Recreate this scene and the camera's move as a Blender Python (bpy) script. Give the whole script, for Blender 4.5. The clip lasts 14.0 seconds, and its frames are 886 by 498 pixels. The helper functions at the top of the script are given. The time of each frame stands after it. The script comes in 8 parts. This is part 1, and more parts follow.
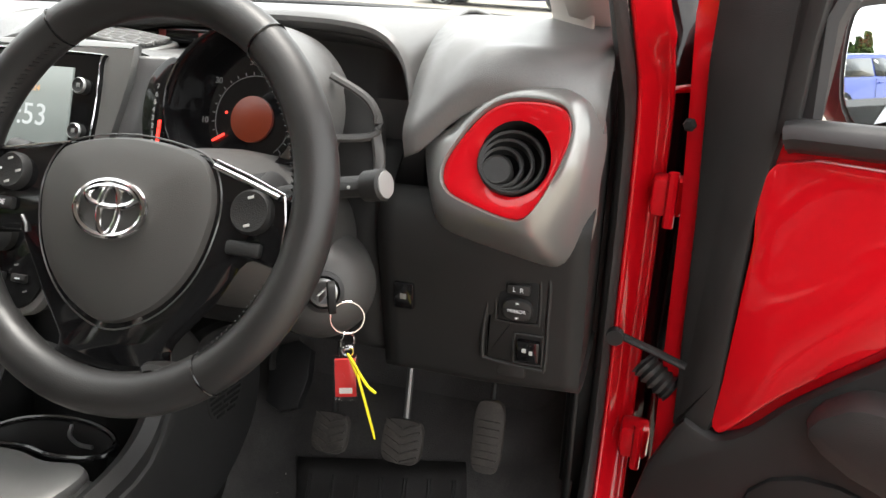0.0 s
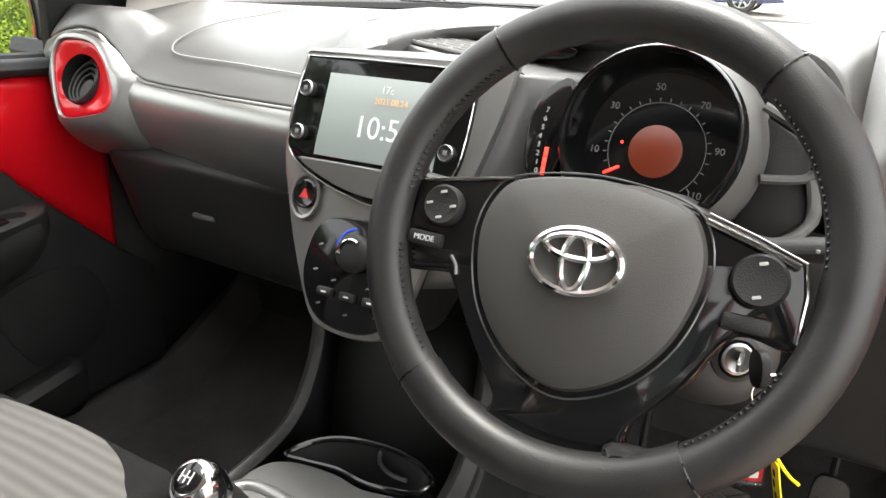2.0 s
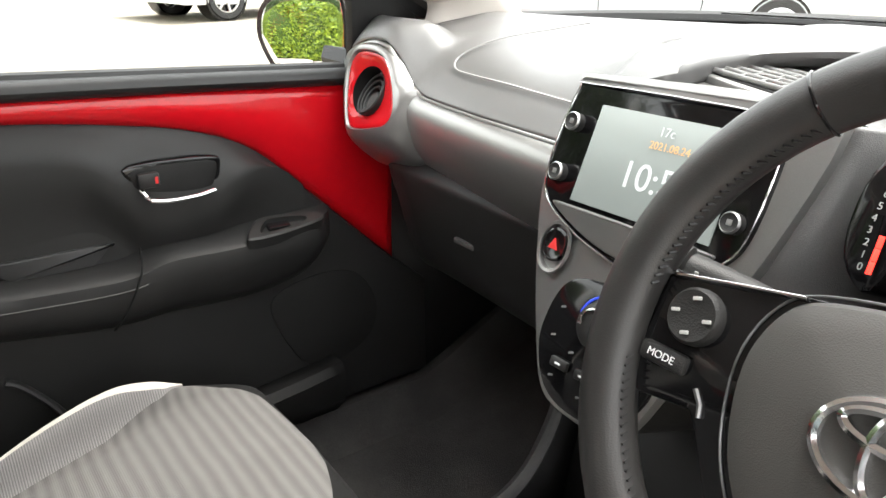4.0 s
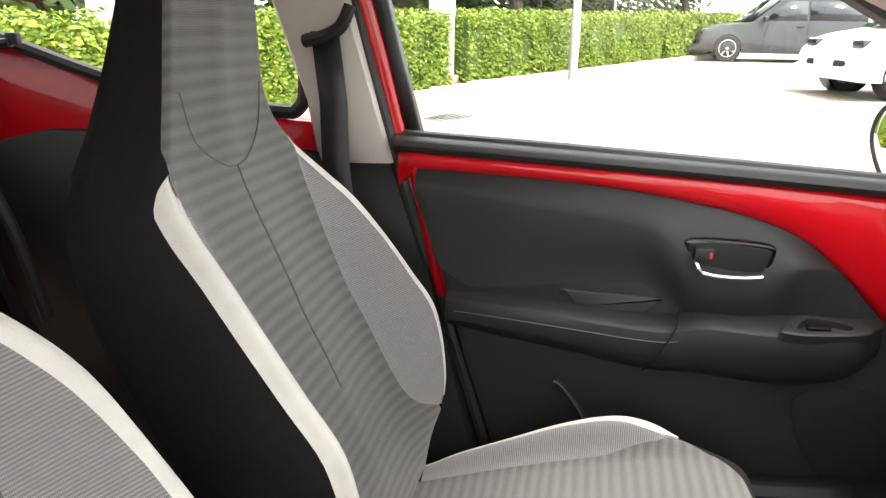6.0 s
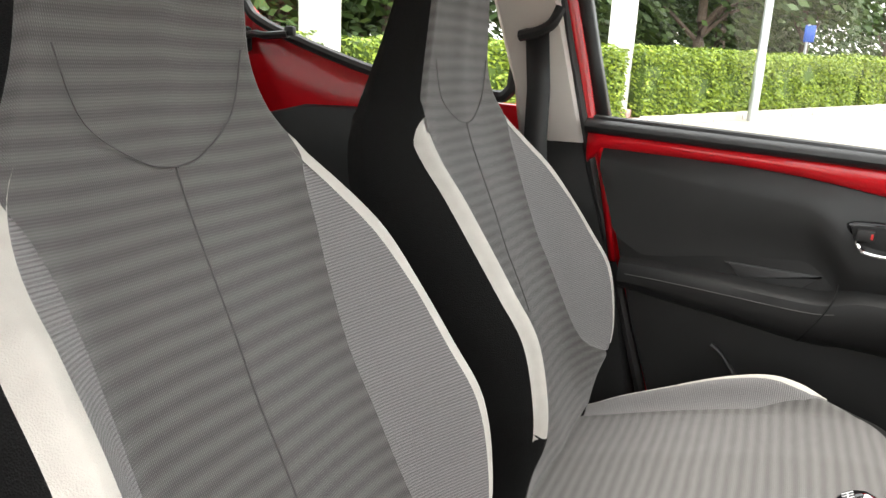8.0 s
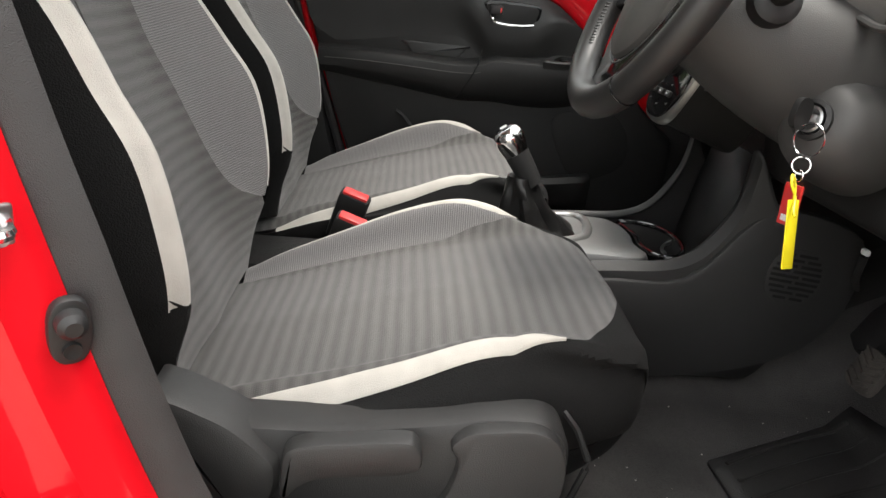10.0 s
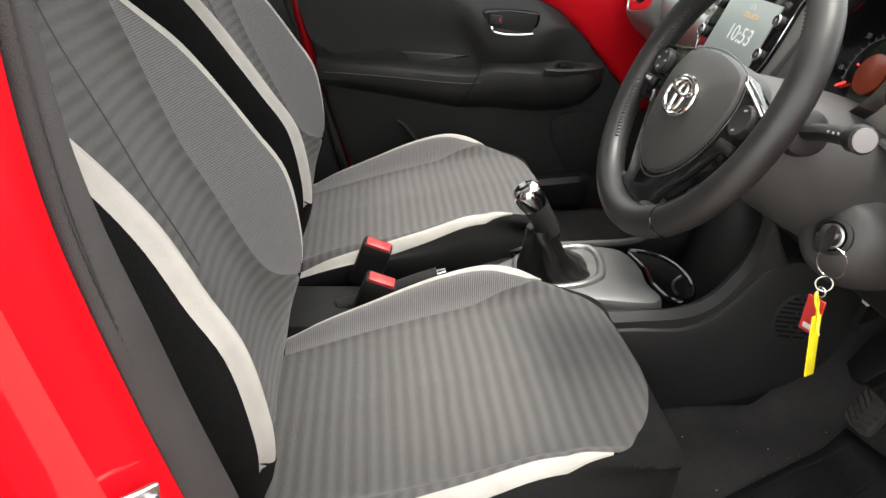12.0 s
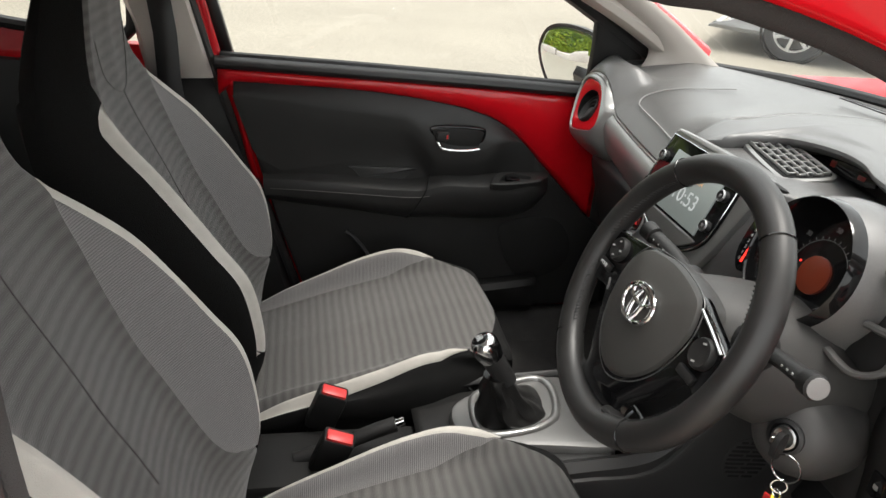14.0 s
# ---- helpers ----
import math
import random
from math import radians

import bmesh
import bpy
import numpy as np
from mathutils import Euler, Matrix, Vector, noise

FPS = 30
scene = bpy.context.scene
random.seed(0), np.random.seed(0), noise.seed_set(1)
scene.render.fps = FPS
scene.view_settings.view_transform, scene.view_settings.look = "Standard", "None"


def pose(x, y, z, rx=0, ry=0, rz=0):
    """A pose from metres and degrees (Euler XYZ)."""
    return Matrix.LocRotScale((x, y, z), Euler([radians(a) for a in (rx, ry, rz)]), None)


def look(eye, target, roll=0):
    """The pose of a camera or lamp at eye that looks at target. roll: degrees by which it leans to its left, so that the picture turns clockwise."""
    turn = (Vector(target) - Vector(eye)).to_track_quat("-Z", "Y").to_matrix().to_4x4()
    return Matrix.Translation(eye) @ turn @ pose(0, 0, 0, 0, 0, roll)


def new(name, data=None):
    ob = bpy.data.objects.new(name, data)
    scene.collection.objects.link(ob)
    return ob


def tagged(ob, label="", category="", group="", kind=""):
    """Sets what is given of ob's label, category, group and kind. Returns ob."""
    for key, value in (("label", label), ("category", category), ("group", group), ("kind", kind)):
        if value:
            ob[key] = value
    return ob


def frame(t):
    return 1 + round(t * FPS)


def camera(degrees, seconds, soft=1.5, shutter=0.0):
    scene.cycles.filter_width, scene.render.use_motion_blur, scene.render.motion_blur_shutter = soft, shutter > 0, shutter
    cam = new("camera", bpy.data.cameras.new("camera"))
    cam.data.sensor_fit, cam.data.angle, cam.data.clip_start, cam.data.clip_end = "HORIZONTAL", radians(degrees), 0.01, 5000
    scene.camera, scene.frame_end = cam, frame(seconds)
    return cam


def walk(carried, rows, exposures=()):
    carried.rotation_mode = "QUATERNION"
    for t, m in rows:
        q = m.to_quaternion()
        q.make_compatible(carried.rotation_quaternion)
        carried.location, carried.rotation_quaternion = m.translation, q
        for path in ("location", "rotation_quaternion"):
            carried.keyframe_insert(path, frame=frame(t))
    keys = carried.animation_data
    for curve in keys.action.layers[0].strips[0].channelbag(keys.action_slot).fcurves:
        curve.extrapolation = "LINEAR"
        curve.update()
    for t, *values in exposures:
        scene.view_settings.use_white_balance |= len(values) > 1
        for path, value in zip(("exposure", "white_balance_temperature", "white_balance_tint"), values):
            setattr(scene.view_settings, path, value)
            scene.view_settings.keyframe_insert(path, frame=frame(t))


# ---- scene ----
cam = camera(61.9, 14.0, shutter=0.0)
PATH = [
    (0, (0.773, -0.479, 1.063), (0.232, 1.307, 0.345), 1.4),
    (0.5, (0.705, -0.491, 1.067), (0.094, 1.273, 0.347), 1.2),
    (1, (0.633, -0.504, 1.067), (-0.076, 1.221, 0.347), 1.2),
    (1.5, (0.566, -0.503, 1.07), (-0.234, 1.181, 0.346), 1.3),
    (2, (0.493, -0.481, 1.068), (-0.398, 1.154, 0.339), 1.3),
    (2.2, (0.465, -0.472, 1.066), (-0.453, 1.15, 0.34), 1.6),
    (4.3, (0.444, -0.3, 1.08), (-1.212, 0.55, 0.351), -0.5),
    (4.5, (0.46, -0.288, 1.085), (-1.285, 0.367, 0.36), -0.6),
    (5, (0.498, -0.27, 1.116), (-1.362, -0.044, 0.418), -0.3),
    (5.5, (0.542, -0.26, 1.128), (-1.35, -0.343, 0.485), 0.4),
    (6, (0.576, -0.255, 1.13), (-1.299, -0.635, 0.547), 1.0),
    (6.5, (0.62, -0.24, 1.127), (-1.209, -0.823, 0.568), 1.2),
    (7, (0.671, -0.234, 1.123), (-1.086, -1.022, 0.582), 1.4),
    (7.2, (0.696, -0.232, 1.11), (-1.027, -1.096, 0.576), 1.5),
    (9.3, (1.131, -0.231, 0.925), (-0.783, -0.462, 0.392), 5.3),
    (9.5, (1.166, -0.246, 0.893), (-0.748, -0.343, 0.322), 5.2),
    (10, (1.23, -0.271, 0.845), (-0.646, -0.146, 0.162), 5.1),
    (10.5, (1.255, -0.29, 0.824), (-0.578, -0.093, 0.05), 4.6),
    (11, (1.269, -0.281, 0.817), (-0.531, -0.071, -0.031), 4.2),
    (11.5, (1.245, -0.308, 0.893), (-0.531, -0.099, -0.003), 3.9),
    (12, (1.173, -0.376, 1.087), (-0.598, -0.163, 0.182), 3.6),
    (12.5, (1.146, -0.412, 1.161), (-0.629, -0.195, 0.266), 3.5),
    (13, (1.117, -0.409, 1.193), (-0.666, -0.194, 0.313), 3.5),
    (13.5, (1.095, -0.417, 1.245), (-0.693, -0.198, 0.375), 3.4),
    (14, (1.068, -0.412, 1.293), (-0.701, -0.027, 0.443), 4.8),
]
walk(cam, [(t, look(eye, target, roll)) for t, eye, target, roll in PATH],
     exposures=[(0, 1.66), (1.0, 1.88), (2.2, 2.0), (4.3, 2.1), (7.2, 2.2), (9.3, 1.35), (10.5, 1.65), (11.2, 1.95), (12, 1.6), (13, 1.25), (14, 1.0)])

# ---- world and light ----
world = bpy.data.worlds.new("sky")
scene.world = world
world.use_nodes = True
wn = world.node_tree.nodes
sky = wn.new("ShaderNodeTexSky")
sky.sky_type = "NISHITA"
sky.sun_disc = False
sky.sun_elevation, sky.sun_rotation = radians(74), radians(9)
sky.air_density, sky.dust_density, sky.ozone_density = 1.0, 4.0, 1.0
pale = wn.new("ShaderNodeMix")
pale.data_type = "RGBA"
pale.inputs[0].default_value = 0.75
pale.inputs[7].default_value = (9.45, 9.3, 8.9, 1)
world.node_tree.links.new(sky.outputs[0], pale.inputs[6])
world.node_tree.links.new(pale.outputs[2], wn["Background"].inputs[0])
wn["Background"].inputs[1].default_value = 0.15
sun = new("sun", bpy.data.lights.new("sun", "SUN"))
sun.data.energy, sun.data.angle, sun.data.color = 1.6, radians(20), (1.0, 0.96, 0.9)
sun.matrix_world = look((0.35, 2.2, 8), (0, 0, 0))


# ---- materials ----
def mat(name, color, rough=0.5, metal=0.0, coat=0.0, var=0.0, var_scale=6.0, grain=0.0, grain_scale=900.0, spec=0.5,
        speck=0.0, speck_scale=300.0, sheen=0.0):
    """Principled surface with broad colour variation, fine speckle and a grain bump, in metres."""
    m = bpy.data.materials.new(name)
    m.use_nodes = True
    nt = m.node_tree
    b = nt.nodes["Principled BSDF"]
    b.inputs["Base Color"].default_value = (*color, 1)
    b.inputs["Roughness"].default_value = rough
    b.inputs["Metallic"].default_value = metal
    b.inputs["Coat Weight"].default_value = coat
    b.inputs["Coat Roughness"].default_value = 0.04
    b.inputs["Specular IOR Level"].default_value = spec
    b.inputs["Sheen Weight"].default_value = sheen
    tc = nt.nodes.new("ShaderNodeTexCoord")
    src = None
    if var:
        n = nt.nodes.new("ShaderNodeTexNoise")
        n.inputs["Scale"].default_value, n.inputs["Detail"].default_value = var_scale, 5
        nt.links.new(tc.outputs["Object"], n.inputs["Vector"])
        hv = nt.nodes.new("ShaderNodeMapRange")
        hv.inputs[1].default_value, hv.inputs[2].default_value = 0.3, 0.7
        hv.inputs[3].default_value, hv.inputs[4].default_value = 1 - var, 1 + var
        nt.links.new(n.outputs[0], hv.inputs[0])
        src = hv.outputs[0]
        rr = nt.nodes.new("ShaderNodeMapRange")
        rr.inputs[1].default_value, rr.inputs[2].default_value = 0.3, 0.7
        rr.inputs[3].default_value, rr.inputs[4].default_value = max(0.02, rough - 0.25 * var), min(1, rough + 0.25 * var)
        nt.links.new(n.outputs[0], rr.inputs[0])
        nt.links.new(rr.outputs[0], b.inputs["Roughness"])
    if speck:
        n2 = nt.nodes.new("ShaderNodeTexNoise")
        n2.inputs["Scale"].default_value, n2.inputs["Detail"].default_value = speck_scale, 3
        nt.links.new(tc.outputs["Object"], n2.inputs["Vector"])
        h2 = nt.nodes.new("ShaderNodeMapRange")
        h2.inputs[1].default_value, h2.inputs[2].default_value = 0.25, 0.75
        h2.inputs[3].default_value, h2.inputs[4].default_value = 1 - speck, 1 + speck
        nt.links.new(n2.outputs[0], h2.inputs[0])
        if src is None:
            src = h2.outputs[0]
        else:
            mu = nt.nodes.new("ShaderNodeMath")
            mu.operation = "MULTIPLY"
            nt.links.new(src, mu.inputs[0])
            nt.links.new(h2.outputs[0], mu.inputs[1])
            src = mu.outputs[0]
    if src is not None:
        vm = nt.nodes.new("ShaderNodeVectorMath")
        vm.operation = "SCALE"
        vm.inputs[0].default_value = color
        nt.links.new(src, vm.inputs["Scale"])
        nt.links.new(vm.outputs[0], b.inputs["Base Color"])
    if grain:
        g = nt.nodes.new("ShaderNodeTexVoronoi")
        g.inputs["Scale"].default_value = grain_scale
        nt.links.new(tc.outputs["Object"], g.inputs["Vector"])
        bp = nt.nodes.new("ShaderNodeBump")
        bp.inputs["Strength"].default_value, bp.inputs["Distance"].default_value = grain, 0.0006
        nt.links.new(g.outputs["Distance"], bp.inputs["Height"])
        nt.links.new(bp.outputs[0], b.inputs["Normal"])
    return m


def fabric(name, dark, light, pitch, weave, bow=0.0, band=0.5, sheen=0.2):
    """Woven seat cloth: broad cross ribs every `pitch` metres over a fine weave, along the UV's v."""
    m = mat(name, light, 0.9, sheen=sheen)
    nt = m.node_tree
    b = nt.nodes["Principled BSDF"]
    uv = nt.nodes.new("ShaderNodeUVMap")
    sep = nt.nodes.new("ShaderNodeSeparateXYZ")
    nt.links.new(uv.outputs[0], sep.inputs[0])

    def math_node(op, a, c):
        n = nt.nodes.new("ShaderNodeMath")
        n.operation = op
        for k, v in enumerate((a, c)):
            if isinstance(v, (int, float)):
                n.inputs[k].default_value = v
            elif v is not None:
                nt.links.new(v, n.inputs[k])
        return n.outputs[0]

    u, v = sep.outputs[0], sep.outputs[1]
    wob = nt.nodes.new("ShaderNodeTexNoise")
    wob.inputs["Scale"].default_value = 9
    nt.links.new(uv.outputs[0], wob.inputs["Vector"])
    vv = math_node("ADD", v, math_node("MULTIPLY", math_node("MULTIPLY", u, u), bow))
    vv = math_node("ADD", vv, math_node("MULTIPLY", wob.outputs[0], pitch * 0.35))
    rib = math_node("ADD", math_node("MULTIPLY", math_node("SINE", math_node("MULTIPLY", vv, 2 * math.pi / pitch), None), 0.5), 0.5)
    fine = math_node("ADD", math_node("MULTIPLY", math_node("SINE", math_node("MULTIPLY", v, 2 * math.pi / weave), None), 0.5), 0.5)
    fine_u = math_node("ADD", math_node("MULTIPLY", math_node("SINE", math_node("MULTIPLY", u, 2 * math.pi / (weave * 0.8)), None), 0.5), 0.5)
    mix1 = nt.nodes.new("ShaderNodeMix")
    mix1.data_type = "RGBA"
    mix1.inputs[6].default_value, mix1.inputs[7].default_value = (*dark, 1), (*light, 1)
    nt.links.new(math_node("ADD", math_node("MULTIPLY", rib, band), math_node("MULTIPLY", math_node("MULTIPLY", fine, fine_u), 1 - band)), mix1.inputs[0])
    nt.links.new(mix1.outputs[2], b.inputs["Base Color"])
    bp = nt.nodes.new("ShaderNodeBump")
    bp.inputs["Strength"].default_value, bp.inputs["Distance"].default_value = 0.6, 0.0012
    nt.links.new(math_node("ADD", math_node("MULTIPLY", rib, 0.8), math_node("MULTIPLY", math_node("MULTIPLY", fine, fine_u), 0.5)), bp.inputs["Height"])
    nt.links.new(bp.outputs[0], b.inputs["Normal"])
    return m


def pane_mat(name, tint=(1, 1, 1), gloss=0.9):
    """Clear glass: see-through, with a Fresnel gloss."""
    m = bpy.data.materials.new(name)
    m.use_nodes = True
    nt = m.node_tree
    nt.nodes.remove(nt.nodes["Principled BSDF"])
    tr, gl, mx, fr = (nt.nodes.new("ShaderNode" + k) for k in ("BsdfTransparent", "BsdfGlossy", "MixShader", "LayerWeight"))
    tr.inputs[0].default_value = (*tint, 1)
    gl.inputs["Roughness"].default_value = 0.02
    gl.inputs[0].default_value = (gloss, gloss, gloss, 1)
    fr.inputs[0].default_value = 0.5
    pw, ad = nt.nodes.new("ShaderNodeMath"), nt.nodes.new("ShaderNodeMath")
    pw.operation, ad.operation = "POWER", "MULTIPLY_ADD"
    pw.inputs[1].default_value, ad.inputs[1].default_value, ad.inputs[2].default_value = 5, 0.8, 0.05
    nt.links.new(fr.outputs["Facing"], pw.inputs[0])
    nt.links.new(pw.outputs[0], ad.inputs[0])
    nt.links.new(ad.outputs[0], mx.inputs[0])
    nt.links.new(tr.outputs[0], mx.inputs[1])
    nt.links.new(gl.outputs[0], mx.inputs[2])
    nt.links.new(mx.outputs[0], nt.nodes["Material Output"].inputs[0])
    return m


def glow(name, color, strength):
    m = mat(name, color, 0.3)
    b = m.node_tree.nodes["Principled BSDF"]
    b.inputs["Emission Color"].default_value = (*color, 1)
    b.inputs["Emission Strength"].default_value = strength
    return m


RED = mat("red_car_paint", (0.53, 0.004, 0.010), 0.35, coat=0.8, var=0.03, var_scale=40, spec=0.1)
BLACK = mat("black_grained_plastic", (0.0165, 0.0163, 0.0162), 0.54, var=0.15, var_scale=14, grain=0.35, grain_scale=1100, spec=0.22)
SOFT = mat("soft_black_plastic", (0.021, 0.0208, 0.0206), 0.48, var=0.12, var_scale=10, grain=0.4, grain_scale=900, spec=0.32)
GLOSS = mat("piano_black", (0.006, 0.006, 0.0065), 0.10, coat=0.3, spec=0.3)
PAD = mat("dash_grey_plastic", (0.11, 0.1085, 0.107), 0.33, var=0.07, var_scale=8, grain=0.35, grain_scale=1000, speck=0.1, speck_scale=700, spec=0.75)
SILVER = mat("silver_grey_plastic", (0.29, 0.288, 0.281), 0.31, metal=0.65, var=0.05, var_scale=9, speck=0.06, speck_scale=1200)
# The silver plastic again, toned down for the shade on the shift panel.
SILVERSHADE = mat("shaded_silver_plastic", (0.19, 0.188, 0.184), 0.42, metal=0.3, var=0.05, var_scale=9, speck=0.06, speck_scale=1200)
LEATHER = mat("black_leather", (0.021, 0.0204, 0.02), 0.42, var=0.18, var_scale=18, grain=0.16, grain_scale=900)
HUBMAT = mat("charcoal_airbag_cover", (0.058, 0.056, 0.053), 0.45, var=0.06, grain=0.2, grain_scale=1200)
CHROME = mat("chrome", (0.80, 0.80, 0.80), 0.13, metal=1.0)
STEEL = mat("dull_steel", (0.45, 0.45, 0.45), 0.35, metal=1.0, var=0.2)
RUBBER = mat("black_rubber", (0.013, 0.013, 0.0135), 0.5, var=0.2, var_scale=25, grain=0.15, grain_scale=1600)
SEALGREY = mat("grey_door_seal_cloth", (0.024, 0.0225, 0.0225), 0.55, var=0.15, var_scale=30, grain=0.6, grain_scale=1000)
CARPET = mat("black_carpet", (0.046, 0.0435, 0.042), 1.0, var=0.3, var_scale=12, grain=1.0, grain_scale=420, speck=0.5, speck_scale=800)
MATRUB = mat("black_floor_mat", (0.023, 0.0222, 0.0215), 0.5, var=0.3, var_scale=14, grain=0.6, grain_scale=380)
SEAM = mat("dark_grey_thread", (0.085, 0.082, 0.08), 0.9)
BEIGE = mat("pale_grey_pillar_trim", (0.52, 0.48, 0.44), 0.7, var=0.04, grain=0.3, grain_scale=900)
LINER = mat("pale_headliner_cloth", (0.6, 0.58, 0.55), 0.9, var=0.05, grain=0.4)
WHITECLOTH = mat("off_white_piping_cloth", (0.50, 0.475, 0.43), 0.85, var=0.08, var_scale=30, grain=0.6, grain_scale=900, sheen=0.2)
BLACKCLOTH = mat("black_side_cloth", (0.0085, 0.0084, 0.0083), 0.95, var=0.15, var_scale=12, grain=0.8, grain_scale=620, speck=0.5, speck_scale=900, spec=0.25)
RIBCLOTH = fabric("grey_ribbed_cloth", (0.070, 0.067, 0.064), (0.134, 0.129, 0.123), 0.0185, 0.0026, bow=0.0, band=0.62)
MESHCLOTH = fabric("light_grey_mesh_cloth", (0.118, 0.114, 0.112), (0.275, 0.265, 0.262), 0.0034, 0.0019, band=0.62)
GLASS = pane_mat("clear_glass", (0.93, 0.96, 0.95))
TINTED = pane_mat("car_window_tinted", (0.35, 0.38, 0.38))
MIRROR = mat("mirror_glass", (0.85, 0.87, 0.88), 0.01, metal=1.0)
# The screen's own glow, raised to take in the sheen reflected on it.
LCD = glow("grey_lcd", (0.17, 0.19, 0.18), 0.30)
LCDINK = glow("white_lcd", (0.42, 0.44, 0.44), 0.30)
ORANGE = glow("orange_lcd", (0.17, 0.027, 0.010), 0.018)
SILLPLAST = mat("dusty_sill_plastic", (0.078, 0.070, 0.068), 0.6, var=0.35, var_scale=18, grain=0.4, grain_scale=500)
DARKBAR = mat("dark_painted_bar", (0.03, 0.03, 0.03), 0.25, metal=0.3)
RAIL = mat("dark_greased_steel", (0.20, 0.20, 0.20), 0.38, metal=0.8, var=0.3, var_scale=20)
CONSIDE = mat("black_console_plastic", (0.025, 0.0247, 0.0245), 0.5, var=0.12, var_scale=9, grain=0.4, grain_scale=900)
# Near-black: the shade inside slots, vents and wells put into the colour.
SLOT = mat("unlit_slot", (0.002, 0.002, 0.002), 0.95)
DUSTRUB = mat("dusty_pedal_rubber", (0.040, 0.035, 0.031), 0.75, var=0.3, var_scale=60, speck=0.4, speck_scale=500)
GRIT = mat("pale_grit", (0.45, 0.42, 0.38), 0.8)
DIMRED = mat("dim_red_lamp", (0.13, 0.009, 0.006), 0.3)
DATEINK = glow("orange_print", (0.62, 0.36, 0.16), 0.17)
PRINT = mat("grey_print", (0.42, 0.42, 0.41), 0.5)
BLUEARC = glow("blue_arc", (0.03, 0.06, 0.5), 0.3)
BOOT = mat("soft_black_leather", (0.012, 0.0118, 0.0115), 0.33, var=0.2, var_scale=40, grain=0.2, grain_scale=900)
DIALINK = mat("dim_dial_print", (0.19, 0.19, 0.185), 0.5)
COLGREY = mat("charcoal_shroud_plastic", (0.052, 0.0505, 0.049), 0.5, var=0.08, grain=0.3, grain_scale=1000)
# Pale print with a faint glow added, on switches and gear knob alike.
INK = glow("pale_print", (0.6, 0.61, 0.61), 0.06)
REDLIGHT = glow("red_light", (0.9, 0.03, 0.02), 1.2)
REDPLAST = mat("red_plastic", (0.6, 0.03, 0.03), 0.35)
YELLOW = mat("yellow_plastic_tag", (0.85, 0.72, 0.02), 0.4, var=0.06, var_scale=60)
ASPHALT = mat("pale_worn_tarmac", (0.29, 0.262, 0.215), 0.9, var=0.12, var_scale=0.6, speck=0.35, speck_scale=60, grain=0.5, grain_scale=120)
KERB = mat("concrete_kerb", (0.5, 0.46, 0.42), 0.9, var=0.15, var_scale=3, speck=0.2, speck_scale=80)
BRICKWALL = mat("brown_render", (0.42, 0.27, 0.19), 0.9, var=0.15, var_scale=1.5)
WHITEPAINT = mat("white_paint", (0.8, 0.8, 0.79), 0.5, var=0.05, var_scale=2)
GALV = mat("galvanised_steel", (0.5, 0.52, 0.54), 0.45, metal=0.7, var=0.1, var_scale=5)
TYRE = mat("tyre_rubber", (0.02, 0.02, 0.02), 0.8, var=0.2)
BARK = mat("bark", (0.12, 0.09, 0.07), 0.95, var=0.3, var_scale=8)


def leaf_mat(name, a, b2):
    m = mat(name, a, 0.55)
    nt = m.node_tree
    g = nt.nodes.new("ShaderNodeNewGeometry")
    mx = nt.nodes.new("ShaderNodeMix")
    mx.data_type = "RGBA"
    mx.inputs[6].default_value, mx.inputs[7].default_value = (*a, 1), (*b2, 1)
    nt.links.new(g.outputs["Random Per Island"], mx.inputs[0])
    nt.links.new(mx.outputs[2], nt.nodes["Principled BSDF"].inputs["Base Color"])
    return m


LEAF = leaf_mat("hedge_leaf", (0.065, 0.12, 0.006), (0.27, 0.36, 0.020))
TREELEAF = leaf_mat("tree_leaf", (0.03, 0.06, 0.015), (0.09, 0.15, 0.035))


# ---- building helpers ----
def thing(name, loc, label, category, group="", kind=""):
    ob = new(name)
    ob.location = loc
    ob.empty_display_size = 0.05
    return tagged(ob, label, category, group, kind)


def world_of(o):
    basis = o.matrix_basis.copy()
    return world_of(o.parent) @ o.matrix_parent_inverse @ basis if o.parent else basis


def put(name, vf, material, parent=None, label="", smooth=True, uv=None, thick=0.0, bevel=0.0):
    """One mesh object from (verts, faces) in world metres, under a thing or a part."""
    verts, faces = vf
    me = bpy.data.meshes.new(name)
    me.from_pydata([tuple(v) for v in verts], [], [tuple(f) for f in faces])
    me.update()
    bm = bmesh.new()
    bm.from_mesh(me)
    bmesh.ops.recalc_face_normals(bm, faces=bm.faces)
    bm.to_mesh(me)
    bm.free()
    me.materials.append(material)
    if smooth:
        me.polygons.foreach_set("use_smooth", [True] * len(me.polygons))
        me.set_sharp_from_angle(angle=radians(38))
    if uv is not None:
        lay = me.uv_layers.new(name="UVMap")
        for lp in me.loops:
            lay.data[lp.index].uv = uv[lp.vertex_index]
    ob = new(name, me)
    if label:
        ob["label"] = label
    if thick:
        s = ob.modifiers.new("thickness", "SOLIDIFY")
        s.thickness, s.offset = thick, 0
    if bevel:
        s = ob.modifiers.new("soft edge", "BEVEL")
        s.width, s.segments, s.limit_method = bevel, 2, "ANGLE"
    if parent is not None:
        ob.parent = parent
        ob.matrix_parent_inverse = world_of(parent).inverted()
    return ob


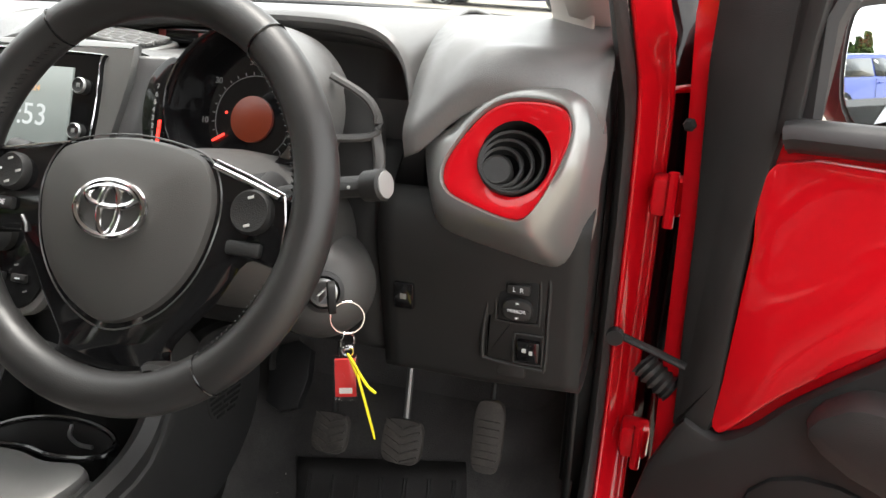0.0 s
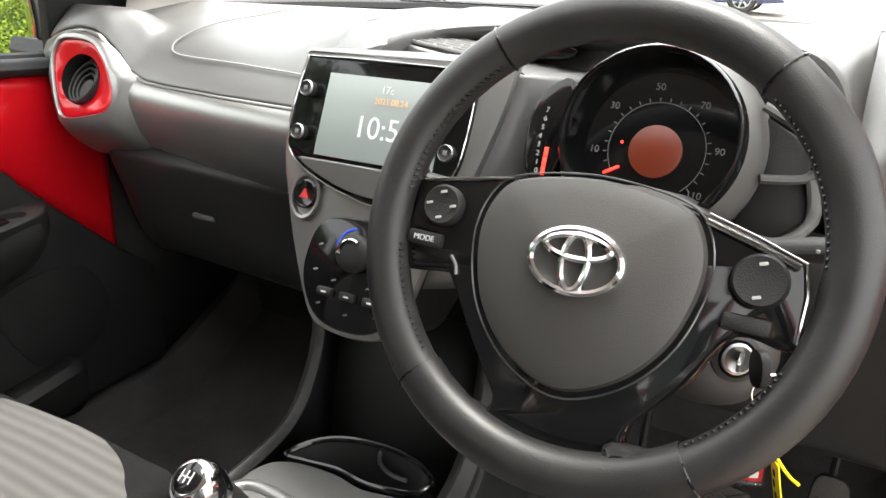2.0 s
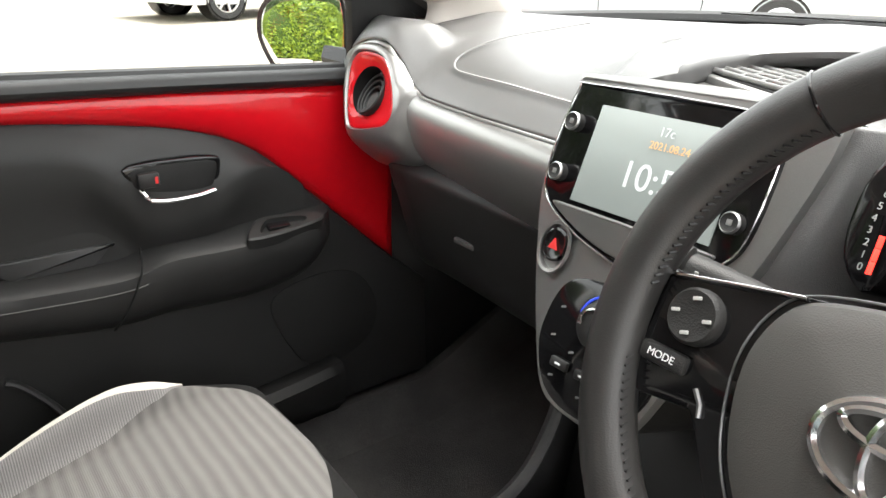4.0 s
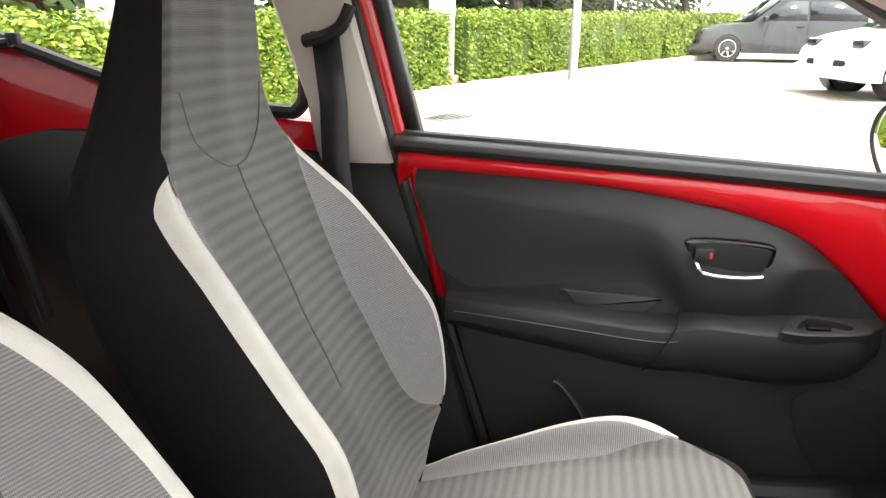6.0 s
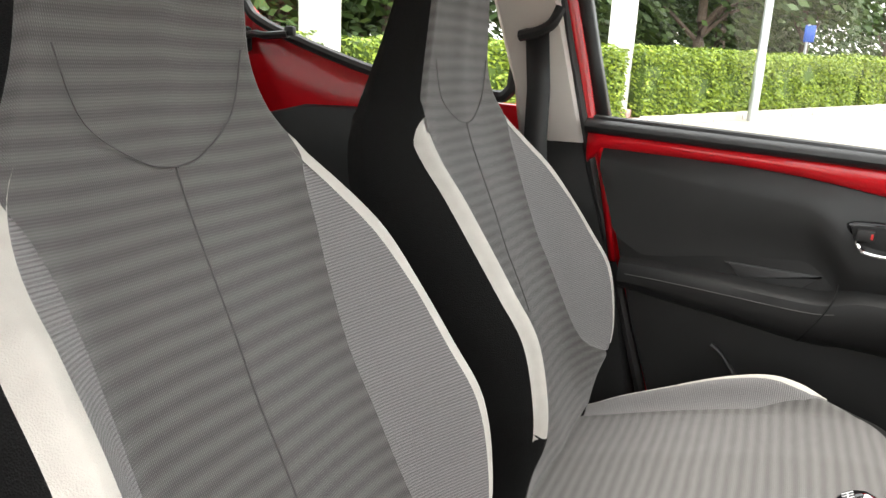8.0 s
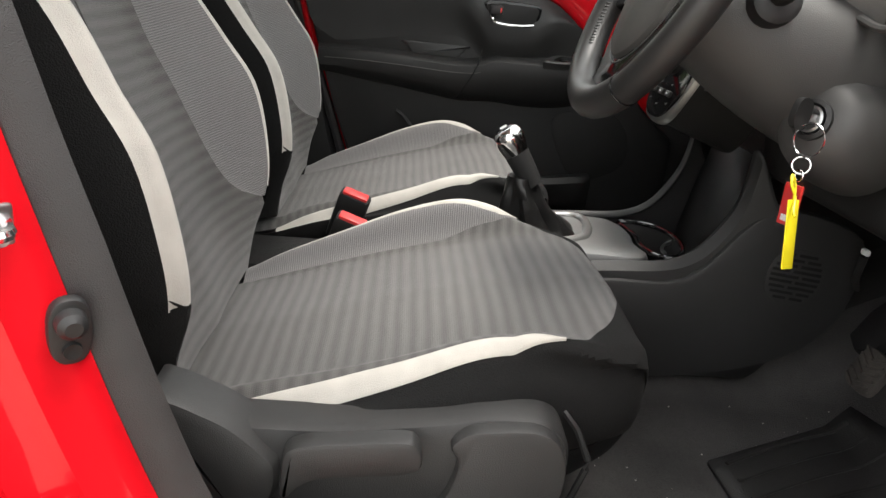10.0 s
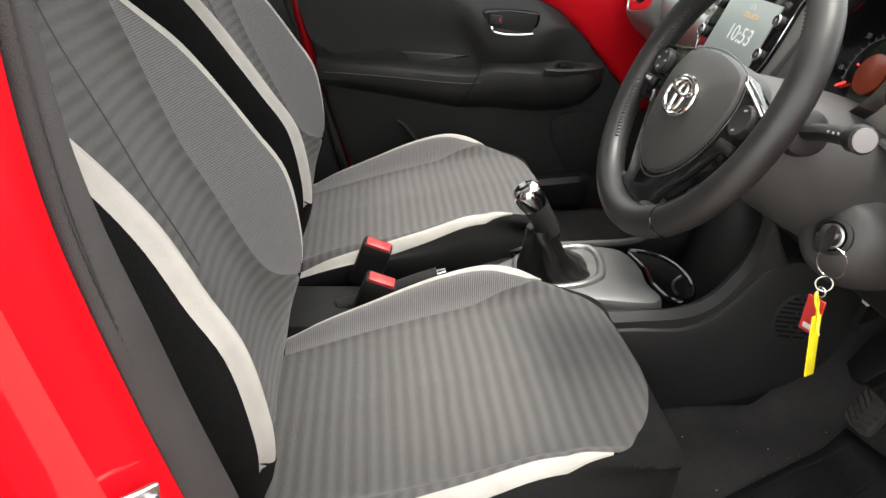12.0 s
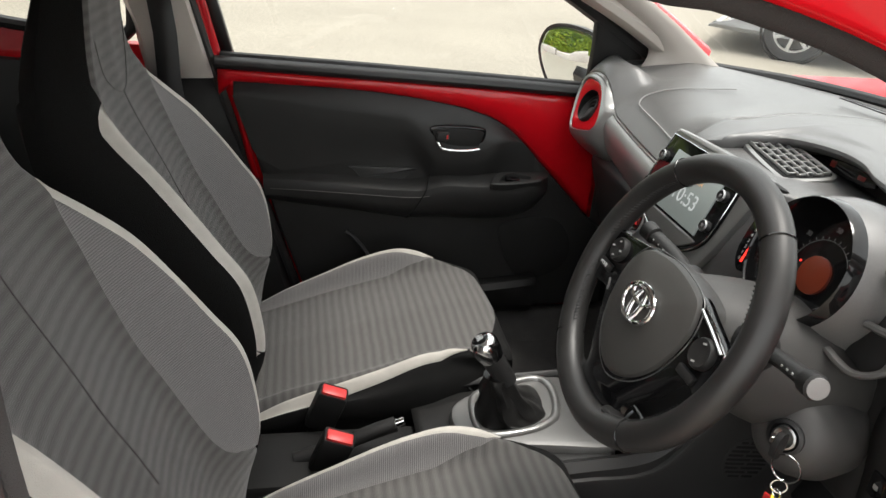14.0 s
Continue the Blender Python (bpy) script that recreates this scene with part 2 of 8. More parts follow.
def cr(pts, n=8, closed=False):
    """Smooth curve through points."""
    p = [np.array(q, float) for q in pts]
    m = len(p)
    out = []
    for i in range(m if closed else m - 1):
        a, b, c, d = (p[(i + k) % m] if closed else p[min(max(i + k, 0), m - 1)] for k in (-1, 0, 1, 2))
        for k in range(n):
            t = k / n
            out.append(0.5 * (2 * b + (c - a) * t + (2 * a - 5 * b + 4 * c - d) * t * t + (3 * b - a - 3 * c + d) * t ** 3))
    if not closed:
        out.append(p[-1])
    return out


def lerp_table(rows, x):
    """Linear look-up, smoothed a little at the knots."""
    xs = [r[0] for r in rows]
    return [float(np.interp(x, xs, [r[k] for r in rows])) for k in range(1, len(rows[0]))]


def sheet(rows, closed=False, ring=False):
    n = len(rows[0])
    verts = [v for r in rows for v in r]
    faces = []
    for i in range(len(rows) - (0 if ring else 1)):
        a, b = i * n, ((i + 1) % len(rows)) * n
        for j in range(n if closed else n - 1):
            k = (j + 1) % n
            faces.append((a + j, a + k, b + k, b + j))
    return verts, faces


def join(*vfs):
    verts, faces = [], []
    for v, f in vfs:
        o = len(verts)
        verts += list(v)
        faces += [tuple(i + o for i in q) for q in f]
    return verts, faces


def capped(vf, n):
    verts, faces = vf
    return verts, list(faces) + [tuple(range(n)), tuple(range(len(verts) - n, len(verts)))]


def tube(path, r, n=8, closed=False, flat=1.0, up=(0, 0, 1), radii=None):
    p = [Vector(q) for q in path]
    rows = []
    for i, q in enumerate(p):
        a = p[(i - 1) % len(p)] if closed or i else p[0]
        b = p[(i + 1) % len(p)] if closed or i < len(p) - 1 else p[-1]
        t = (b - a).normalized()
        s = t.cross(Vector(up))
        if s.length < 1e-4:
            s = t.cross(Vector((1, 0.1, 0)))
        s.normalize()
        w = s.cross(t)
        rr = radii[i] if radii else r
        rows.append([q + s * math.cos(k * 2 * math.pi / n) * rr + w * math.sin(k * 2 * math.pi / n) * rr * flat for k in range(n)])
    vf = sheet(rows, closed=True, ring=closed)
    return vf if closed else capped(vf, n)


def lathe(profile, m, n=24, close=False):
    """Turned body: (radius, height) pairs about the local z of the matrix m."""
    rows = [[m @ Vector((r * math.cos(k * 2 * math.pi / n), r * math.sin(k * 2 * math.pi / n), h)) for k in range(n)] for r, h in profile]
    return sheet(rows, closed=True, ring=close)


def disc(profile, m, n=24):
    vf = lathe(profile, m, n)
    return capped(vf, n)


def inset(pts, d):
    """Closed 2D outline moved inwards by d."""
    p = [Vector(q) for q in pts]
    area = sum(p[i].x * p[(i + 1) % len(p)].y - p[(i + 1) % len(p)].x * p[i].y for i in range(len(p)))
    sgn = 1 if area > 0 else -1
    out = []
    for i in range(len(p)):
        t = (p[(i + 1) % len(p)] - p[i - 1])
        if t.length < 1e-9:
            out.append(p[i])
            continue
        t.normalize()
        out.append(p[i] + Vector((-t.y, t.x)) * d * sgn)
    return out


def plate(outline, m, depth, edge=0.002, lift=None):
    """A plate from a 2D outline in m's xy plane: back at z = -depth, front at 0 with a rounded edge; lift domes the middle."""
    rows = [[(q[0], q[1], -depth) for q in outline], [(q[0], q[1], -edge) for q in outline]]
    rows.append([(q.x, q.y, -edge * 0.3) for q in inset(outline, edge * 0.3)])
    rows.append([(q.x, q.y, 0) for q in inset(outline, edge)])
    if lift:
        c = Vector((sum(q[0] for q in outline) / len(outline), sum(q[1] for q in outline) / len(outline)))
        for k in range(1, 7):
            f = k / 7
            rows.append([(*(Vector(q[:2]).lerp(c, f)), lift * math.sin(f * math.pi / 2)) for q in rows[3]])
    rows = [[m @ Vector(q) for q in r] for r in rows]
    return capped(sheet(rows, closed=True), len(outline))


def frame_of(origin, xdir, ydir):
    x = Vector(xdir).normalized()
    z = x.cross(Vector(ydir)).normalized()
    y = z.cross(x)
    m = Matrix((x, y, z)).transposed().to_4x4()
    m.translation = Vector(origin)
    return m


def rbox(cx, cy, cz, sx, sy, sz, r=0.004, m=None):
    """Box with rounded edges, centred."""
    bm = bmesh.new()
    bmesh.ops.create_cube(bm, size=1)
    bmesh.ops.scale(bm, vec=(sx, sy, sz), verts=bm.verts)
    bmesh.ops.bevel(bm, geom=list(bm.edges), offset=min(r, 0.45 * min(sx, sy, sz)), segments=2, profile=0.5, affect="EDGES")
    m = (Matrix.Translation((cx, cy, cz)) if m is None else m @ Matrix.Translation((cx, cy, cz)))
    v = [m @ q.co for q in bm.verts]
    bm.verts.index_update()
    f = [tuple(q.index for q in fc.verts) for fc in bm.faces]
    bm.free()
    return v, f


def oval(cx, cy, rx, ry, n=32, p=2.0):
    out = []
    for k in range(n):
        c, s = math.cos(2 * math.pi * k / n), math.sin(2 * math.pi * k / n)
        out.append((cx + rx * math.copysign(abs(c) ** (2 / p), c), cy + ry * math.copysign(abs(s) ** (2 / p), s)))
    return out


def lettering(name, text, m, size, material, parent, align="CENTER"):
    """Printed words as a thin mesh on the plane of m."""
    cu = bpy.data.curves.new(name, "FONT")
    cu.body, cu.size, cu.extrude, cu.align_x, cu.align_y = text, size, 0.0002, align, "CENTER"
    tmp = bpy.data.objects.new("tmp", cu)
    scene.collection.objects.link(tmp)
    bpy.context.view_layer.update()
    me = bpy.data.meshes.new_from_object(tmp.evaluated_get(bpy.context.evaluated_depsgraph_get()))
    v = [m @ q.co for q in me.vertices]
    f = [tuple(q.vertices) for q in me.polygons]
    bpy.data.objects.remove(tmp)
    return put(name, (v, f), material, parent, smooth=False)


XC = 0.025  # the car's centre line


# ---- ground and car shell ----
def ground_sheet():
    """One sheet to the horizon; it rises gently away from the passenger side."""
    n = 40
    e = [math.copysign(abs(k / n * 2 - 1) ** 3, k / n * 2 - 1) * 400 for k in range(n + 1)]
    xs = sorted(set(e) | {-0.9, -3.0, -6.0, -9.9, -14.0, -20.0, -25.0, -30.9})

    def rise(x):
        d = max(0.0, -x - 0.9)
        return 0.03 * d if d < 9 else 0.27 + 0.012 * (d - 9) if d < 30 else 0.522

    put("ground", sheet([[(x, y, rise(x)) for x in xs] for y in e]), ASPHALT, label="pale sunlit tarmac of a car park", smooth=False)
    tagged(bpy.data.objects["ground"], category="ground", kind="structure")


ground_sheet()

car = thing("car_body", (XC, 0, 0.3), "red painted hatchback body with its driver door open", "car body", kind="structure")

# roof with pale lining
ROOF = [[(XC + u * (0.56 + 0.03 * math.sin(math.pi * v)), -0.18 - v * 1.65, 1.335 + 0.085 * math.sin(math.pi * min(1, v * 0.8 + 0.12)) - 0.035 * u * u)
         for u in np.linspace(-1, 1, 13)] for v in np.linspace(0, 1, 13)]
put("roof", sheet(ROOF), RED, car, "red roof", thick=0.012)
put("headliner", sheet([[(x, y, z - 0.03) for x, y, z in r] for r in ROOF]), LINER, car, "pale cloth roof lining", thick=0.008)

# windscreen and its black lower border
WS_B, WS_T = [(-0.66, 0.56, 0.965), (-0.4, 0.74, 0.975), (XC, 0.82, 0.98), (0.45, 0.74, 0.975), (0.71, 0.56, 0.965)], \
             [(-0.53, -0.14, 1.315), (-0.3, -0.16, 1.335), (XC, -0.17, 1.345), (0.35, -0.16, 1.335), (0.58, -0.14, 1.315)]
wb, wt = cr(WS_B, 5), cr(WS_T, 5)
wind = put("windscreen", sheet([[a + (b - a) * f + np.array((0, 0.05, 0.05)) * math.sin(math.pi * f) for a, b in zip(wb, wt)] for f in np.linspace(0, 1, 8)]), GLASS, car, "clear windscreen")
wind.visible_shadow = False
put("windscreen_seal", tube([p + np.array((0, 0.005, 0.004)) for p in wb], 0.014, 8), RUBBER, car, "black rubber windscreen seal")
# cowl, bonnet
put("bonnet", sheet([[(XC + u * 0.74, 0.70 + v * 0.75 + 0.12 * (1 - abs(u) ** 2), 0.965 - 0.16 * v ** 1.6 - 0.05 * u * u) for u in np.linspace(-1, 1, 13)] for v in np.linspace(0, 1, 9)]),
    RED, car, "red bonnet", thick=0.01)
put("scuttle", sheet([[(p[0] * 1.02, p[1] - 0.02, p[2] - 0.015) for p in wb], [(p[0] * 1.06, p[1] + 0.09, p[2] - 0.02) for p in wb]]), BLACK, car, "black wiper scuttle", thick=0.01)

for side in (-1, 1):
    def X(d):
        return XC + side * d
    # front pillar: pale inside, red outside
    pil = cr([(X(0.66), 0.56, 0.955), (X(0.64), 0.34, 1.085), (X(0.605), 0.08, 1.205), (X(0.57), -0.16, 1.30), (X(0.55), -0.45, 1.365)], 6)
    put("front_pillar_trim", tube(pil, 0.04, 10, flat=0.65), BEIGE, car, "pale grey inner pillar trim")
    put("front_pillar", tube([p + np.array((side * 0.045, 0.03, 0.035)) for p in pil], 0.035, 10, flat=0.8), RED, car)
    low_e = cr([(X(0.650), 0.405, 0.960), (X(0.650), 0.422, 1.0), (X(0.648), 0.40, 1.04), (X(0.640), 0.34, 1.088), (X(0.62), 0.20, 1.165), (X(0.60), 0.05, 1.230), (X(0.585), -0.12, 1.295)], 5)
    top_e = cr([(X(0.585), 0.61, 0.962), (X(0.585), 0.55, 1.005), (X(0.583), 0.50, 1.04), (X(0.578), 0.43, 1.088), (X(0.565), 0.29, 1.170), (X(0.55), 0.13, 1.240), (X(0.54), -0.05, 1.305)], 5)
    put("pillar_cover", sheet([[a + (b - a) * f + np.array((-side * 0.016, -0.006, -0.006)) * math.sin(math.pi * f) for f in np.linspace(0, 1, 7)] for a, b in zip(low_e, top_e)]), BEIGE, car, "pale grey pillar cover", thick=0.004)
    # roof side rail
    rail = cr([(X(0.595), -0.16, 1.335), (X(0.605), -0.5, 1.385), (X(0.61), -1.0, 1.40), (X(0.58), -1.6, 1.36)], 6)
    put("roof_rail", tube(rail, 0.038, 10), RED, car)
    put("roof_rail_lining", tube([p + np.array((-side * 0.035, 0, -0.025)) for p in rail], 0.035, 10), LINER, car)

# rear end that closes the body
put("tail", sheet([[(XC + u * 0.68, -1.78 - 0.18 * (1 - w) + 0.08 * u * u, 0.3 + w * 0.75) for u in np.linspace(-1, 1, 9)] for w in np.linspace(0, 1, 6)]), RED, car, thick=0.02)
rg = put("rear_screen", sheet([[(XC + u * (0.62 - 0.06 * w), -1.78 + w * 0.10, 1.05 + w * 0.31) for u in np.linspace(-1, 1, 9)] for w in np.linspace(0, 1, 4)]), TINTED, car)
rg.visible_shadow = False

# door opening on the driver's side: seal line as (y, z)
SEAL = [(-0.592, 1.28), (-0.59, 1.20), (-0.587, 1.10), (-0.583, 0.99), (-0.570, 0.88), (-0.541, 0.75), (-0.511, 0.64), (-0.476, 0.52), (-0.440, 0.42), (-0.398, 0.345),
        (-0.30, 0.305), (-0.15, 0.295), (0.1, 0.295), (0.3, 0.31), (0.42, 0.36), (0.475, 0.46), (0.47, 0.62), (0.455, 0.80), (0.42, 0.92), (0.33, 1.0), (0.14, 1.118), (0.0, 1.197), (-0.12, 1.246), (-0.27, 1.277), (-0.45, 1.295), (-0.55, 1.305)]
seal3 = cr([(0.725 - max(0, z - 0.9) * 0.10, y, z) for y, z in SEAL], 6, True)


def seal_width(p):
    """Narrow at the top of the opening, broad down the rear edge."""
    if p[1] > -0.2:
        return 0.0245 - 0.0115 * min(1.0, max(0.0, (p[2] - 0.97) / 0.12))
    return float(np.interp(p[2], (0.32, 0.42, 0.64, 0.80, 0.95, 1.1), (0.034, 0.034, 0.034, 0.030, 0.020, 0.0165)))


put("door_seal", tube(seal3, 0.0245, 10, closed=True, flat=0.42, up=(1, 0, 0), radii=[seal_width(p) for p in seal3]), SEALGREY, car, "dark grey cloth-covered rubber door seal")
stitch = [Vector(a).lerp(Vector(b), k / 5) + Vector((0.0102, 0.012 if a[1] < -0.2 else 0.004, 0)) for a, b in zip(seal3, seal3[1:] + seal3[:1]) for k in range(5)]
put("seal_stitching", tube(stitch, 0.0015, 5, closed=True, radii=[0.0008 if k % 2 else 0.0017 for k in range(len(stitch))]), RUBBER, car, "stitched ridge along the door seal")
# red jamb that runs outwards from the seal
jin = [p + np.array((0.012, 0, 0)) for p in seal3]


def jamb_out(p, f):
    x, y, z = p
    back = max(0.0, min(1.0, (-y - 0.0) / 0.35)) if y < 0 else 0.0
    fwd = max(0.0, min(1.0, y / 0.35)) if y > 0 else 0.0
    dy = -0.11 * f * back * (1 if z > 0.33 else 0.8) + 0.02 * f * fwd
    dz = -0.05 * f * max(0.0, 1 - max(back, fwd) * 1.1)
    if z > 1.0 and y > -0.57:
        k = min(1.0, (z - 1.0) / 0.08)
        return (x + (0.04 - 0.025 * k) * f, y + 0.02 * f, z + 0.06 * k * f)
    fold = back * float(np.interp(f, (0, 0.22, 0.27, 0.32, 0.52, 0.57, 0.63, 1.0), (0, 0.003, 0.005, 0.001, 0.001, 0.0035, -0.006, -0.004)))
    return (x + (0.085 - 0.045 * fwd) * f + 0.79 * fold, y + dy - 0.012 * math.sin(math.pi * f) * (back - fwd) + 0.61 * fold, z + dz)


put("door_jamb", sheet([[jamb_out(p, f) for p in jin + jin[:1]] for f in (0, 0.1, 0.2, 0.25, 0.27, 0.29, 0.34, 0.45, 0.53, 0.57, 0.60, 0.65, 0.8, 1.0)]), RED, car, "glossy red door jamb", thick=0.006)
# rear door skin behind it, and the sill
put("rear_door_skin", sheet([[(0.818 + 0.02 * math.sin(math.pi * w), float(np.interp(z, [q[1] for q in SEAL[10::-1]], [q[0] for q in SEAL[10::-1]])) - 0.10 - w * 0.8, z) for w in np.linspace(0, 1, 8)]
    for z in np.linspace(0.28, 0.95, 12)]), RED, car, "red rear door", thick=0.01)
# Unseen pane, pillar and lining, added to keep light off the dash.
put("rear_window_blocker", sheet([[(0.80 - 0.42 * (z - 0.95), -0.72 - w * 0.75, z) for w in (0, 0.33, 0.66, 1)] for z in (0.95, 1.08, 1.22, 1.36)]), TINTED, car, "unseen tinted rear window, added to block light", thick=0.004)
put("pillar_blocker", sheet([[(x, float(np.interp(z, [q[1] for q in SEAL[9::-1]], [q[0] for q in SEAL[9::-1]])) + dy, z) for x, dy in ((0.69, -0.012), (0.665, -0.03), (0.665, -0.10), (0.70, -0.13))] for z in np.linspace(0.36, 1.27, 10)]), BLACK, car, "unseen centre pillar trim, added to block light", thick=0.006)
put("door_lining_blocker", sheet([[(0.70, y, z) for y in (-0.70, -1.1, -1.6)] for z in (0.28, 0.6, 0.95)]), BLACK, car, "unseen rear door lining, added to block light", thick=0.01)
put("sill_plate", sheet([[(x, y, z) for y in np.linspace(-0.34, 0.42, 8)] for x, z in ((0.685, 0.27), (0.70, 0.308), (0.72, 0.322), (0.745, 0.320), (0.77, 0.302))]), SILLPLAST, car, "dusty scuffed grey plastic sill plate", thick=0.004)
put("sill", sheet([[(x, y, z) for y in np.linspace(-0.6, 0.6, 8)] for x, z in ((0.76, 0.30), (0.80, 0.27), (0.815, 0.22), (0.80, 0.16))]), RED, car, "red painted sill", thick=0.006)
put("underbody", sheet([[(x, y, 0.17) for y in (-1.9, 0, 1.45)] for x in (-0.75, 0, 0.8)]), BLACK, car, thick=0.01)
put("passenger_side_skin", sheet([[(-0.755 + max(0, z - 0.93) * 0.32, y, z) for y in np.linspace(-1.85, 0.6, 10)] for z in np.linspace(0.17, 0.895, 8)]), RED, car, "red outer side of the body", thick=0.01)
# outer body that closes the car
put("front_wing", sheet([[(-0.772, y, z) for y in (0.50, 0.9, 1.42)] for z in (0.25, 0.6, 0.93)]), RED, car, "red front wing", thick=0.01)
put("nose", sheet([[(XC + u * 0.79, 1.42 + 0.16 * (1 - u * u) * (1 - 0.4 * w), 0.24 + 0.56 * w) for u in np.linspace(-1, 1, 13)] for w in np.linspace(0, 1, 6)]), RED, car, "red nose panel", thick=0.012)
put("front_grille", sheet([[(XC + u * 0.42, 1.435 + 0.16 * (1 - u * u) * (1 - 0.4 * w), 0.28 + 0.2 * w) for u in np.linspace(-1, 1, 9)] for w in np.linspace(0, 1, 4)]), BLACK, car, "black lower grille", thick=0.02)
for side in (-1, 1):
    put("wing_top", sheet([[(XC + side * (0.70 + 0.095 * f), y, 0.93 + (0.965 - 0.16 * max(0.0, (y - 0.7) / 0.75) ** 1.6 - 0.05 - 0.93) * (1 - f)) for f in (0, 0.5, 1)] for y in np.linspace(0.5, 1.44, 8)]), RED, car, "red wing top", thick=0.008)
    for wy in (1.03, -1.31):
        wm = frame_of((XC + side * 0.735, wy, 0.285), (0, 1, 0), (0, 0, 1)) if side > 0 else frame_of((XC - 0.735, wy, 0.285), (0, -1, 0), (0, 0, 1))
        rw = put("road_wheel", lathe([(0.18, -0.05), (0.265, -0.055), (0.285, -0.035), (0.285, 0.045), (0.268, 0.06), (0.19, 0.056)], wm, 28), RUBBER, car, "black tyre")
        put("rim", disc([(0.19, 0.01), (0.19, 0.055), (0.17, 0.048), (0.05, 0.040)], wm, 28), STEEL, rw, "silver wheel disc")
put("rear_side_skin", sheet([[(0.818 + 0.01 * f, -1.25 - 0.55 * f, z) for f in (0, 0.5, 1)] for z in (0.28, 0.6, 0.95)]), RED, car, "red rear quarter", thick=0.01)
# bulkhead and inner wings
put("bulkhead", sheet([[(x, y, z) for x in (-0.66, 0, 0.71)] for y, z in ((0.50, 0.23), (0.62, 0.30), (0.72, 0.5), (0.72, 0.93))]), CARPET, car, "black carpeted bulkhead", thick=0.01)
# Black sheet added in place of the shade in the hinge gap.
put("hinge_gap_shade", sheet([[(x, y, z) for z in (0.25, 0.6, 0.93, 1.05)] for x, y in ((0.755, 0.50), (0.79, 0.52), (0.815, 0.50))]), GLOSS, car, "black sheet that stands for the shade behind the hinges", thick=0.006)
put("front_wing", sheet([[(0.82, y, z) for y in (0.50, 0.9, 1.4)] for z in (0.25, 0.6, 0.93)]), RED, car, thick=0.01)
put("pillar_filler", rbox(0.712, 0.50, 0.64, 0.07, 0.03, 0.76, 0.008), BLACK, car, "black lower pillar trim")
put("kick_panel", sheet([[(x, y, z) for z in (0.25, 0.5, 0.75)] for x, y in ((0.70, 0.40), (0.685, 0.5), (0.67, 0.72))]), BLACK, car, "black footwell side trim", thick=0.006)
put("kick_panel", sheet([[(x, y, z) for z in (0.22, 0.5, 0.75)] for x, y in ((-0.66, 0.36), (-0.655, 0.5), (-0.64, 0.72))]), BLACK, car, "black footwell side trim", thick=0.006)
# floor carpet with tunnel
def floor_z(x, y):
    d = abs(x - XC)
    t = 0.10 * max(0.0, 1 - max(0.0, d - 0.08) / 0.06) if d < 0.14 else 0.0
    up = max(0.0, y - 0.42) * 0.5
    edge = 0.06 * max(0.0, min(1.0, (d - 0.60) / 0.05))
    return 0.225 + t + up + edge


put("floor", sheet([[(x, y, floor_z(x, y)) for x in np.linspace(-0.66, 0.70, 46)] for y in np.linspace(-1.7, 0.72, 40)]), CARPET, label="black carpeted car floor", thick=0.004)
tagged(bpy.data.objects["floor"], category="floor", kind="structure")


# ---- dashboard ----
dash = thing("dashboard", (XC, 0.35, 0.75), "grey and silver plastic dashboard with round red-rimmed vents", "dashboard")
RIDGE = [(-0.66, 0.285, 0.935), (-0.62, 0.268, 0.952), (-0.57, 0.262, 0.961), (-0.53, 0.258, 0.957), (-0.50, 0.255, 0.935), (-0.475, 0.252, 0.908), (-0.44, 0.25, 0.892),
         (-0.38, 0.249, 0.888), (-0.25, 0.247, 0.886), (-0.08, 0.245, 0.886)]


# the passenger's half bows towards the cabin in the middle
BOW = [(-0.67, 0.298, 0.935), (-0.62, 0.290, 0.952), (-0.57, 0.286, 0.961), (-0.53, 0.287, 0.957), (-0.50, 0.291, 0.930), (-0.475, 0.291, 0.900), (-0.44, 0.286, 0.889), (-0.38, 0.276, 0.888), (-0.25, 0.253, 0.890), (-0.08, 0.226, 0.894)]


def ridge(x):
    return lerp_table(BOW, x) if x < 0 else lerp_table(RIDGE, 2 * XC - x)


def top_rows(xs):
    rows = []
    for x in xs:
        ry, rz = ridge(x)
        cy = 0.80 - 0.55 * abs(x - XC) ** 2.2
        if x < 0:
            k = min(1.0, max(0.0, (-0.07 - x) / 0.12))  # the passenger's end lies lower and flatter
            pts = cr([(x, ry, rz), (x, ry + 0.02, rz + 0.022), (x, ry + 0.055, min(0.985, rz + 0.058 - 0.006 * k)), (x, ry + 0.10, 0.988 - 0.026 * k), (x, ry + 0.16, 0.993 - 0.018 * k), (x, 0.5 + 0.02 * k, 1.0 - 0.012 * k), (x, cy, 0.975)], 5)
        else:
            pts = cr([(x, ry + 0.004, rz - 0.03), (x, ry, rz - 0.004), (x, ry + 0.02, rz + 0.022), (x, ry + 0.06, min(0.985, rz + 0.06)), (x, ry + 0.13, 0.992), (x, 0.5, 1.0), (x, cy, 0.975)], 5)
        rows.append(pts)
    return rows


put("dash_pad", sheet(top_rows(np.linspace(-0.66, -0.07, 30))), PAD, dash, "grained grey upper pad", thick=0.006)
put("dash_pad", sheet(top_rows(np.linspace(0.505, 0.71, 14))), PAD, dash, "grained grey upper pad", thick=0.006)
put("defroster_slot", rbox(0, 0, 0, 0.30, 0.020, 0.003, 0.001, frame_of((-0.06, 0.655, 1.0015), (1, 0.06, 0), (0, 1, -0.1))), GLOSS, dash, "black windscreen defroster slot")
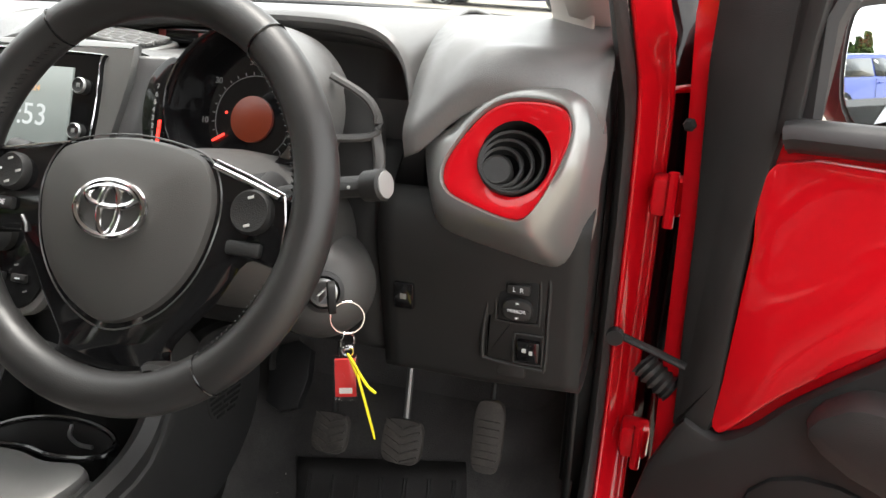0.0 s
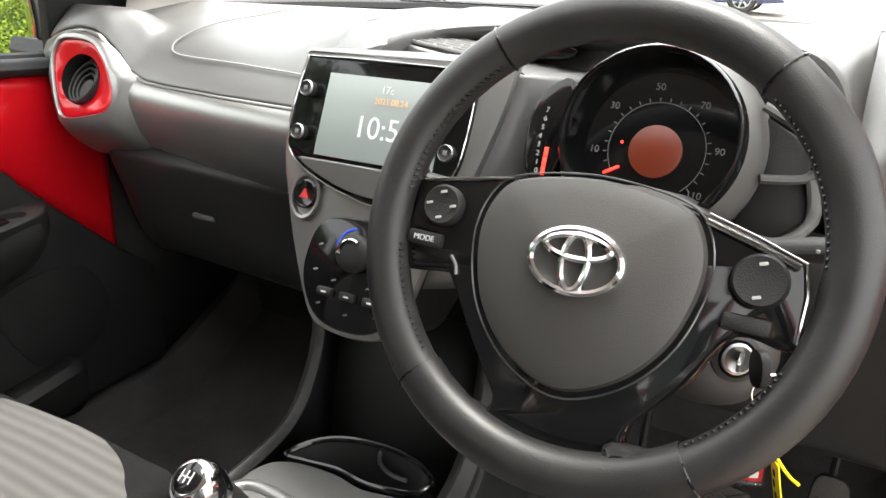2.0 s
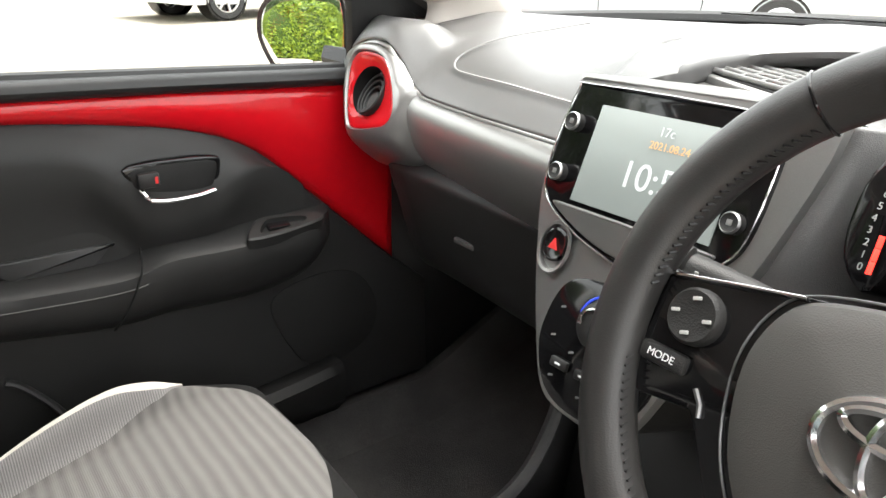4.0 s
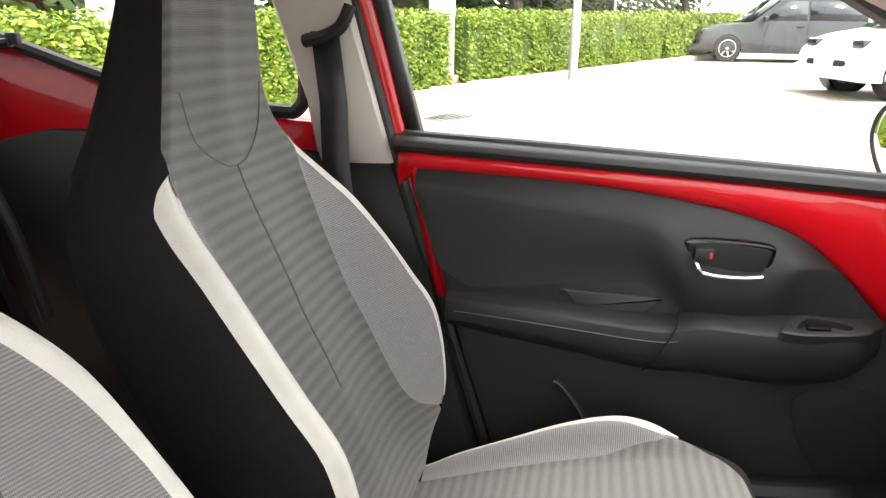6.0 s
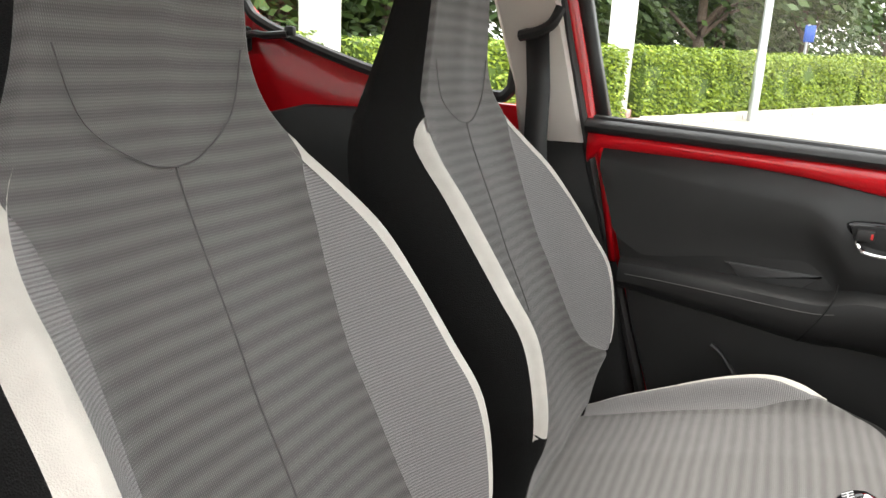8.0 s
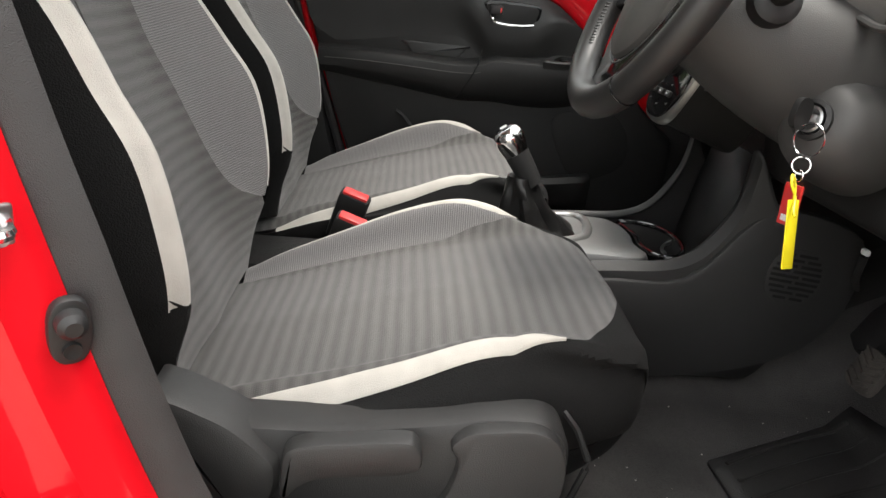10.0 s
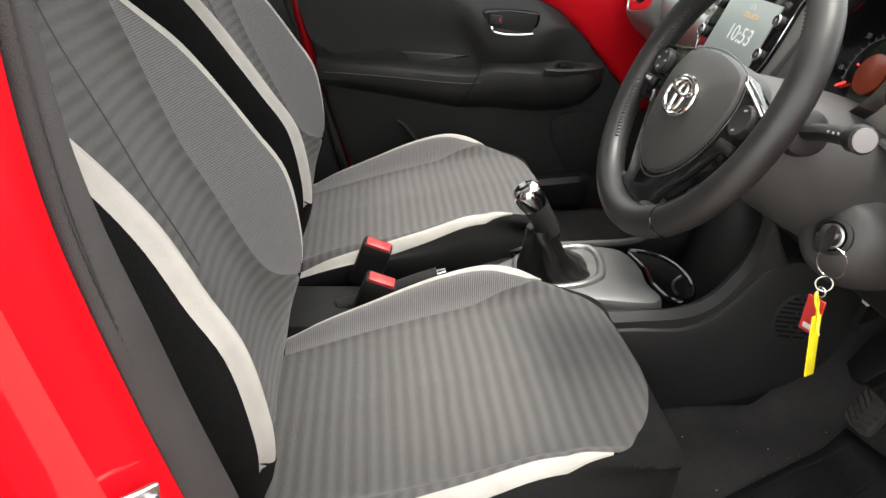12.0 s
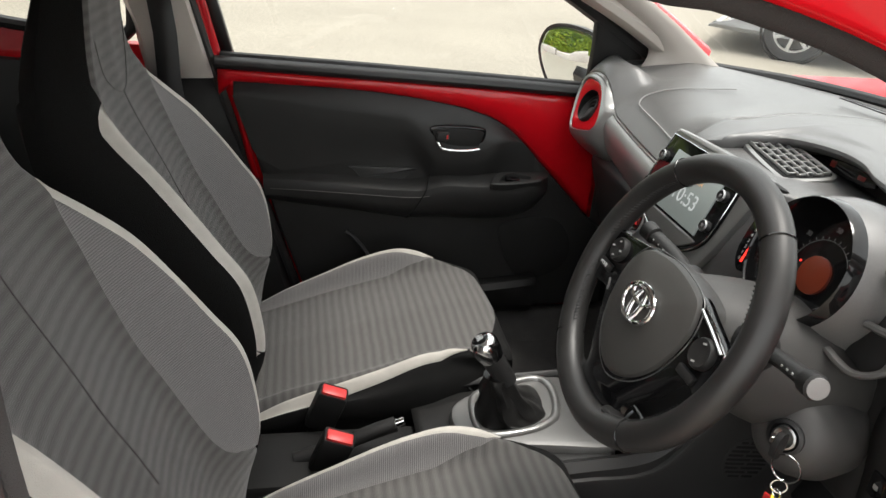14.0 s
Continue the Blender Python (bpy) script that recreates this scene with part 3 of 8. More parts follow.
# middle of the pad: a hood over the gauges and the centre vents
HOOD = [(-0.07, 0.256, 0.955), (-0.02, 0.259, 0.966), (-0.002, 0.264, 0.972), (0.004, 0.30, 0.978), (0.010, 0.335, 0.982), (0.024, 0.370, 0.986), (0.07, 0.396, 0.990), (0.13, 0.402, 0.994), (0.19, 0.385, 0.998), (0.25, 0.355, 1.0), (0.33, 0.328, 1.003), (0.41, 0.32, 1.0), (0.455, 0.315, 0.99),
        (0.482, 0.31, 0.965), (0.495, 0.30, 0.93), (0.505, 0.285, 0.89)]
hood = cr(HOOD, 4)
rows = []
for p in hood:
    cy = 0.80 - 0.55 * abs(p[0] - XC) ** 2.2
    if p[0] < -0.001:
        rows.append(cr([p + np.array((0, 0.012, -0.012)), p, (p[0], p[1] + 0.05, 0.984), (p[0], 0.375, 0.992), (p[0], 0.5, 1.0), (p[0], cy, 0.975)], 4))
        continue
    rows.append(cr([p + np.array((0, 0.012, -0.012)), p, p + np.array((0, 0.03, 0.006 + 0.3 * max(0, 0.985 - p[2]))), (p[0], 0.46, 1.003), (p[0], 0.6, 0.998), (p[0], cy, 0.975)], 4))
put("hood_pad", sheet(rows), PAD, dash, "grained grey hood over the gauges", thick=0.006)
put("hood_recess", sheet([[p + np.array((0, 0.012, -0.012)), p + np.array((0, 0.06, -0.03)), (XC + 0.2 + (p[0] - 0.225) * 0.9, 0.42, 0.9), (XC + 0.2 + (p[0] - 0.225) * 0.9, 0.40, 0.74)] for p in hood]),
    COLGREY, dash, "dark recess behind the gauges", thick=0.004)
def pad_z(x, y):
    pts = top_rows([x])[0]
    return float(np.interp(y, [q[1] for q in pts], [q[2] for q in pts]))


# Seam in a pale tone: the highlight on its groove put into colour.
line = cr([(-0.115, 0.257, 0), (-0.25, 0.283, 0), (-0.355, 0.302, 0), (-0.402, 0.313, 0), (-0.417, 0.329, 0), (-0.405, 0.352, 0), (-0.365, 0.400, 0), (-0.30, 0.47, 0)], 8)
put("airbag_line", tube([(p[0], p[1], pad_z(p[0], p[1]) + 0.0066 * math.hypot(1.0, (pad_z(p[0], p[1] + 0.01) - pad_z(p[0], p[1] - 0.01)) / 0.02)) for p in line], 0.0013, 5), mat("tear_seam_highlight", (0.33, 0.325, 0.32), 0.4), dash, "airbag tear seam in the pale tone of its highlight")


# silver band below the ridge, with its pods
def band_rows(xs):
    rows = []
    for x in xs:
        ry, rz = ridge(x)
        d = abs(x - XC)
        out = -0.03 * math.exp(-((d - 0.60) / 0.06) ** 2)
        rows.append(cr([(x, ry + 0.012, rz - 0.003), (x, ry - 0.004, rz - 0.005), (x, ry - 0.016 - out, rz - 0.018), (x, ry - 0.0205 - out, rz - 0.033), (x, ry - 0.0175 - out, 0.6 * (rz - 0.033) + 0.4 * 0.81), (x, ry - 0.006 - out, 0.81), (x, ry + 0.012 - 0.6 * out, 0.785), (x, ry + 0.030 - 0.3 * out, 0.768), (x, ry + 0.055, 0.760)], 5))
    return rows


put("dash_band", sheet(band_rows(np.linspace(-0.665, -0.06, 36))), SILVER, dash, "silver-grey satin band", thick=0.005)
# Bead added along the crest to draw the band's highlight line.
put("band_highlight_bead", tube([(x, ridge(x)[0] - 0.0035, ridge(x)[1] - 0.0015) for x in np.linspace(-0.475, -0.075, 40)], 0.0026, 8), SILVER, dash, "silver bead that draws the highlight along the band")
for xe, sx in ((0.706, 1), (-0.657, -1)):
    put("end_cap", plate([(0.30, 0.93), (0.36, 0.975), (0.55, 0.985), (0.62, 0.9), (0.6, 0.80), (0.42, 0.79), (0.32, 0.80)] if sx < 0 else [(0.30, 0.93), (0.36, 0.975), (0.55, 0.985), (0.62, 0.9), (0.6, 0.58), (0.36, 0.58), (0.30, 0.60), (0.29, 0.75), (0.275, 0.80)], frame_of((xe, 0, 0), (0, 1, 0), (0, 0, 1)) if sx > 0 else frame_of((xe, 0, 0), (0, -1, 0), (0, 0, 1)) @ Matrix.Diagonal((-1, 1, 1, 1)), 0.012, 0.004), BLACK, dash, "dark dashboard end panel")
# black lower half and glove box
low_rows = []
for x in np.linspace(-0.66, -0.05, 20):
    b = 0.35 * (ridge(x)[0] - 0.236) + 0.7 * max(0.0, -0.54 - x)
    low_rows.append(cr([(x, 0.30 + b, 0.79), (x, 0.272 + b, 0.772), (x, 0.268 + b, 0.755), (x, 0.285 + b, 0.70), (x, 0.31 + b, 0.62), (x, 0.35 + b, 0.575), (x, 0.47 + b, 0.56), (x, 0.66, 0.6)], 4))
glove = put("glove_box", sheet(low_rows), SOFT, dash, "black glove box below the band", thick=0.006)
put("glove_latch", rbox(-0.358, 0.300, 0.685, 0.046, 0.014, 0.010, 0.004), mat("dark_grey_latch", (0.09, 0.09, 0.088), 0.35), glove, "grey glove box latch")
low_rows = []
for x in np.linspace(0.47, 0.71, 12):
    k = max(0, x - 0.60) * 0.10
    low_rows.append(cr([(x, 0.30, 0.822), (x, 0.272, 0.806), (x, 0.264 + k, 0.765), (x, 0.275 + k, 0.70), (x, 0.285 + k, 0.62), (x, 0.30 + k, 0.585), (x, 0.40, 0.565), (x, 0.6, 0.6)], 4))
low_panel = put("lower_panel", sheet(low_rows), BLACK, dash, "black lower panel with switches", thick=0.006)
low_rows = []
for x in np.linspace(0.12, 0.47, 10):
    low_rows.append(cr([(x, 0.36, 0.86), (x, 0.30, 0.80), (x, 0.285, 0.72), (x, 0.29, 0.64), (x, 0.31, 0.60), (x, 0.42, 0.58), (x, 0.6, 0.62)], 4))
put("knee_panel", sheet(low_rows), BLACK, dash, "black knee panel", thick=0.006)


def vent(side):
    """Round swivel vent in a red teardrop surround."""
    c = (0.627, 0.233, 0.884) if side > 0 else (-0.554, 0.254, 0.887)
    m = frame_of(c, (1, -0.20 if side > 0 else 0.10, 0), (0, 0.36, 1))  # turned a little towards the cabin's middle
    s = side
    rim = [(-0.075, -0.019), (-0.058, 0.018), (-0.035, 0.046), (-0.007, 0.058), (0.037, 0.058), (0.053, 0.044), (0.055, 0.020), (0.041, -0.027), (0.025, -0.056), (0.006, -0.061), (-0.033, -0.054), (-0.066, -0.043)]
    big = [(-0.114, 0.011), (-0.090, 0.023), (-0.067, 0.050), (-0.034, 0.073), (0.010, 0.078), (0.050, 0.073), (0.066, 0.055), (0.072, 0.018), (0.068, -0.038), (0.056, -0.084), (0.038, -0.104), (-0.008, -0.106), (-0.058, -0.102), (-0.093, -0.092), (-0.106, -0.068)]
    angles = np.linspace(-math.pi, math.pi, 81)[:-1]

    def polar(pts):
        """The outline's reach from the vent's middle, angle by angle."""
        c_ = [(math.atan2(p[1], p[0]), math.hypot(p[0], p[1])) for p in cr([(*q, 0) for q in pts], 8, True)]
        c_.sort()
        return np.interp(angles, [a for a, _ in c_], [r for _, r in c_], period=2 * math.pi)

    r_big, r_red = polar(big), polar(rim)

    def loop(radius, z):
        return [m @ Vector((s * r * math.cos(a), r * math.sin(a), z_)) for a, r, z_ in zip(angles, radius, z)]

    deep = 0.016 + 0.075 * np.maximum(0, -np.sin(angles)) ** 1.4 + 0.012 * np.maximum(0, -np.cos(angles))
    rows = [loop(r_big * 1.01, -deep - 0.06), loop(r_big, -deep)]
    for f in (0.12, 0.28, 0.46, 0.64, 0.80, 0.92):
        rows.append(loop(r_big + (r_red - r_big) * f, -deep * (1 - f) ** 1.8 + 0.003 * math.sin(math.pi * f)))
    rows += [loop(r_red + 0.0015, 0 * deep + 0.0012), loop(r_red, 0 * deep - 0.001), loop(r_red - 0.001, 0 * deep - 0.008)]
    pod = put("vent_surround", sheet(rows, closed=True), SILVER, dash, "silver-grey vent surround")
    rows = [loop(r_red - 0.0008, 0 * deep - 0.010), loop(r_red - 0.001, 0 * deep - 0.003), loop(r_red - 0.003, 0 * deep - 0.0022)]
    for f in (0.2, 0.4, 0.6, 0.8, 0.95, 1.0):
        rows.append(loop((r_red - 0.003) + (0.0385 - r_red + 0.003) * f, 0 * deep - 0.0022 - 0.005 * f ** 1.6))
    rows.append(loop(0 * deep + 0.0382, 0 * deep - 0.03))
    put("vent_trim", sheet(rows, closed=True), RED, pod, "glossy red vent trim")
    put("vent_barrel", lathe([(0.0385, -0.006), (0.037, -0.03), (0.034, -0.055), (0.001, -0.056)], m, 28), SLOT, pod, "vent barrel, near-black for the shade inside it")
    tip = Matrix.Rotation(radians(-16), 4, "X") @ Matrix.Rotation(radians(13 * s), 4, "Y")
    cap = m @ Matrix.Translation((-0.016 * s, -0.013, -0.004)) @ tip
    put("vent_cap", disc([(0.0165, -0.014), (0.0165, -0.002), (0.0150, 0.0), (0.0135, -0.0012)], cap, 24), SOFT, pod)
    for k, r in enumerate((0.0225, 0.0285, 0.0345)):
        mm = m @ Matrix.Translation(((-0.0125 + 0.0045 * k) * s, -0.0100 + 0.0036 * k, -0.0065 - 0.0010 * k)) @ tip
        put("vent_ring", lathe([(r, -0.012), (r + 0.0006, -0.001), (r - 0.0010, 0.0008), (r - 0.0034, -0.0006), (r - 0.0044, -0.012)], mm, 32, close=True), SOFT, pod)


vent(-1)
vent(1)


# ---- centre stack ----
stack = thing("center_stack", (0.03, 0.2, 0.8), "silver-grey centre stack with touchscreen and heater controls", "dash console")
SM = frame_of((0.031, 0.182, 0.80), (1, 0, 0), (0, 0.35, 0.94))  # x right, y up the face, z to the cabin
face = [(p[0], p[1]) for p in cr([(-0.128, 0.165, 0), (-0.138, 0.07, 0), (-0.112, -0.02, 0), (-0.082, -0.09, 0), (-0.056, -0.136, 0), (-0.025, -0.150, 0), (0.025, -0.150, 0), (0.056, -0.136, 0),
                                  (0.077, -0.09, 0), (0.092, -0.03, 0), (0.124, 0.05, 0), (0.15, 0.165, 0), (0.12, 0.185, 0), (-0.10, 0.18, 0)], 4, True)]
put("stack_face", plate(face, SM, 0.012, 0.008), SILVER, stack, "silver-grey satin face")
put("stack_body", plate([(x * 0.97, y * 0.97) for x, y in face], SM @ Matrix.Translation((0, 0, -0.011)), 0.12, 0.004), BLACK, stack, "dark housing behind the face")
# grey cowl over the stack and the cheek towards the gauges
crow = []
for x in np.linspace(-0.085, 0.238, 24):
    zt = float(np.interp(x, (-0.085, -0.03, 0.0, 0.125, 0.24), (0.945, 0.958, 0.960, 0.952, 0.944)))
    yf = 0.249 + max(0.0, x - 0.165) * 1.6
    crow.append([(x, yf - 0.004, zt - 0.014), (x, yf + 0.003, zt - 0.003), (x, yf + 0.02, zt), (x, max(yf + 0.03, 0.32), zt + 0.002), (x, 0.43, zt - 0.006)])
put("stack_cowl", sheet(crow), PAD, stack, "grey top of the stack", thick=0.003)
put("stack_cheek", sheet([[np.array(a) + (np.array(b) - np.array(a)) * f + np.array((0.012, -0.006, 0)) * math.sin(math.pi * f) for f in np.linspace(0, 1, 7)] for a, b in zip(
    cr([(0.172, 0.245, 0.958), (0.174, 0.240, 0.93), (0.152, 0.212, 0.86), (0.116, 0.190, 0.79), (0.09, 0.168, 0.72)], 4), cr([(0.236, 0.355, 0.944), (0.242, 0.345, 0.92), (0.245, 0.32, 0.86), (0.24, 0.30, 0.80), (0.2, 0.28, 0.72)], 4))]), PAD, stack, "grey side of the stack", thick=0.004)
bez = [(p[0], p[1]) for p in cr([(-0.117, 0.158, 0), (-0.127, 0.08, 0), (-0.113, 0.044, 0), (-0.07, 0.022, 0), (-0.026, 0.010, 0), (0.01, 0.004, 0), (0.055, 0.012, 0), (0.095, 0.04, 0), (0.110, 0.075, 0), (0.112, 0.155, 0), (0.098, 0.168, 0), (-0.098, 0.168, 0)], 4, True)]
screen = put("screen_bezel", plate(bez, SM @ Matrix.Translation((0, 0, 0.006)), 0.01, 0.003), GLOSS, stack, "glossy black screen surround")
put("screen", plate([(-0.082, 0.052), (0.078, 0.052), (0.078, 0.149), (-0.078, 0.149)], SM @ Matrix.Translation((0, 0, 0.0085)), 0.003, 0.0006), LCD, screen, "lit grey touchscreen")
put("screen_flap", plate([(p[0], p[1]) for p in cr([(-0.103, 0.044, 0), (-0.075, 0.047, 0), (0.0, 0.047, 0), (0.075, 0.047, 0), (0.085, 0.042, 0), (0.05, 0.020, 0), (0.005, 0.013, 0), (-0.05, 0.022, 0)], 4, True)], SM @ Matrix.Translation((0, 0, 0.0095)), 0.006, 0.002), SILVER, screen, "silver flap below the screen")
put("bezel_line", tube([SM @ Vector((q.x, q.y, 0.0060)) for q in inset(bez, 0.0012)], 0.0009, 5, closed=True), CHROME, screen, "thin bright line round the screen")
SF = SM @ Matrix.Translation((0, 0, 0.0093))
lettering("clock", "10:53", SF @ Matrix.Translation((0.008, 0.090, 0)), 0.036, LCDINK, screen)
lettering("temperature", "17c", SF @ Matrix.Translation((0.005, 0.135, 0)), 0.012, LCDINK, screen)
lettering("date", "2021.08.24", SF @ Matrix.Translation((0.012, 0.122, 0)), 0.010, DATEINK, screen)
for kx, kz in ((-0.104, 0.127), (-0.106, 0.075), (0.094, 0.128), (0.094, 0.076)):
    kn = put("screen_knob", disc([(0.0092, 0.0), (0.0092, 0.010), (0.0080, 0.012), (0.0068, 0.0112)], SM @ Matrix.Translation((kx, kz, 0.005)), 24), SOFT, screen, "round black knob")
    put("knob_ring", lathe([(0.0093, 0.0092), (0.0094, 0.0105), (0.0082, 0.0122), (0.0078, 0.0116)], SM @ Matrix.Translation((kx, kz, 0.005)), 24), STEEL, kn, "satin ring round the knob")
    put("knob_mark", rbox(0, 0, 0, 0.005, 0.005, 0.0008, 0.0003, SM @ Matrix.Translation((kx, kz, 0.0165))), DIALINK, kn)
HZ = SM @ Matrix.Translation((-0.086, 0.004, 0.003))
put("hazard_well", lathe([(0.0225, 0.001), (0.0215, 0.0036), (0.019, 0.003), (0.0178, -0.004)], HZ @ Matrix.Diagonal((0.95, 1.25, 1, 1)) @ Matrix.Translation((0, -0.002, 0)), 28), SILVER, stack, "oval recess round the hazard button")
hz = put("hazard_button", disc([(0.0175, -0.002), (0.0175, 0.002), (0.015, 0.0035), (0.012, 0.002)], HZ, 24), GLOSS, stack, "round black hazard button")
put("hazard_triangle", plate([(-0.0062, -0.005), (0.0062, -0.005), (0, 0.0065)], HZ @ Matrix.Translation((0, 0, 0.0045)), 0.002, 0.0005), REDPLAST, hz, "red triangle")
clim = [(p[0], p[1]) for p in cr([(-0.060, -0.030, 0), (-0.071, -0.07, 0), (-0.067, -0.10, 0), (-0.048, -0.130, 0), (-0.02, -0.143, 0), (0.02, -0.143, 0), (0.048, -0.130, 0), (0.067, -0.10, 0), (0.071, -0.07, 0), (0.060, -0.030, 0), (0.03, -0.014, 0), (-0.03, -0.014, 0)], 4, True)]
cl = put("heater_panel", plate(clim, SM @ Matrix.Translation((0, 0, 0.004)), 0.01, 0.003), GLOSS, stack, "glossy black heater panel")
put("heater_dial", disc([(0.022, 0.0), (0.022, 0.010), (0.018, 0.013), (0.008, 0.0135)], SM @ Matrix.Translation((0, -0.052, 0.004)), 28), SOFT, cl, "round heater dial")
put("dial_crescent", tube([SM @ Vector((0.0165 * math.cos(a), -0.052 + 0.0165 * math.sin(a), 0.0172)) for a in np.linspace(radians(60), radians(190), 14)], 0.0028, 6, flat=0.5), CHROME, cl, "bright crescent on the dial")
for kx in (-0.032, 0, 0.032):
    put("heater_button", rbox(0, 0, 0, 0.022, 0.010, 0.006, 0.002, SM @ Matrix.Translation((kx, -0.103, 0.006))), SOFT, cl)
    put("button_mark", rbox(0, 0, 0, 0.007, 0.002, 0.0006, 0.0002, SM @ Matrix.Translation((kx, -0.103, 0.0095))), INK, cl)
put("dial_arc", tube([SM @ Vector((0.028 * math.cos(a), -0.052 + 0.028 * math.sin(a), 0.0045)) for a in np.linspace(radians(100), radians(170), 12)], 0.0012, 5), BLUEARC, cl, "blue temperature arc")
for kx, ky in ((-0.050, -0.05), (-0.052, -0.08), (-0.040, -0.118), (0.0, -0.124), (0.040, -0.118), (0.050, -0.05), (0.052, -0.08), (-0.024, -0.088), (0.024, -0.088)):
    put("heater_icon", rbox(0, 0, 0, 0.006, 0.0022, 0.0006, 0.0002, SM @ Matrix.Translation((kx, ky, 0.0045)) @ Matrix.Rotation(radians(20), 4, "Z")), DIALINK, cl)
# top of the stack: slatted vents and a small warning display under the hood
VM = frame_of((0.065, 0.350, 0.964), (1, 0.0, -0.13), (0, 1, 0.02))
VO = [(p[0], p[1]) for p in cr([(-0.066, -0.035, 0), (-0.03, -0.046, 0), (0.045, -0.05, 0), (0.068, -0.042, 0), (0.073, 0.0, 0), (0.066, 0.045, 0), (0.04, 0.056, 0), (-0.03, 0.048, 0), (-0.068, 0.032, 0), (-0.076, 0.0, 0)], 3, True)]
vt = put("top_vent_frame", plate(VO, VM, 0.012, 0.004), SILVER, stack, "silver vent frame")
put("vent_well", plate([(q.x, q.y) for q in inset(VO, 0.008)], VM @ Matrix.Translation((0, 0, 0.001)), 0.003, 0.0005), SLOT, vt, "near-black plate that stands for the shaded vent well")
for k in range(6):
    put("vent_slat", rbox(0, 0, 0, 0.128 - 0.003 * abs(k - 2) * 2, 0.0032, 0.005, 0.001, VM @ Matrix.Translation((0.0, -0.033 + k * 0.0148, 0.004)) @ Matrix.Rotation(radians(-18), 4, "X")), SILVER, vt)
for k in range(6):
    for j in range(5):
        put("vent_vane", rbox(0, 0, 0, 0.0028, 0.0125, 0.004, 0.0008, VM @ Matrix.Translation((-0.052 + 0.0215 * k + 0.005 * (j % 2), -0.0256 + 0.0148 * j, 0.0035))), SILVER, vt)
dm = frame_of((0.105, 0.418, 0.966), (1, 0, 0), (0, 0.25, 1))
wd = put("warning_display", plate(oval(0, 0, 0.080, 0.013, 24, 3), dm, 0.006, 0.002), GLOSS, stack, "dark warning lamp strip")
put("belt_lamp", rbox(0, 0, 0, 0.012, 0.010, 0.0006, 0.0002, dm @ Matrix.Translation((-0.016, 0, 0.0008))), DIMRED, wd, "red seat belt lamp")
put("lamp_print", rbox(0, 0, 0, 0.016, 0.007, 0.0006, 0.0002, dm @ Matrix.Translation((0.050, -0.001, 0.0008))), DIMRED, wd, "orange warning lamp")


# ---- steering wheel ----
wheel = thing("steering_wheel", (0.342, 0.012, 0.887), "black leather steering wheel with glossy black spokes and chrome emblem", "steering wheel")
WM = frame_of((0.342, 0.010, 0.885), (1, 0, 0), (0, 0.426, 0.905))
WR = WM @ Matrix.Translation((0.003, -0.003, -0.010))  # the rim's own plane
RR, RT = 0.1712, 0.0182
put("rim", tube([WR @ Vector((RR * math.cos(a), RR * math.sin(a), 0)) for a in np.linspace(0, 2 * math.pi, 73)[:-1]], RT, 14, closed=True, up=WM.to_3x3().col[2]), LEATHER, wheel, "black leather rim")
low = [radians(a) for a in np.linspace(229, 306, 26)]
put("rim_insert", tube([WR @ Vector(((RR - 0.0015) * math.cos(a), (RR - 0.0015) * math.sin(a), 0.0008)) for a in low], RT, 14, up=WM.to_3x3().col[2], radii=[RT + 0.0004] * 26), LEATHER, wheel, "padded lower rim")
for a in (126.5, 52, 229, 306):
    put("rim_seam", tube([WR @ Vector(((RR + (RT + 0.0004) * math.cos(b)) * math.cos(radians(a)), (RR + (RT + 0.0004) * math.cos(b)) * math.sin(radians(a)), (RT + 0.0004) * math.sin(b))) for b in np.linspace(0, 2 * math.pi, 17)[:-1]], 0.0011, 5, closed=True), GLOSS, wheel)
for a0, a1 in ((129, 178), (192, 227), (4, 50), (-52, -20)):
    for k in range(int((a1 - a0) / 1.9)):
        a = radians(a0 + k * 1.9)
        d = RR - RT * 0.93
        put("stitch", tube([WR @ Vector((d * math.cos(a + e), d * math.sin(a + e), 0.0075 + w)) for e, w in ((-0.010, -0.003), (0.006, 0.003))], 0.0009, 4), RUBBER, wheel)
shield = [(p[0], p[1]) for p in cr([(-0.078, 0.035, 0), (-0.055, 0.049, 0), (0, 0.056, 0), (0.055, 0.049, 0), (0.078, 0.035, 0), (0.088, 0.0, 0), (0.076, -0.05, 0), (0.045, -0.088, 0), (0.0, -0.106, 0), (-0.045, -0.088, 0), (-0.076, -0.05, 0), (-0.088, 0.0, 0)], 5, True)]
WH = WM @ Matrix.Translation((0, -0.012, -0.004))
hub = put("airbag_cover", plate([(x * 0.985, y * 0.985) for x, y in shield], WH, 0.045, 0.009, lift=0.010), HUBMAT, wheel, "matt charcoal airbag cover")
back = [(p[0], p[1]) for p in cr([(-0.152, 0.019, 0), (-0.142, 0.022, 0), (-0.10, 0.029, 0), (-0.06, 0.036, 0), (0.05, 0.036, 0), (0.085, 0.028, 0), (0.135, 0.012, 0), (0.147, 0.006, 0), (0.152, -0.036, 0), (0.146, -0.050, 0), (0.113, -0.048, 0), (0.090, -0.086, 0), (0.058, -0.126, 0), (0.048, -0.152, 0),
                                  (-0.044, -0.152, 0), (-0.047, -0.134, 0), (-0.072, -0.100, 0), (-0.103, -0.054, 0), (-0.112, -0.050, 0), (-0.148, -0.054, 0), (-0.156, -0.046, 0)], 4, True)]
put("spoke_frame", plate(back, WM @ Matrix.Translation((0, 0, -0.012)), 0.016, 0.004), GLOSS, wheel, "glossy black spokes")
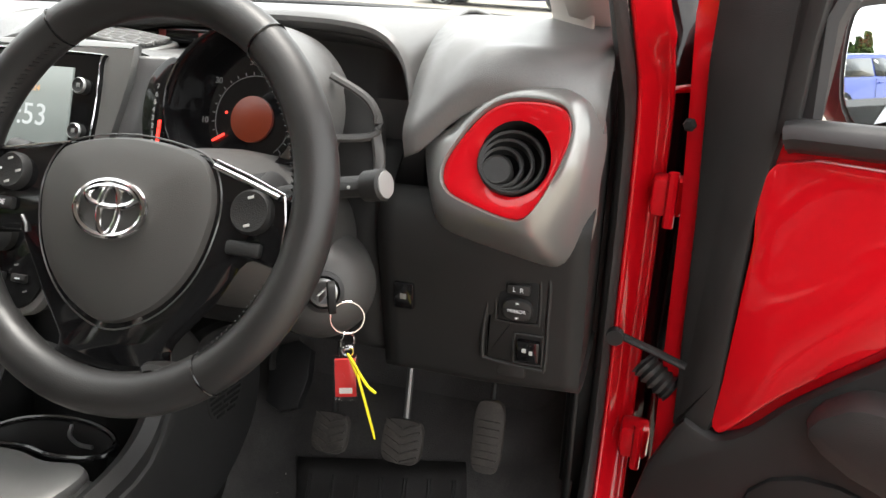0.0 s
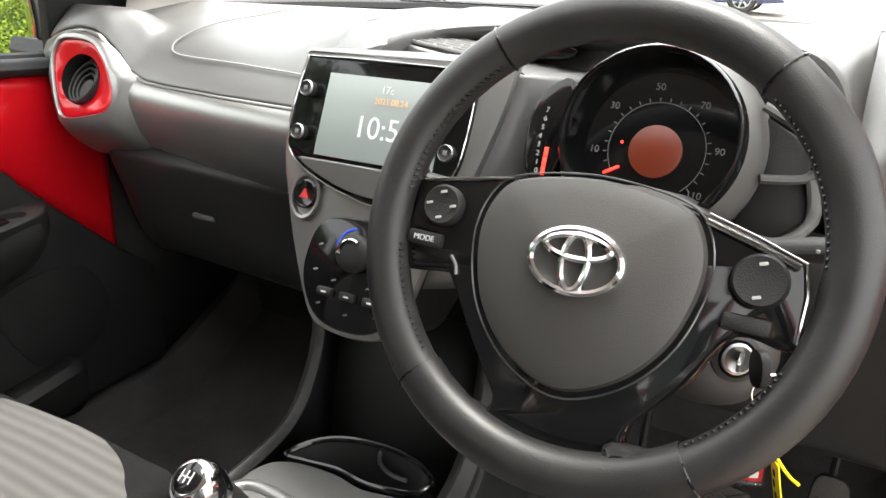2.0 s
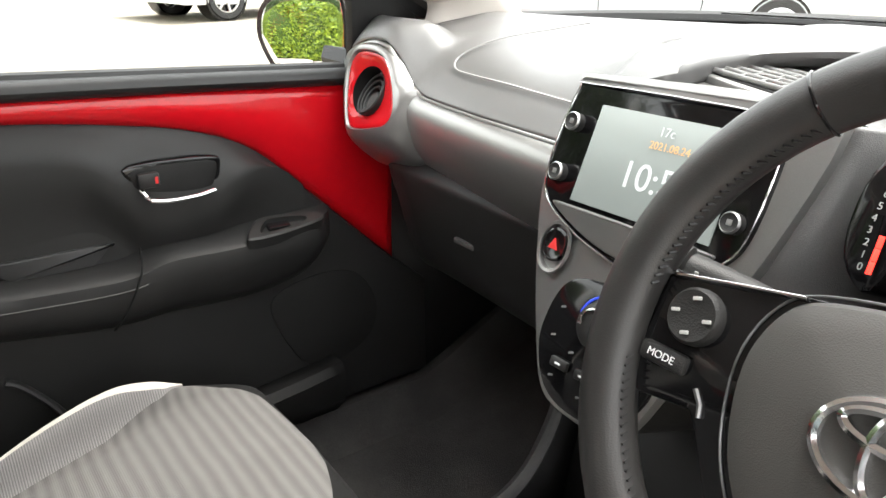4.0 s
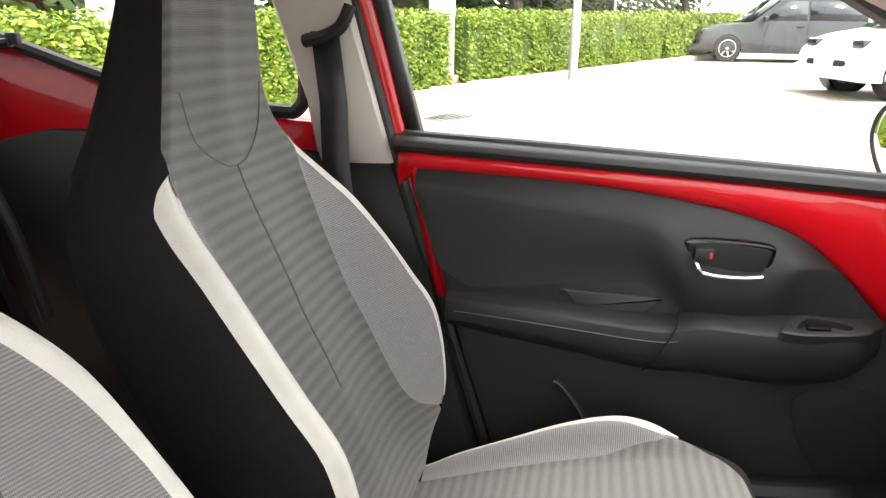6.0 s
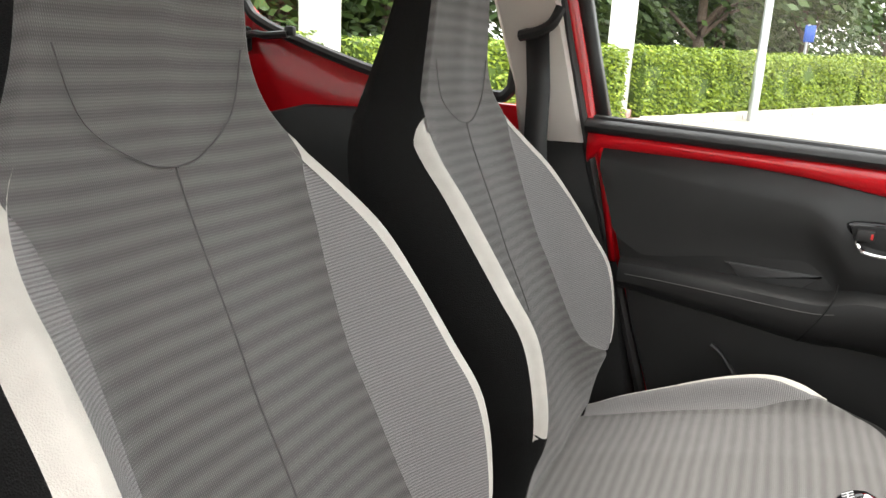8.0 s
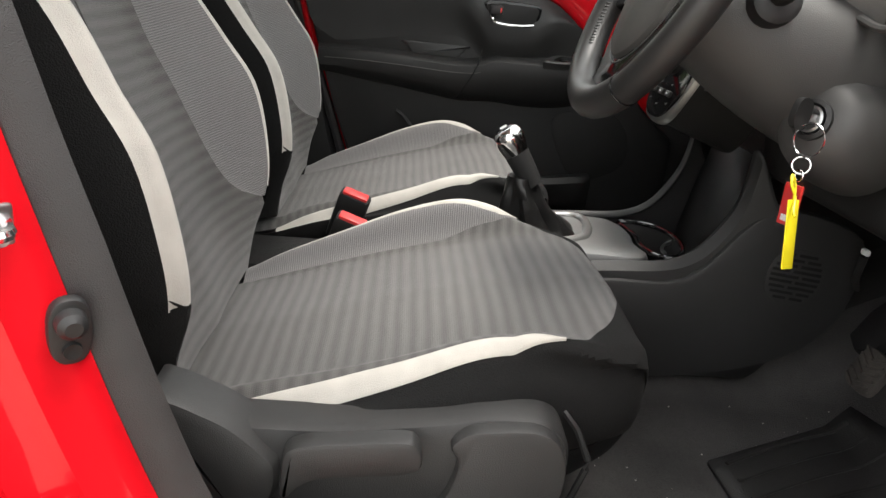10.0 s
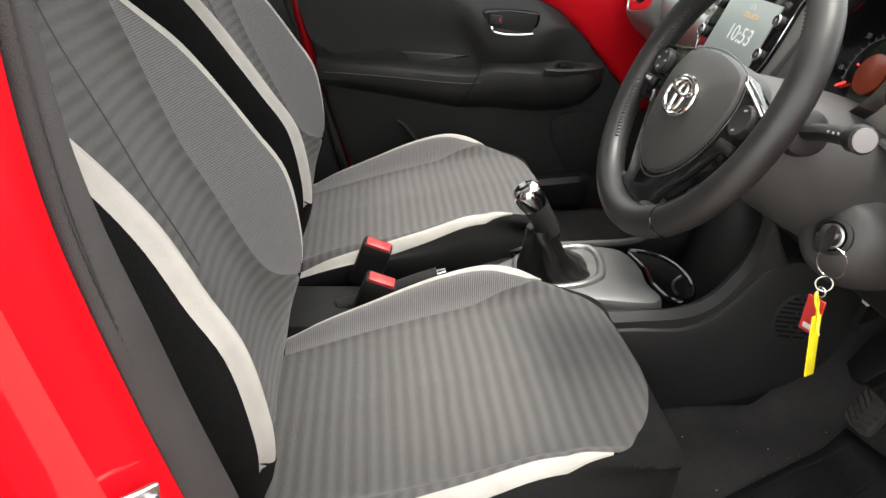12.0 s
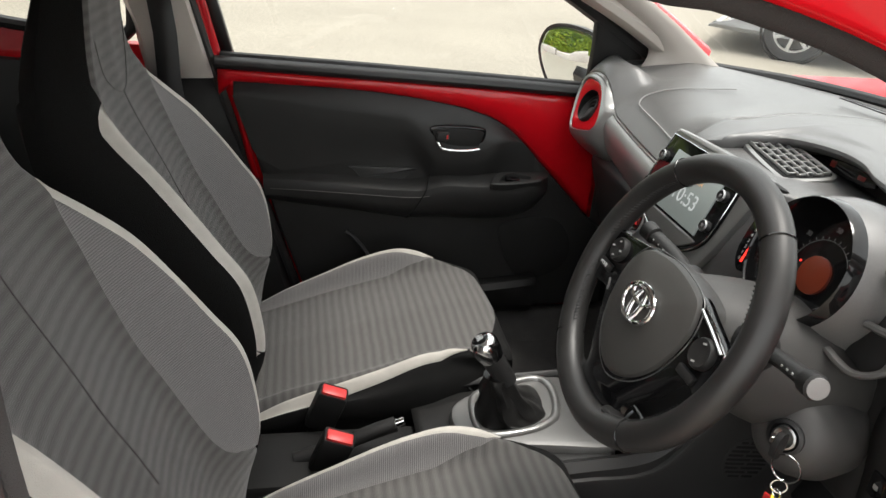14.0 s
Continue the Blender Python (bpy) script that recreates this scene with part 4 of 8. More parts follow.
put("hub_line", tube([WH @ Vector((x * 1.03, y * 1.03, -0.0075)) for x, y in shield], 0.0008, 6, closed=True), RAIL, wheel, "thin grey line round the cover")
for sx in (-1, 1):
    bm_ = WM @ Matrix.Translation((sx * 0.121, -0.006 if sx < 0 else -0.016, -0.008))
    pd = put("switch_pad", disc([(0.0170 if sx < 0 else 0.0185, -0.008), (0.0170 if sx < 0 else 0.0185, 0.002), (0.015 if sx < 0 else 0.0165, 0.005), (0.010, 0.004)], bm_ @ Matrix.Translation((0, 0.008, 0)), 24), SOFT, wheel, "round black switch pad")
    for qx, qy in ((0, 0.011), (0, -0.011), (-0.011, 0), (0.011, 0)) if sx < 0 else ((0, 0.012), (0, -0.012)):
        put("switch_mark", rbox(0, 0, 0, 0.0055, 0.0022, 0.0006, 0.0002, bm_ @ Matrix.Translation((qx * 0.95, qy * 0.95 + 0.008, 0.0052)) @ Matrix.Rotation(radians(18), 4, "Z")), PRINT, pd)
    md = put("mode_button", rbox(0, 0, 0, 0.032, 0.012, 0.008, 0.003, bm_ @ Matrix.Translation((-0.010, -0.021, -0.002) if sx < 0 else (-0.003, -0.022, -0.002))), SOFT, wheel, "oblong black switch")
    if sx < 0:
        lettering("mode_print", "MODE", bm_ @ Matrix.Translation((-0.010, -0.021, 0.0025)), 0.0066, INK, md)
    if sx > 0:
        put("spoke_trim", tube([WM @ Vector(q) for q in ((0.080, 0.026, -0.009), (0.110, 0.017, -0.009), (0.143, 0.006, -0.009))], 0.0024, 8), CHROME, wheel, "chrome bar on the spoke")
        put("spoke_edge", tube([WM @ Vector(q) for q in ((0.080, 0.031, -0.011), (0.113, 0.021, -0.011), (0.146, 0.009, -0.011), (0.1505, -0.012, -0.0115), (0.1500, -0.044, -0.0115))], 0.0012, 6), CHROME, wheel, "thin chrome edge of the spoke")
    else:
        put("spoke_edge", tube([WM @ Vector(q) for q in ((-0.148, 0.0205, -0.011), (-0.10, 0.0285, -0.011), (-0.068, 0.0335, -0.011))], 0.0012, 6), CHROME, wheel, "thin chrome edge of the spoke")
        put("spoke_tip", tube([WM @ Vector(q) for q in ((-0.106, -0.036, -0.011), (-0.100, -0.043, -0.011), (-0.098, -0.050, -0.011))], 0.0016, 6), RAIL, wheel, "short chrome accent")
for name_, pts in (("rim_pad", [(-0.112, -0.128), (-0.085, -0.137), (-0.058, -0.1405), (-0.052, -0.149), (-0.058, -0.163), (-0.100, -0.152), (-0.122, -0.135)]), ("rim_pad", [(0.046, -0.137), (0.085, -0.134), (0.112, -0.126), (0.122, -0.135), (0.100, -0.152), (0.052, -0.163), (0.042, -0.149)]),
                   ("grip_base", [(0.1535, 0.018), (0.168, 0.034), (0.172, -0.01), (0.166, -0.068), (0.1535, -0.056)]), ("grip_base", [(-0.1565, 0.026), (-0.156, -0.058), (-0.166, -0.072), (-0.172, -0.01), (-0.166, 0.040)])):
    put(name_, plate([(p[0], p[1]) for p in cr([(*q, 0) for q in pts], 4, True)], WR @ Matrix.Translation((0, 0, 0.010 if name_ == "rim_pad" else 0.008)), 0.022, 0.009), LEATHER, wheel, "leather pad inside the rim")
for rx, ry, cx, cy in ((0.0335, 0.023, 0, 0), (0.0095, 0.0205, 0, -0.001), (0.024, 0.0085, 0, 0.010)):
    put("emblem_ring", tube([WH @ Vector((cx + rx * math.cos(a), cy - 0.009 + ry * math.sin(a), 0.0118)) for a in np.linspace(0, 2 * math.pi, 41)[:-1]], 0.0032, 8, closed=True, up=WM.to_3x3().col[2]), CHROME, hub, "chrome oval emblem")

# column, ignition, stalks
col = thing("steering_column", (0.342, 0.15, 0.8), "dark grey steering column shroud with ignition lock", "steering column")
crows = []
for f in np.linspace(0, 1, 9):
    c = Vector((0.342, 0.045, 0.845)).lerp(Vector((0.342, 0.30, 0.74)), f)
    w, h = 0.062 + 0.038 * math.sin(math.pi * min(1, f * 0.75)), 0.055 + 0.03 * math.sin(math.pi * min(1, f * 0.7))
    crows.append([c + Vector((w * math.copysign(abs(math.cos(a)) ** 0.8, math.cos(a)), 0.3 * h * math.sin(a), h * math.sin(a))) for a in np.linspace(0, 2 * math.pi, 25)[:-1]])
put("shroud", capped(sheet(crows, closed=True), 24), COLGREY, col, "dark grey plastic shroud")
IG = frame_of((0.447, 0.165, 0.737), (0.9, 0.5, 0), (0, 0.3, 1))
lock_house = put("lock_housing", disc([(0.066, -0.11), (0.063, -0.06), (0.053, -0.028), (0.041, -0.013), (0.030, -0.007), (0.018, -0.005)], IG, 32), COLGREY, col, "rounded lock housing")
put("lock_ring", lathe([(0.0225, -0.007), (0.0225, -0.001), (0.0180, 0.001), (0.0150, -0.005)], IG, 28), RUBBER, lock_house, "black rubber ring")
put("ignition_lock", lathe([(0.0150, -0.01), (0.0150, 0.002), (0.0125, 0.003), (0.0095, 0.001), (0.001, 0.0)], IG, 24), STEEL, lock_house, "steel ignition barrel")
for sx, a in ((1, ((0.40, 0.11, 0.845), (0.47, 0.105, 0.868), (0.545, 0.092, 0.885))), (-1, ((0.28, 0.10, 0.845), (0.215, 0.115, 0.86), (0.135, 0.10, 0.875)))):
    st = put("stalk", tube(cr(a, 5), 0.012, 10, flat=0.8), SOFT, col, "black control stalk")
    put("stalk_collar", tube([Vector(a[0]).lerp(Vector(a[1]), f) for f in (0.0, 0.45, 0.5)], 0.026, 20, radii=[0.028, 0.026, 0.020]), RUBBER, st, "round black stalk collar")
    e0, e1 = Vector(a[1]).lerp(Vector(a[2]), 0.75), Vector(a[2])
    put("stalk_end", tube([e0, e0.lerp(e1, 0.1), e1, e1 + (e1 - e0) * 0.15], 0.017, 12, radii=[0.011, 0.0138, 0.0145, 0.0115]), SOFT, st, "ribbed stalk end")
    if sx > 0:
        # Cap grey made paler to carry the light on the stalk's end.
        put("stalk_cap", tube([e1 + (e1 - e0) * 0.12, e1 + (e1 - e0) * 0.17, e1 + (e1 - e0) * 0.19], 0.012, 16, radii=[0.0120, 0.0118, 0.0095]), mat("lit_grey_cap", (0.24, 0.235, 0.23), 0.5), st, "grey end cap, paled for the light on its face")
    for k in range(3):
        q = Vector(a[1]).lerp(Vector(a[2]), 0.3 + 0.15 * k)
        put("stalk_mark", rbox(q.x, q.y - 0.0113, q.z + 0.003, 0.003, 0.001, 0.0026, 0.0003), PRINT, st)

# ---- gauges ----
pod = thing("instrument_cluster", (0.335, 0.22, 0.85), "round black speedometer with orange display in a grey pod", "gauge cluster")
GM = frame_of((0.332, 0.225, 0.912), (1, 0, 0), (0, 0.36, 0.93))
put("gauge_can", lathe([(0.0880, 0.010), (0.0850, 0.026), (0.0825, 0.030), (0.0800, 0.026), (0.0790, 0.0), (0.0785, -0.016)], GM, 44), GLOSS, pod, "glossy black gauge rim")
put("gauge_shell", lathe([(0.03, -0.085), (0.096, -0.08), (0.104, -0.05), (0.101, -0.025), (0.094, -0.002), (0.0878, 0.011)], GM, 44), PAD, pod, "grey pod shell")
dial = put("dial", disc([(0.0795, -0.016), (0.0795, -0.012), (0.05, -0.011)], GM, 40), GLOSS, pod, "black dial")
put("dial_display", disc([(0.0255, -0.011), (0.0255, -0.007), (0.0245, -0.0065)], GM @ Matrix.Translation((0.004, -0.0095, 0)), 32), ORANGE, dial, "round orange display")
for k, txt in enumerate(("10", "30", "50", "70", "90", "110")):
    a = radians(188 - k * 46)
    lettering("dial_number", txt, GM @ Matrix.Translation((0.0595 * math.cos(a) + 0.003, 0.0595 * math.sin(a) - 0.006, -0.0100)), 0.0095, DIALINK, dial)
for k in range(24):
    a = radians(211 - k * 11.5)
    put("dial_tick", rbox(0, 0, 0, 0.0035, 0.0010, 0.0006, 0.0002, GM @ Matrix.Translation((0.004, -0.008, -0.0100)) @ Matrix.Rotation(a, 4, "Z") @ Matrix.Translation((0.0495, 0, 0))), DIALINK, dial)
put("dial_arc", tube([GM @ Vector((0.004 + 0.0465 * math.cos(a), -0.008 + 0.0465 * math.sin(a), -0.0100)) for a in np.linspace(radians(215), radians(-50), 50)], 0.0004, 4), DIALINK, dial, "thin scale arc")
put("dial_needle", rbox(0, 0, 0, 0.017, 0.0026, 0.002, 0.0008, GM @ Matrix.Translation((0.004, -0.0095, -0.0075)) @ Matrix.Rotation(radians(211), 4, "Z") @ Matrix.Translation((0.045, 0, 0))), REDLIGHT, dial, "red needle")
put("seat_belt_lamp", disc([(0.0014, -0.011), (0.0014, -0.0098), (0.001, -0.0095)], GM @ Matrix.Translation((-0.030, -0.004, 0)), 10), REDLIGHT, dial, "small red warning lamp")
tach = put("rev_counter", plate([(p[0], p[1]) for p in cr([(-0.086, 0.048, 0), (-0.112, 0.034, 0), (-0.123, 0.0, 0), (-0.118, -0.045, 0), (-0.092, -0.062, 0), (-0.078, 0, 0)], 4, True)], GM @ Matrix.Translation((0, 0, 0.012)), 0.06, 0.004), GLOSS, pod, "black rev counter lobe")
for k in range(8):
    lettering("rev_number", "01234567"[k], GM @ Matrix.Translation((-0.107 + 0.003 * abs(k - 3.5) / 3.5, -0.047 + 0.0088 * k, 0.0125)), 0.0075, PRINT, tach)
for k in range(3):
    put("rev_bar", rbox(0, 0, 0, 0.004, 0.009, 0.0006, 0.0002, GM @ Matrix.Translation((-0.0970, -0.046 + 0.0095 * k, 0.0127))), REDLIGHT, tach)
# bracket arms at the pod's outer side
put("pod_arm", tube([GM @ Vector(q) for q in cr([(0.092, 0.045, -0.01), (0.135, 0.022, -0.02), (0.142, -0.01, -0.03), (0.100, -0.02, -0.02)], 5)], 0.0065, 8, flat=0.7), COLGREY, pod, "grey bracket arm")
put("pod_arm", tube([GM @ Vector(q) for q in cr([(0.142, -0.01, -0.03), (0.150, -0.05, -0.03), (0.125, -0.075, -0.02), (0.085, -0.07, -0.01)], 5)], 0.0065, 8, flat=0.7), COLGREY, pod, "grey bracket arm")
put("pod_web", plate([(0.095, 0.04), (0.138, 0.018), (0.145, -0.05), (0.12, -0.072), (0.085, -0.065)], GM @ Matrix.Translation((0, 0, -0.035)), 0.03, 0.003), BLACK, pod)


# ---- front seats ----
# (height, half width, front y at the middle, front y of the bolster crest, back y)
BACK = [(0.40, 0.215, -0.500, -0.500, -0.62), (0.46, 0.222, -0.515, -0.490, -0.645), (0.53, 0.235, -0.540, -0.470, -0.67), (0.60, 0.243, -0.565, -0.472, -0.70), (0.68, 0.247, -0.600, -0.490, -0.74),
        (0.74, 0.246, -0.630, -0.530, -0.77), (0.80, 0.242, -0.655, -0.573, -0.80), (0.86, 0.232, -0.682, -0.620, -0.825), (0.91, 0.215, -0.704, -0.670, -0.84), (0.95, 0.190, -0.718, -0.705, -0.848),
        (0.99, 0.155, -0.726, -0.722, -0.848), (1.04, 0.132, -0.729, -0.729, -0.840), (1.10, 0.122, -0.728, -0.728, -0.822), (1.16, 0.113, -0.727, -0.727, -0.806), (1.21, 0.102, -0.732, -0.733, -0.797), (1.235, 0.075, -0.746, -0.748, -0.792), (1.24, 0.03, -0.764, -0.765, -0.778)]


def smooth_rows(tab, n=5):
    return [list(p) for p in cr(tab, n)]


def back_ring(row, sx, lean=0.0):
    """Half a slice through the backrest, from the middle of the front to the middle of the back."""
    z, w, yc, yb, yr = row
    if sx > 0:
        yb += lean * (0.3 + math.exp(-((z - 0.81) / 0.08) ** 2)) * min(1.0, max(0.0, (0.95 - z) / 0.08))
        w *= 1 + 1.6 * lean
    elif lean:
        w += 0.011 * math.exp(-((z - 0.88) / 0.07) ** 2)
    d = max(yb - yc, 0.0)
    r = min(0.045, (yc - yr) * 0.45)
    pts = [(0, yc + 0.004), (0.30 * w, yc), (0.56 * w, yc + 0.08 * d), (0.72 * w, yc + 0.45 * d), (0.86 * w, yc + 0.88 * d), (0.93 * w, yb), (0.985 * w, yb - 0.012), (1.02 * w, yb - 0.040),
           (1.04 * w, (yb - 0.04 + yr) / 2), (1.0 * w, yr + r), (0.9 * w, yr + 0.3 * r), (0.55 * w, yr), (0, yr)]
    return [np.array((sx * x, y, z)) for x, y in pts]


def seat(SEAT_X, lean, label):
    """A front seat; lean brings its outer bolster a little forward."""
    s = thing("car_seat", (SEAT_X, -0.25, 0.25), label, "car seat", group="front seats")
    tab = smooth_rows(BACK)
    half = {sx: [cr(back_ring(r, sx, lean), 4) for r in tab] for sx in (-1, 1)}  # 49 points each
    off = np.array((SEAT_X, 0, 0))

    def strip(name, sx, lo, hi, zmin, zmax, material, label, parent=s, proud=0.0, both=False):
        """lo, hi: place along the slice as a function of height."""
        rows, uv = [], []
        for r, ring_ in zip(tab, half[sx]):
            if not zmin <= r[0] <= zmax:
                continue
            a, b = lo(r[0]), hi(r[0])
            pts = []
            for f in np.linspace(0, 1, 11):
                q = a + (b - a) * f
                i = min(int(q), len(ring_) - 2)
                p = ring_[i] + (ring_[i + 1] - ring_[i]) * (q - i)
                t = ring_[i + 1] - ring_[i]
                nrm = np.array((t[1] * -1, t[0], 0)) * (-sx)
                nl = np.linalg.norm(nrm)
                p = p + (nrm / nl if nl > 1e-6 else nrm) * proud * math.sin(math.pi * f) ** 0.5
                pts.append(p)
            if both:
                ring_, left = half[-1][[q is r for q in tab].index(True)], []
                for f in np.linspace(0, 1, 11)[:0:-1]:
                    q = a + (b - a) * f
                    i = min(int(q), len(ring_) - 2)
                    left.append(ring_[i] + (ring_[i + 1] - ring_[i]) * (q - i))
                pts = left + pts
            rows.append([p + off for p in pts])
            L = 0.0
            for k, p in enumerate(pts):
                L += np.linalg.norm(p[:2] - pts[k - 1][:2]) if k else 0.0
                uv.append((L - (0.25 if both else 0), 0.0))
        # v by running length up the seat
        acc, out = 0.0, []
        for k, r in enumerate(rows):
            if k:
                acc += np.linalg.norm(np.array(r[len(r) // 2]) - np.array(rows[k - 1][len(r) // 2]))
            out += [(uv[k * len(r) + j][0], 0.93 * r[j][2] - 0.37 * r[j][1]) for j in range(len(r))]
        return put(name, sheet(rows), material, parent, label, uv=out)

    INNER = np.array(cr([(0.500, 20.5), (0.510, 20.0), (0.516, 16.5), (0.527, 13.2), (0.55, 10.8), (0.60, 9.3), (0.70, 8.6), (0.80, 9.0), (0.87, 10.3), (0.92, 13.0), (0.955, 17.5), (1.0, 20.5)], 8)).T

    def inner(z):
        return float(np.interp(z, INNER[0], INNER[1]))

    def crest(z):
        return float(np.interp(z, [0.40, 0.56, 0.80, 0.88, 0.95], [17.8, 17.5, 17.0, 15.8, 15.0]))

    def pipe_end(z):
        return float(np.interp(z, [0.40, 0.50, 0.56, 0.70, 0.85, 0.93, 0.955, 0.97], [24.2, 24.8, 25.2, 25.8, 26.0, 25.6, 22.8, 18.2]))

    def full(z):
        return inner(z) if z < 0.955 else float(np.interp(z, [0.955, 0.99, 1.3], [17.5, 22.5, 23.0]))

    strip("backrest", 1, lambda z: 0.0, full, 0.0, 2.0, RIBCLOTH, "grey ribbed backrest with tall fixed headrest", both=True)
    for sx in (-1, 1):
        strip("back_bolster", sx, lambda z: min(inner(z), crest(z)), crest, 0.512, 0.956, MESHCLOTH, "light grey mesh bolster", proud=0.002)
        strip("back_piping", sx, crest, pipe_end, 0.53, 0.972, WHITECLOTH, "off-white piping panel", proud=0.003)
        strip("side_panel", sx, lambda z: full(z) if z > 0.958 else pipe_end(z) if z > 0.53 else 18.4 if z > 0.508 else 20.0, lambda z: 48.0, 0.0, 2.0, BLACKCLOTH, "black cloth side and back")
        # seam stitched from headrest into the back
        put("seam", tube([off + np.array(q) for q in cr([(sx * 0.105, -0.726, 1.05), (sx * 0.085, -0.722, 0.99), (sx * 0.035, -0.7145, 0.955), (0.0, -0.7115, 0.948)], 6)], 0.0011 if sx < 0 else 0.0007, 5), SEAM, s)
    put("centre_seam", tube([off + np.array((0.0, float(np.interp(z, [r[0] for r in tab], [r[2] for r in tab])) + 0.0044, z)) for z in np.linspace(0.948, 0.64, 24)], 0.0011, 5), SEAM, s)

    # cushion: (y, middle z, crest z, half width)
    CUSH = [(-0.56, 0.372, 0.38, 0.20), (-0.50, 0.386, 0.398, 0.205), (-0.44, 0.402, 0.430, 0.208), (-0.36, 0.426, 0.466, 0.211), (-0.27, 0.450, 0.506, 0.213), (-0.19, 0.471, 0.530, 0.213), (-0.135, 0.485, 0.526, 0.212),
            (-0.09, 0.492, 0.508, 0.209), (-0.05, 0.495, 0.497, 0.205), (-0.015, 0.492, 0.488, 0.197), (0.006, 0.484, 0.478, 0.184), (0.018, 0.466, 0.460, 0.166), (0.025, 0.438, 0.433, 0.148), (0.026, 0.405, 0.400, 0.136), (0.019, 0.376, 0.372, 0.130), (0.002, 0.352, 0.350, 0.130), (-0.03, 0.336, 0.336, 0.134), (-0.08, 0.326, 0.326, 0.145)]
    ct = smooth_rows(CUSH, 5)

    def cush_ring(row, sx):
        y, zc, zb, w = row
        zb -= 0.035 * math.exp(-((y + 0.25) / 0.15) ** 2) * min(1.0, max(0.0, (-0.085 - y) / 0.06)) if sx > 0 else 0.0
        d = max(zb - zc, 0)
        low = min(0.40, zc - 0.02)
        side = float(np.interp(y, [-0.56, -0.1, 0.02, 0.05], [1, 1, 0.55, 0.3]))
        pts = [(0, zc + 0.006), (0.35 * w, zc + 0.003), (0.68 * w, zc + 0.01 * d), (0.825 * w, zc + 0.12 * d), (0.90 * w, zc + 0.86 * d), (0.95 * w, zb), (1.0 * w, zb - 0.010), (1.06 * w, zb - 0.03 * side), (1.12 * w, zb - (zb - low) * 0.6 * side), (1.10 * w, low - 0.02 * side), (0.95 * w, low - 0.05 * side)]
        kf = float(np.interp(y, [-0.16, -0.02], [1.0, 0.86]))
        return [np.array((sx * x * (kf if k > 6 else 1.0), y, z)) for k, (x, z) in enumerate(pts)]

    ch = {sx: [cr(cush_ring(r, sx), 4) for r in ct] for sx in (-1, 1)}  # 41 points

    def cstrip(name, sx, lo, hi, ymin, ymax, material, label, proud=0.0, both=False):
        rows, uvu = [], []
        for r, ring_ in zip(ct, ch[sx]):
            if not ymin <= r[0] <= ymax:
                continue
            yy = 1.0 if r[1] < 0.476 and r[0] > -0.09 else r[0]  # below the nose
            a, b = lo(yy, sx), hi(yy, sx)
            pts = []
            for f in np.linspace(0, 1, 17):
                q = a + (b - a) * f
                i = min(int(q), len(ring_) - 2)
                p = ring_[i] + (ring_[i + 1] - ring_[i]) * (q - i) + np.array((sx * 0.4, 0, 0.9)) * proud * math.sin(math.pi * f) ** 0.5
                pts.append(p)
            if both:
                other, left = ch[-1][[q is r for q in ct].index(True)], []
                a, b = lo(yy, -1), hi(yy, -1)
                for f in np.linspace(0, 1, 17)[:0:-1]:
                    q = a + (b - a) * f
                    i = min(int(q), len(other) - 2)
                    left.append(other[i] + (other[i + 1] - other[i]) * (q - i))
                pts = left + pts
            rows.append([p + off for p in pts])
            L, u = 0.0, []
            for k, p in enumerate(pts):
                L += np.linalg.norm(p - pts[k - 1]) if k else 0.0
                u.append(L)
            uvu.append([x - (L / 2 if both else 0) for x in u])
        acc, out = 0.0, []
        for k, r in enumerate(rows):
            if k:
                acc += np.linalg.norm(np.array(r[len(r) // 2]) - np.array(rows[k - 1][len(r) // 2]))
            out += [(uvu[k][j], acc) for j in range(len(r))]
        return put(name, sheet(rows), material, s, label, uv=out)

    def cin(y, sx):
        if sx > 0:
            return cmid(y, sx)
        return float(np.interp(y, [-0.50, -0.44, -0.2, -0.12, -0.085], [11.6, 11.8, 12.0, 14.5, 20.0]))

    def cmid(y, sx):
        if sx > 0:
            return float(np.interp(y, [-0.5, -0.42, -0.3, -0.14], [25.3, 24.2, 21.8, 20.0]))
        return float(np.interp(y, [-0.5, -0.3, -0.2, -0.14, -0.115, -0.085], [20.2, 19.0, 17.8, 16.4, 16.4, 20.0]))

    def cout(y, sx):
        if sx > 0:
            return float(np.interp(y, [-0.5, -0.42, -0.3, -0.14, -0.085], [30.2, 29.0, 27.0, 25.0, 20.5]))
        return float(np.interp(y, [-0.5, -0.3, -0.14, -0.085], [25.4, 25.2, 24.4, 20.5]))

    def cfull(y, sx):
        if y < -0.085:
            return cin(y, sx)
        if sx > 0:
            return float(np.interp(y, [-0.085, -0.07, -0.046, -0.012, 0.006, 0.013], [20.5, 16.5, 9.8, 6.0, 3.2, 0.05]))
        return float(np.interp(y, [-0.085, -0.035, -0.012, 0.0, 0.009, 0.013], [20.5, 15.0, 11.0, 8.8, 4.2, 0.05]))

    cstrip("cushion", 1, lambda y, sx: 0.0, cfull, -1, 1, RIBCLOTH, "grey ribbed seat cushion", both=True)
    for sx in (-1, 1):
        if sx < 0:
            cstrip("cushion_bolster", sx, cin, cmid, -0.50, -0.084, MESHCLOTH, "light grey mesh bolster", proud=0.002)
        cstrip("cushion_piping", sx, cmid, cout, -0.50, -0.084, WHITECLOTH, "off-white piping panel", proud=0.003)
        cstrip("cushion_side", sx, lambda y, sx: cout(y, sx) if y < -0.085 else cfull(y, sx), lambda y, sx: 40.0, -1, 1, BLACKCLOTH, "black cloth cushion side")
